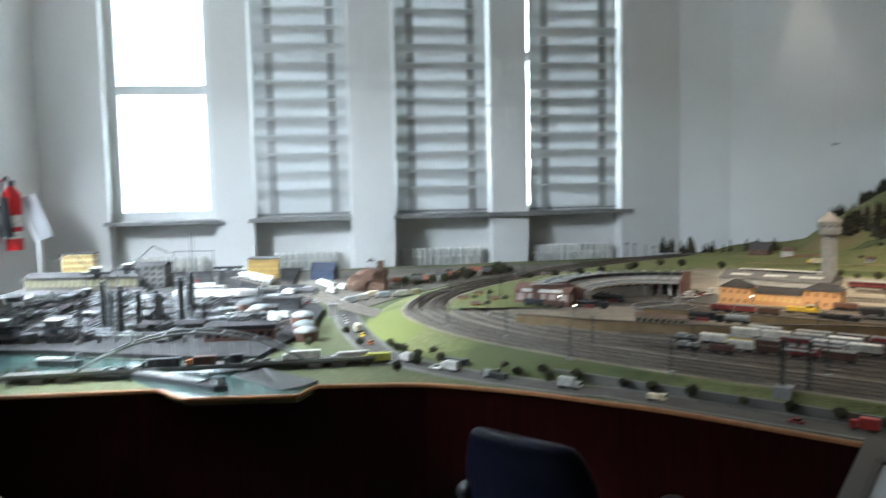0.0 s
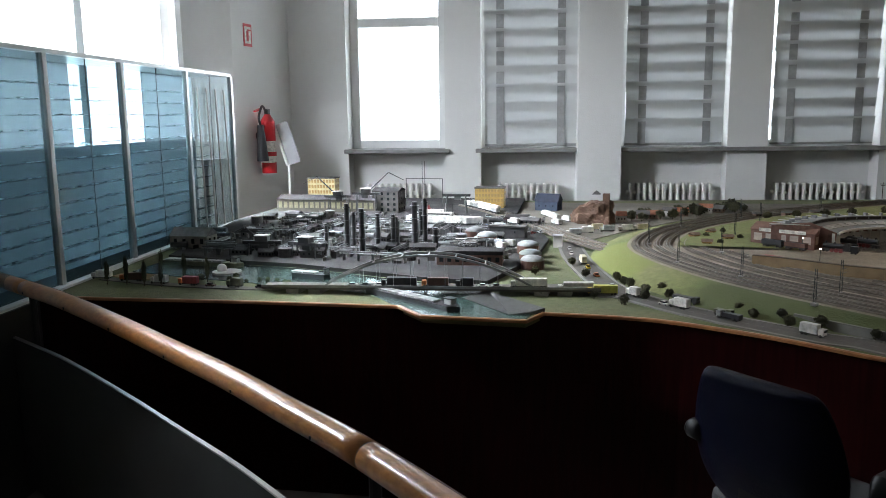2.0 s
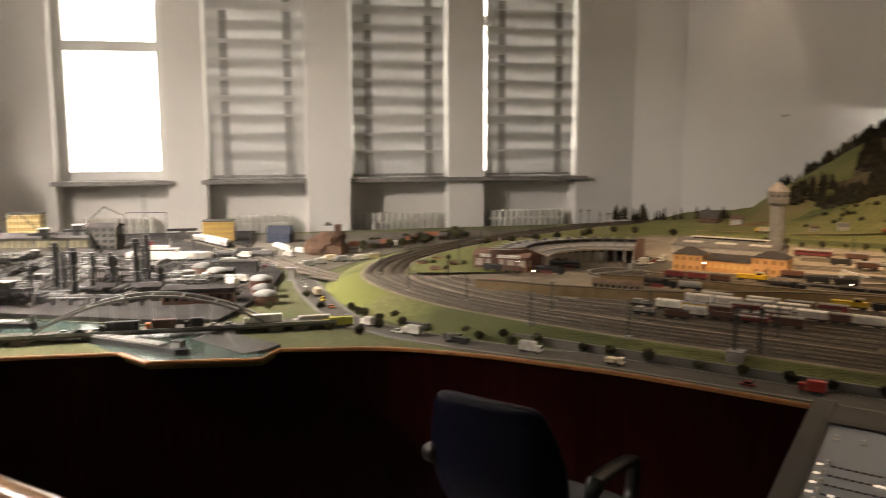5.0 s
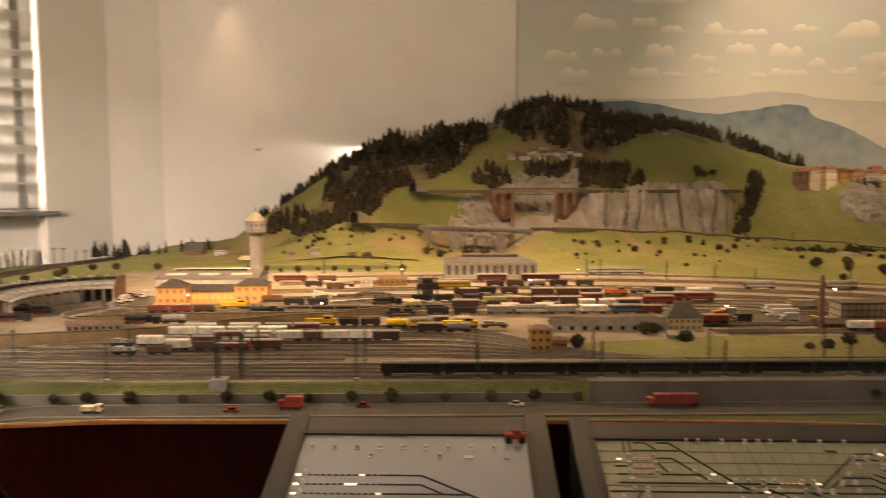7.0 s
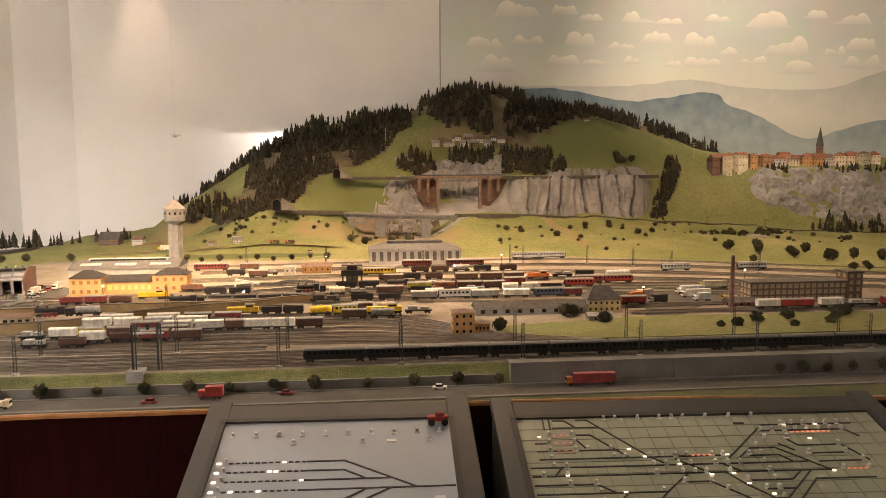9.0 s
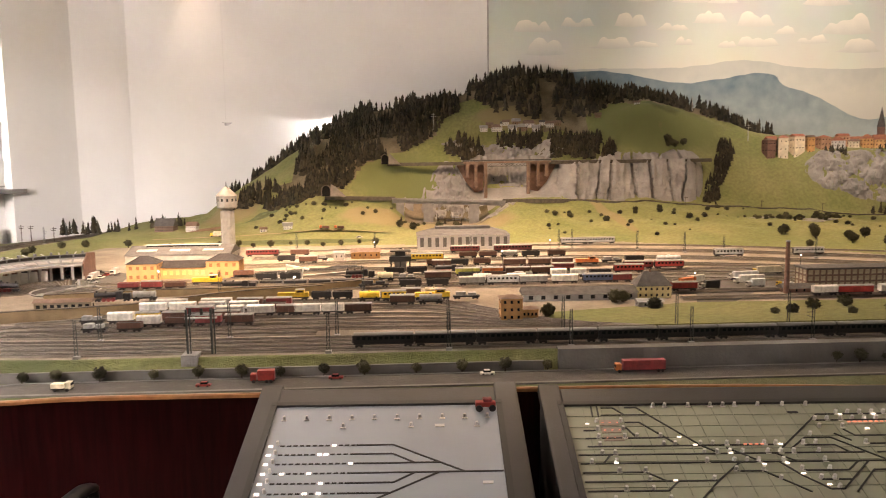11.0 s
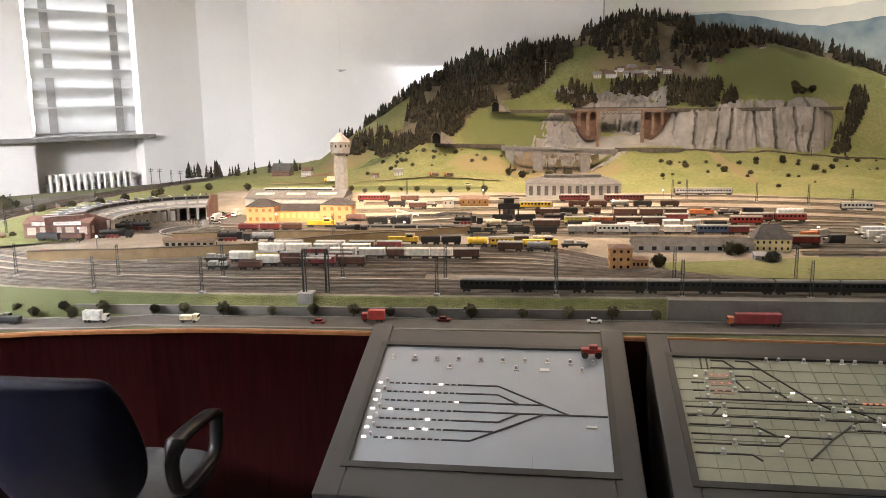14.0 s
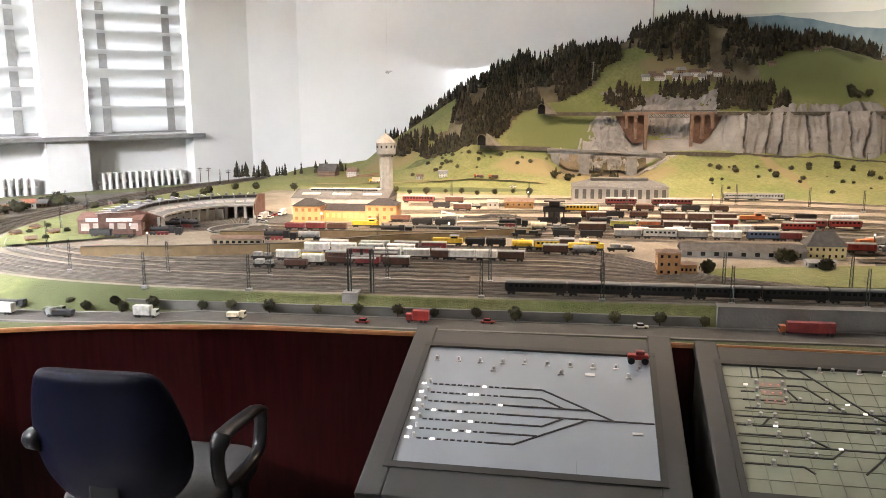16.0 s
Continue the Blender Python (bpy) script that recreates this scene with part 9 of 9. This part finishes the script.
face_bar(d1, t1, "plate", W1 / 2 - 0.055, ys[4] - 0.005, W1 / 2 - 0.03, ys[4] - 0.005, 0.009, KNOB)
face_bar(d1, t1, "seam", 0.12, -L1 / 2 + 0.002, 0.12, -L1 / 2 + 0.05, 0.001, SEAM, 0.0118)
for dd, tt_, ww in ((D1[0], t1, W1), (D2[0], D2[1], 1.008)):
    for bx in ((0, L1 / 2 + 0.008, 0.0165, ww + 0.032, 0.016, 0.003), (0, -L1 / 2 - 0.010, 0.0165, ww + 0.032, 0.020, 0.003), (-ww / 2 - 0.008, -0.001, 0.0164, 0.016, L1, 0.003), (ww / 2 + 0.008, -0.001, 0.0164, 0.016, L1, 0.003)):
        part("gasket", boxes([bx], m=tt_), GASKET, dd, "dark edging strip beside the glass")
# red toy locomotive on the desk frame
tl = empty("toy_locomotive", Matrix.Translation(uv(0.249, 2.305, 0.871)) @ pose(0, 0, 0, 0, 0, UV_TURN) @ Matrix.Scale(1.3, 4), "small red toy vehicle standing on the desk", "toy")
part("body", boxes([(0, 0, 0.014, 0.046, 0.02, 0.012)], bevel=0.003), PAINT["red"], tl)
part("cabin", boxes([(0.004, 0, 0.023, 0.02, 0.018, 0.010)], bevel=0.003), PAINT["darkred"], tl)
for x in (-0.015, 0.015):
    part("wheel", cyl(bmesh.new(), (x, -0.012, 0.006), (x, 0.012, 0.006), 0.008, n=10), BLACK, tl)

d2, t2 = D2[2], D2[1]
W2 = 1.008
X0, Y0 = -W2 / 2, L1 / 2
for i in range(1, 20):
    face_bar(d2, t2, "seam", X0 + i * W2 / 20, -Y0 + 0.002, X0 + i * W2 / 20, Y0 - 0.002, 0.0009, mat("green_seam", (0.25, 0.264, 0.20), 0.6, 0.1) if i == 1 else bpy.data.materials["green_seam"], 0.0118)
for j in range(1, 10):
    face_bar(d2, t2, "seam", X0 + 0.002, -Y0 + j * L1 / 10, -X0 - 0.002, -Y0 + j * L1 / 10, 0.0009, bpy.data.materials["green_seam"], 0.0118)
# mosaic of square fields: columns and rows of one pitch
def field(c, r):
    return X0 + 0.036 + 0.0322 * c, Y0 - 0.0107 - 0.0343 * r


routes = [(1.2, -0.5, 1.1, 1.2), (1.7, -0.5, 1.6, 1.2), (2, 0, 3, 0), (3, 0, 3.8, 1), (1.8, 1, 5.8, 1), (4, 0, 5, 0), (5, 0, 9, 5), (9, 5, 10.2, 6), (3.6, 2, 4.8, 2), (4.8, 2, 7.3, 5), (3.5, 2.6, 4.2, 4), (0, 3, 1, 3), (0, 4, 6.7, 4),
          (0, 5, 15.7, 5), (-0.9, 6, 21.5, 6), (-0.9, 7, 23, 7), (-0.9, 8, 3.9, 8)]
routes += [(3.9, 8, 5.2, 9), (-0.9, 9, 9.1, 9), (9.1, 9, 11.4, 7), (9.1, 9, 6.9, 11.3), (10.8, 8, 12.8, 8), (12.8, 8, 15.5, 10.3), (0.9, 7, 1.6, 6), (-0.9, 10, 5.1, 10), (5.1, 10, 6.1, 9), (-0.9, 11, 3, 11), (3, 11, 3.6, 11.6)]
routes += [(19.9, 1.2, 15.1, 5.6), (19.9, 1.2, 27.8, 1.2), (19.5, 2, 26.7, 2), (26.7, 2, 27.6, 3), (17.6, 4.2, 16, 5.5), (17.6, 4.2, 19.7, 4.2), (19.7, 4.2, 22.9, 7), (17.2, 5.1, 19.6, 5.1), (19.6, 5.1, 20.4, 6)]
routes += [(20.2, 3.7, 21.2, 4.6), (21.2, 3.2, 21.8, 4), (21.8, 4, 25.4, 4), (25.4, 4, 26.7, 6), (22.4, 5, 25.1, 5), (22.5, 6, 26, 6), (14.4, 7, 15.5, 8.5), (15.5, 8.5, 17, 10), (17, 10, 18, 10), (18, 10, 21.3, 7)]
routes += [(15.9, 8, 19.3, 8), (19.3, 8, 20.5, 7), (16.8, 9, 19.1, 9), (21.2, 8, 26, 8), (21.2, 8, 18.8, 10.3), (10.9, 5.3, 13.1, 7), (14.5, 6, 15.8, 7)]
for a, b, c, d in routes:
    face_bar(d2, t2, "track_line", *field(a, b), *field(c, d), 0.0042, INK)
buttons = {0: (6.5, 7.5, 9.5, 11.4, 12.5, 13.5, 15.5, 17.6, 19.6), 1.2: (21.6, 22.6, 23.6, 24.6, 25.6, 26.6, 27.6), 2: (1.3, 3.3, 19.5, 20.5, 21.6, 22.6, 23.6, 24.6, 25.6, 26.6), 3: (1.2, 3.3, 19.4, 21.3), 4: (1.1, 3.2, 4.2, 6.1, 18.2, 25.2),
           5: (1, 6.1, 7, 9, 10, 11.1, 12, 14.1, 15, 17.2, 18.2, 22.2, 25.3), 6: (1, 2, 9, 10, 11, 12, 14, 15, 16, 18, 26.2), 7: (0, 1.9, 8.9, 11, 12, 12.9, 14.8, 18, 24, 26.1)}
buttons.update({8: (1.9, 3.9, 10.8, 12.9, 15.8, 17.9), 9: (4, 8.8, 13.8, 16.8, 17.8), 10: (2, 4, 17.7), 11: (1, 5)})
rng = random.Random(4)
for r, cs_ in buttons.items():
    for c in cs_:
        x, y = field(c, r)
        knob(d2, t2, x, y + 0.006, 0.0055, base=rng.random() < 0.5)
for c, r in ((8.4, 5), (7.4, 4), (1.7, 7), (10.9, 6), (13, 7.3), (15.2, 5), (5.7, 9), (14.8, 7.2), (15.5, 8.4), (16.9, 9.6), (22.9, 7.2), (21.7, 1.3), (24.5, 1.3), (0.3, 2.2), (23, 3.2)):
    x, y = field(c, r)
    face_bar(d2, t2, "lamp", x, y, x + 0.010, y, 0.0045, LITW, FZ + 0.0015)
for c, r, n in ((12.4, 5, 4), (24.3, 7, 4), (22.0, 2.3, 8)):
    for k in range(n):
        x, y = field(c + 0.45 * k, r)
        face_bar(d2, t2, "lamp", x, y, x + 0.008, y, 0.004, LITR, FZ + 0.0015)
PINK = mat("pink_field", (0.33, 0.25, 0.20), 0.6, 0.1)
for k in range(3):
    face_bar(d2, t2, "tinted_field", *field(1.5, 2 + k), *field(3.1, 2 + k), 0.022, PINK, 0.0118)
    for c in (1.7, 2.3, 2.9):
        x, y = field(c, 2 + k)
        face_bar(d2, t2, "lamp", x, y, x + 0.005, y, 0.003, LITR)
face_bar(d2, t2, "plate", *field(17.6, 0.9), *field(18.5, 0.9), 0.008, INK)
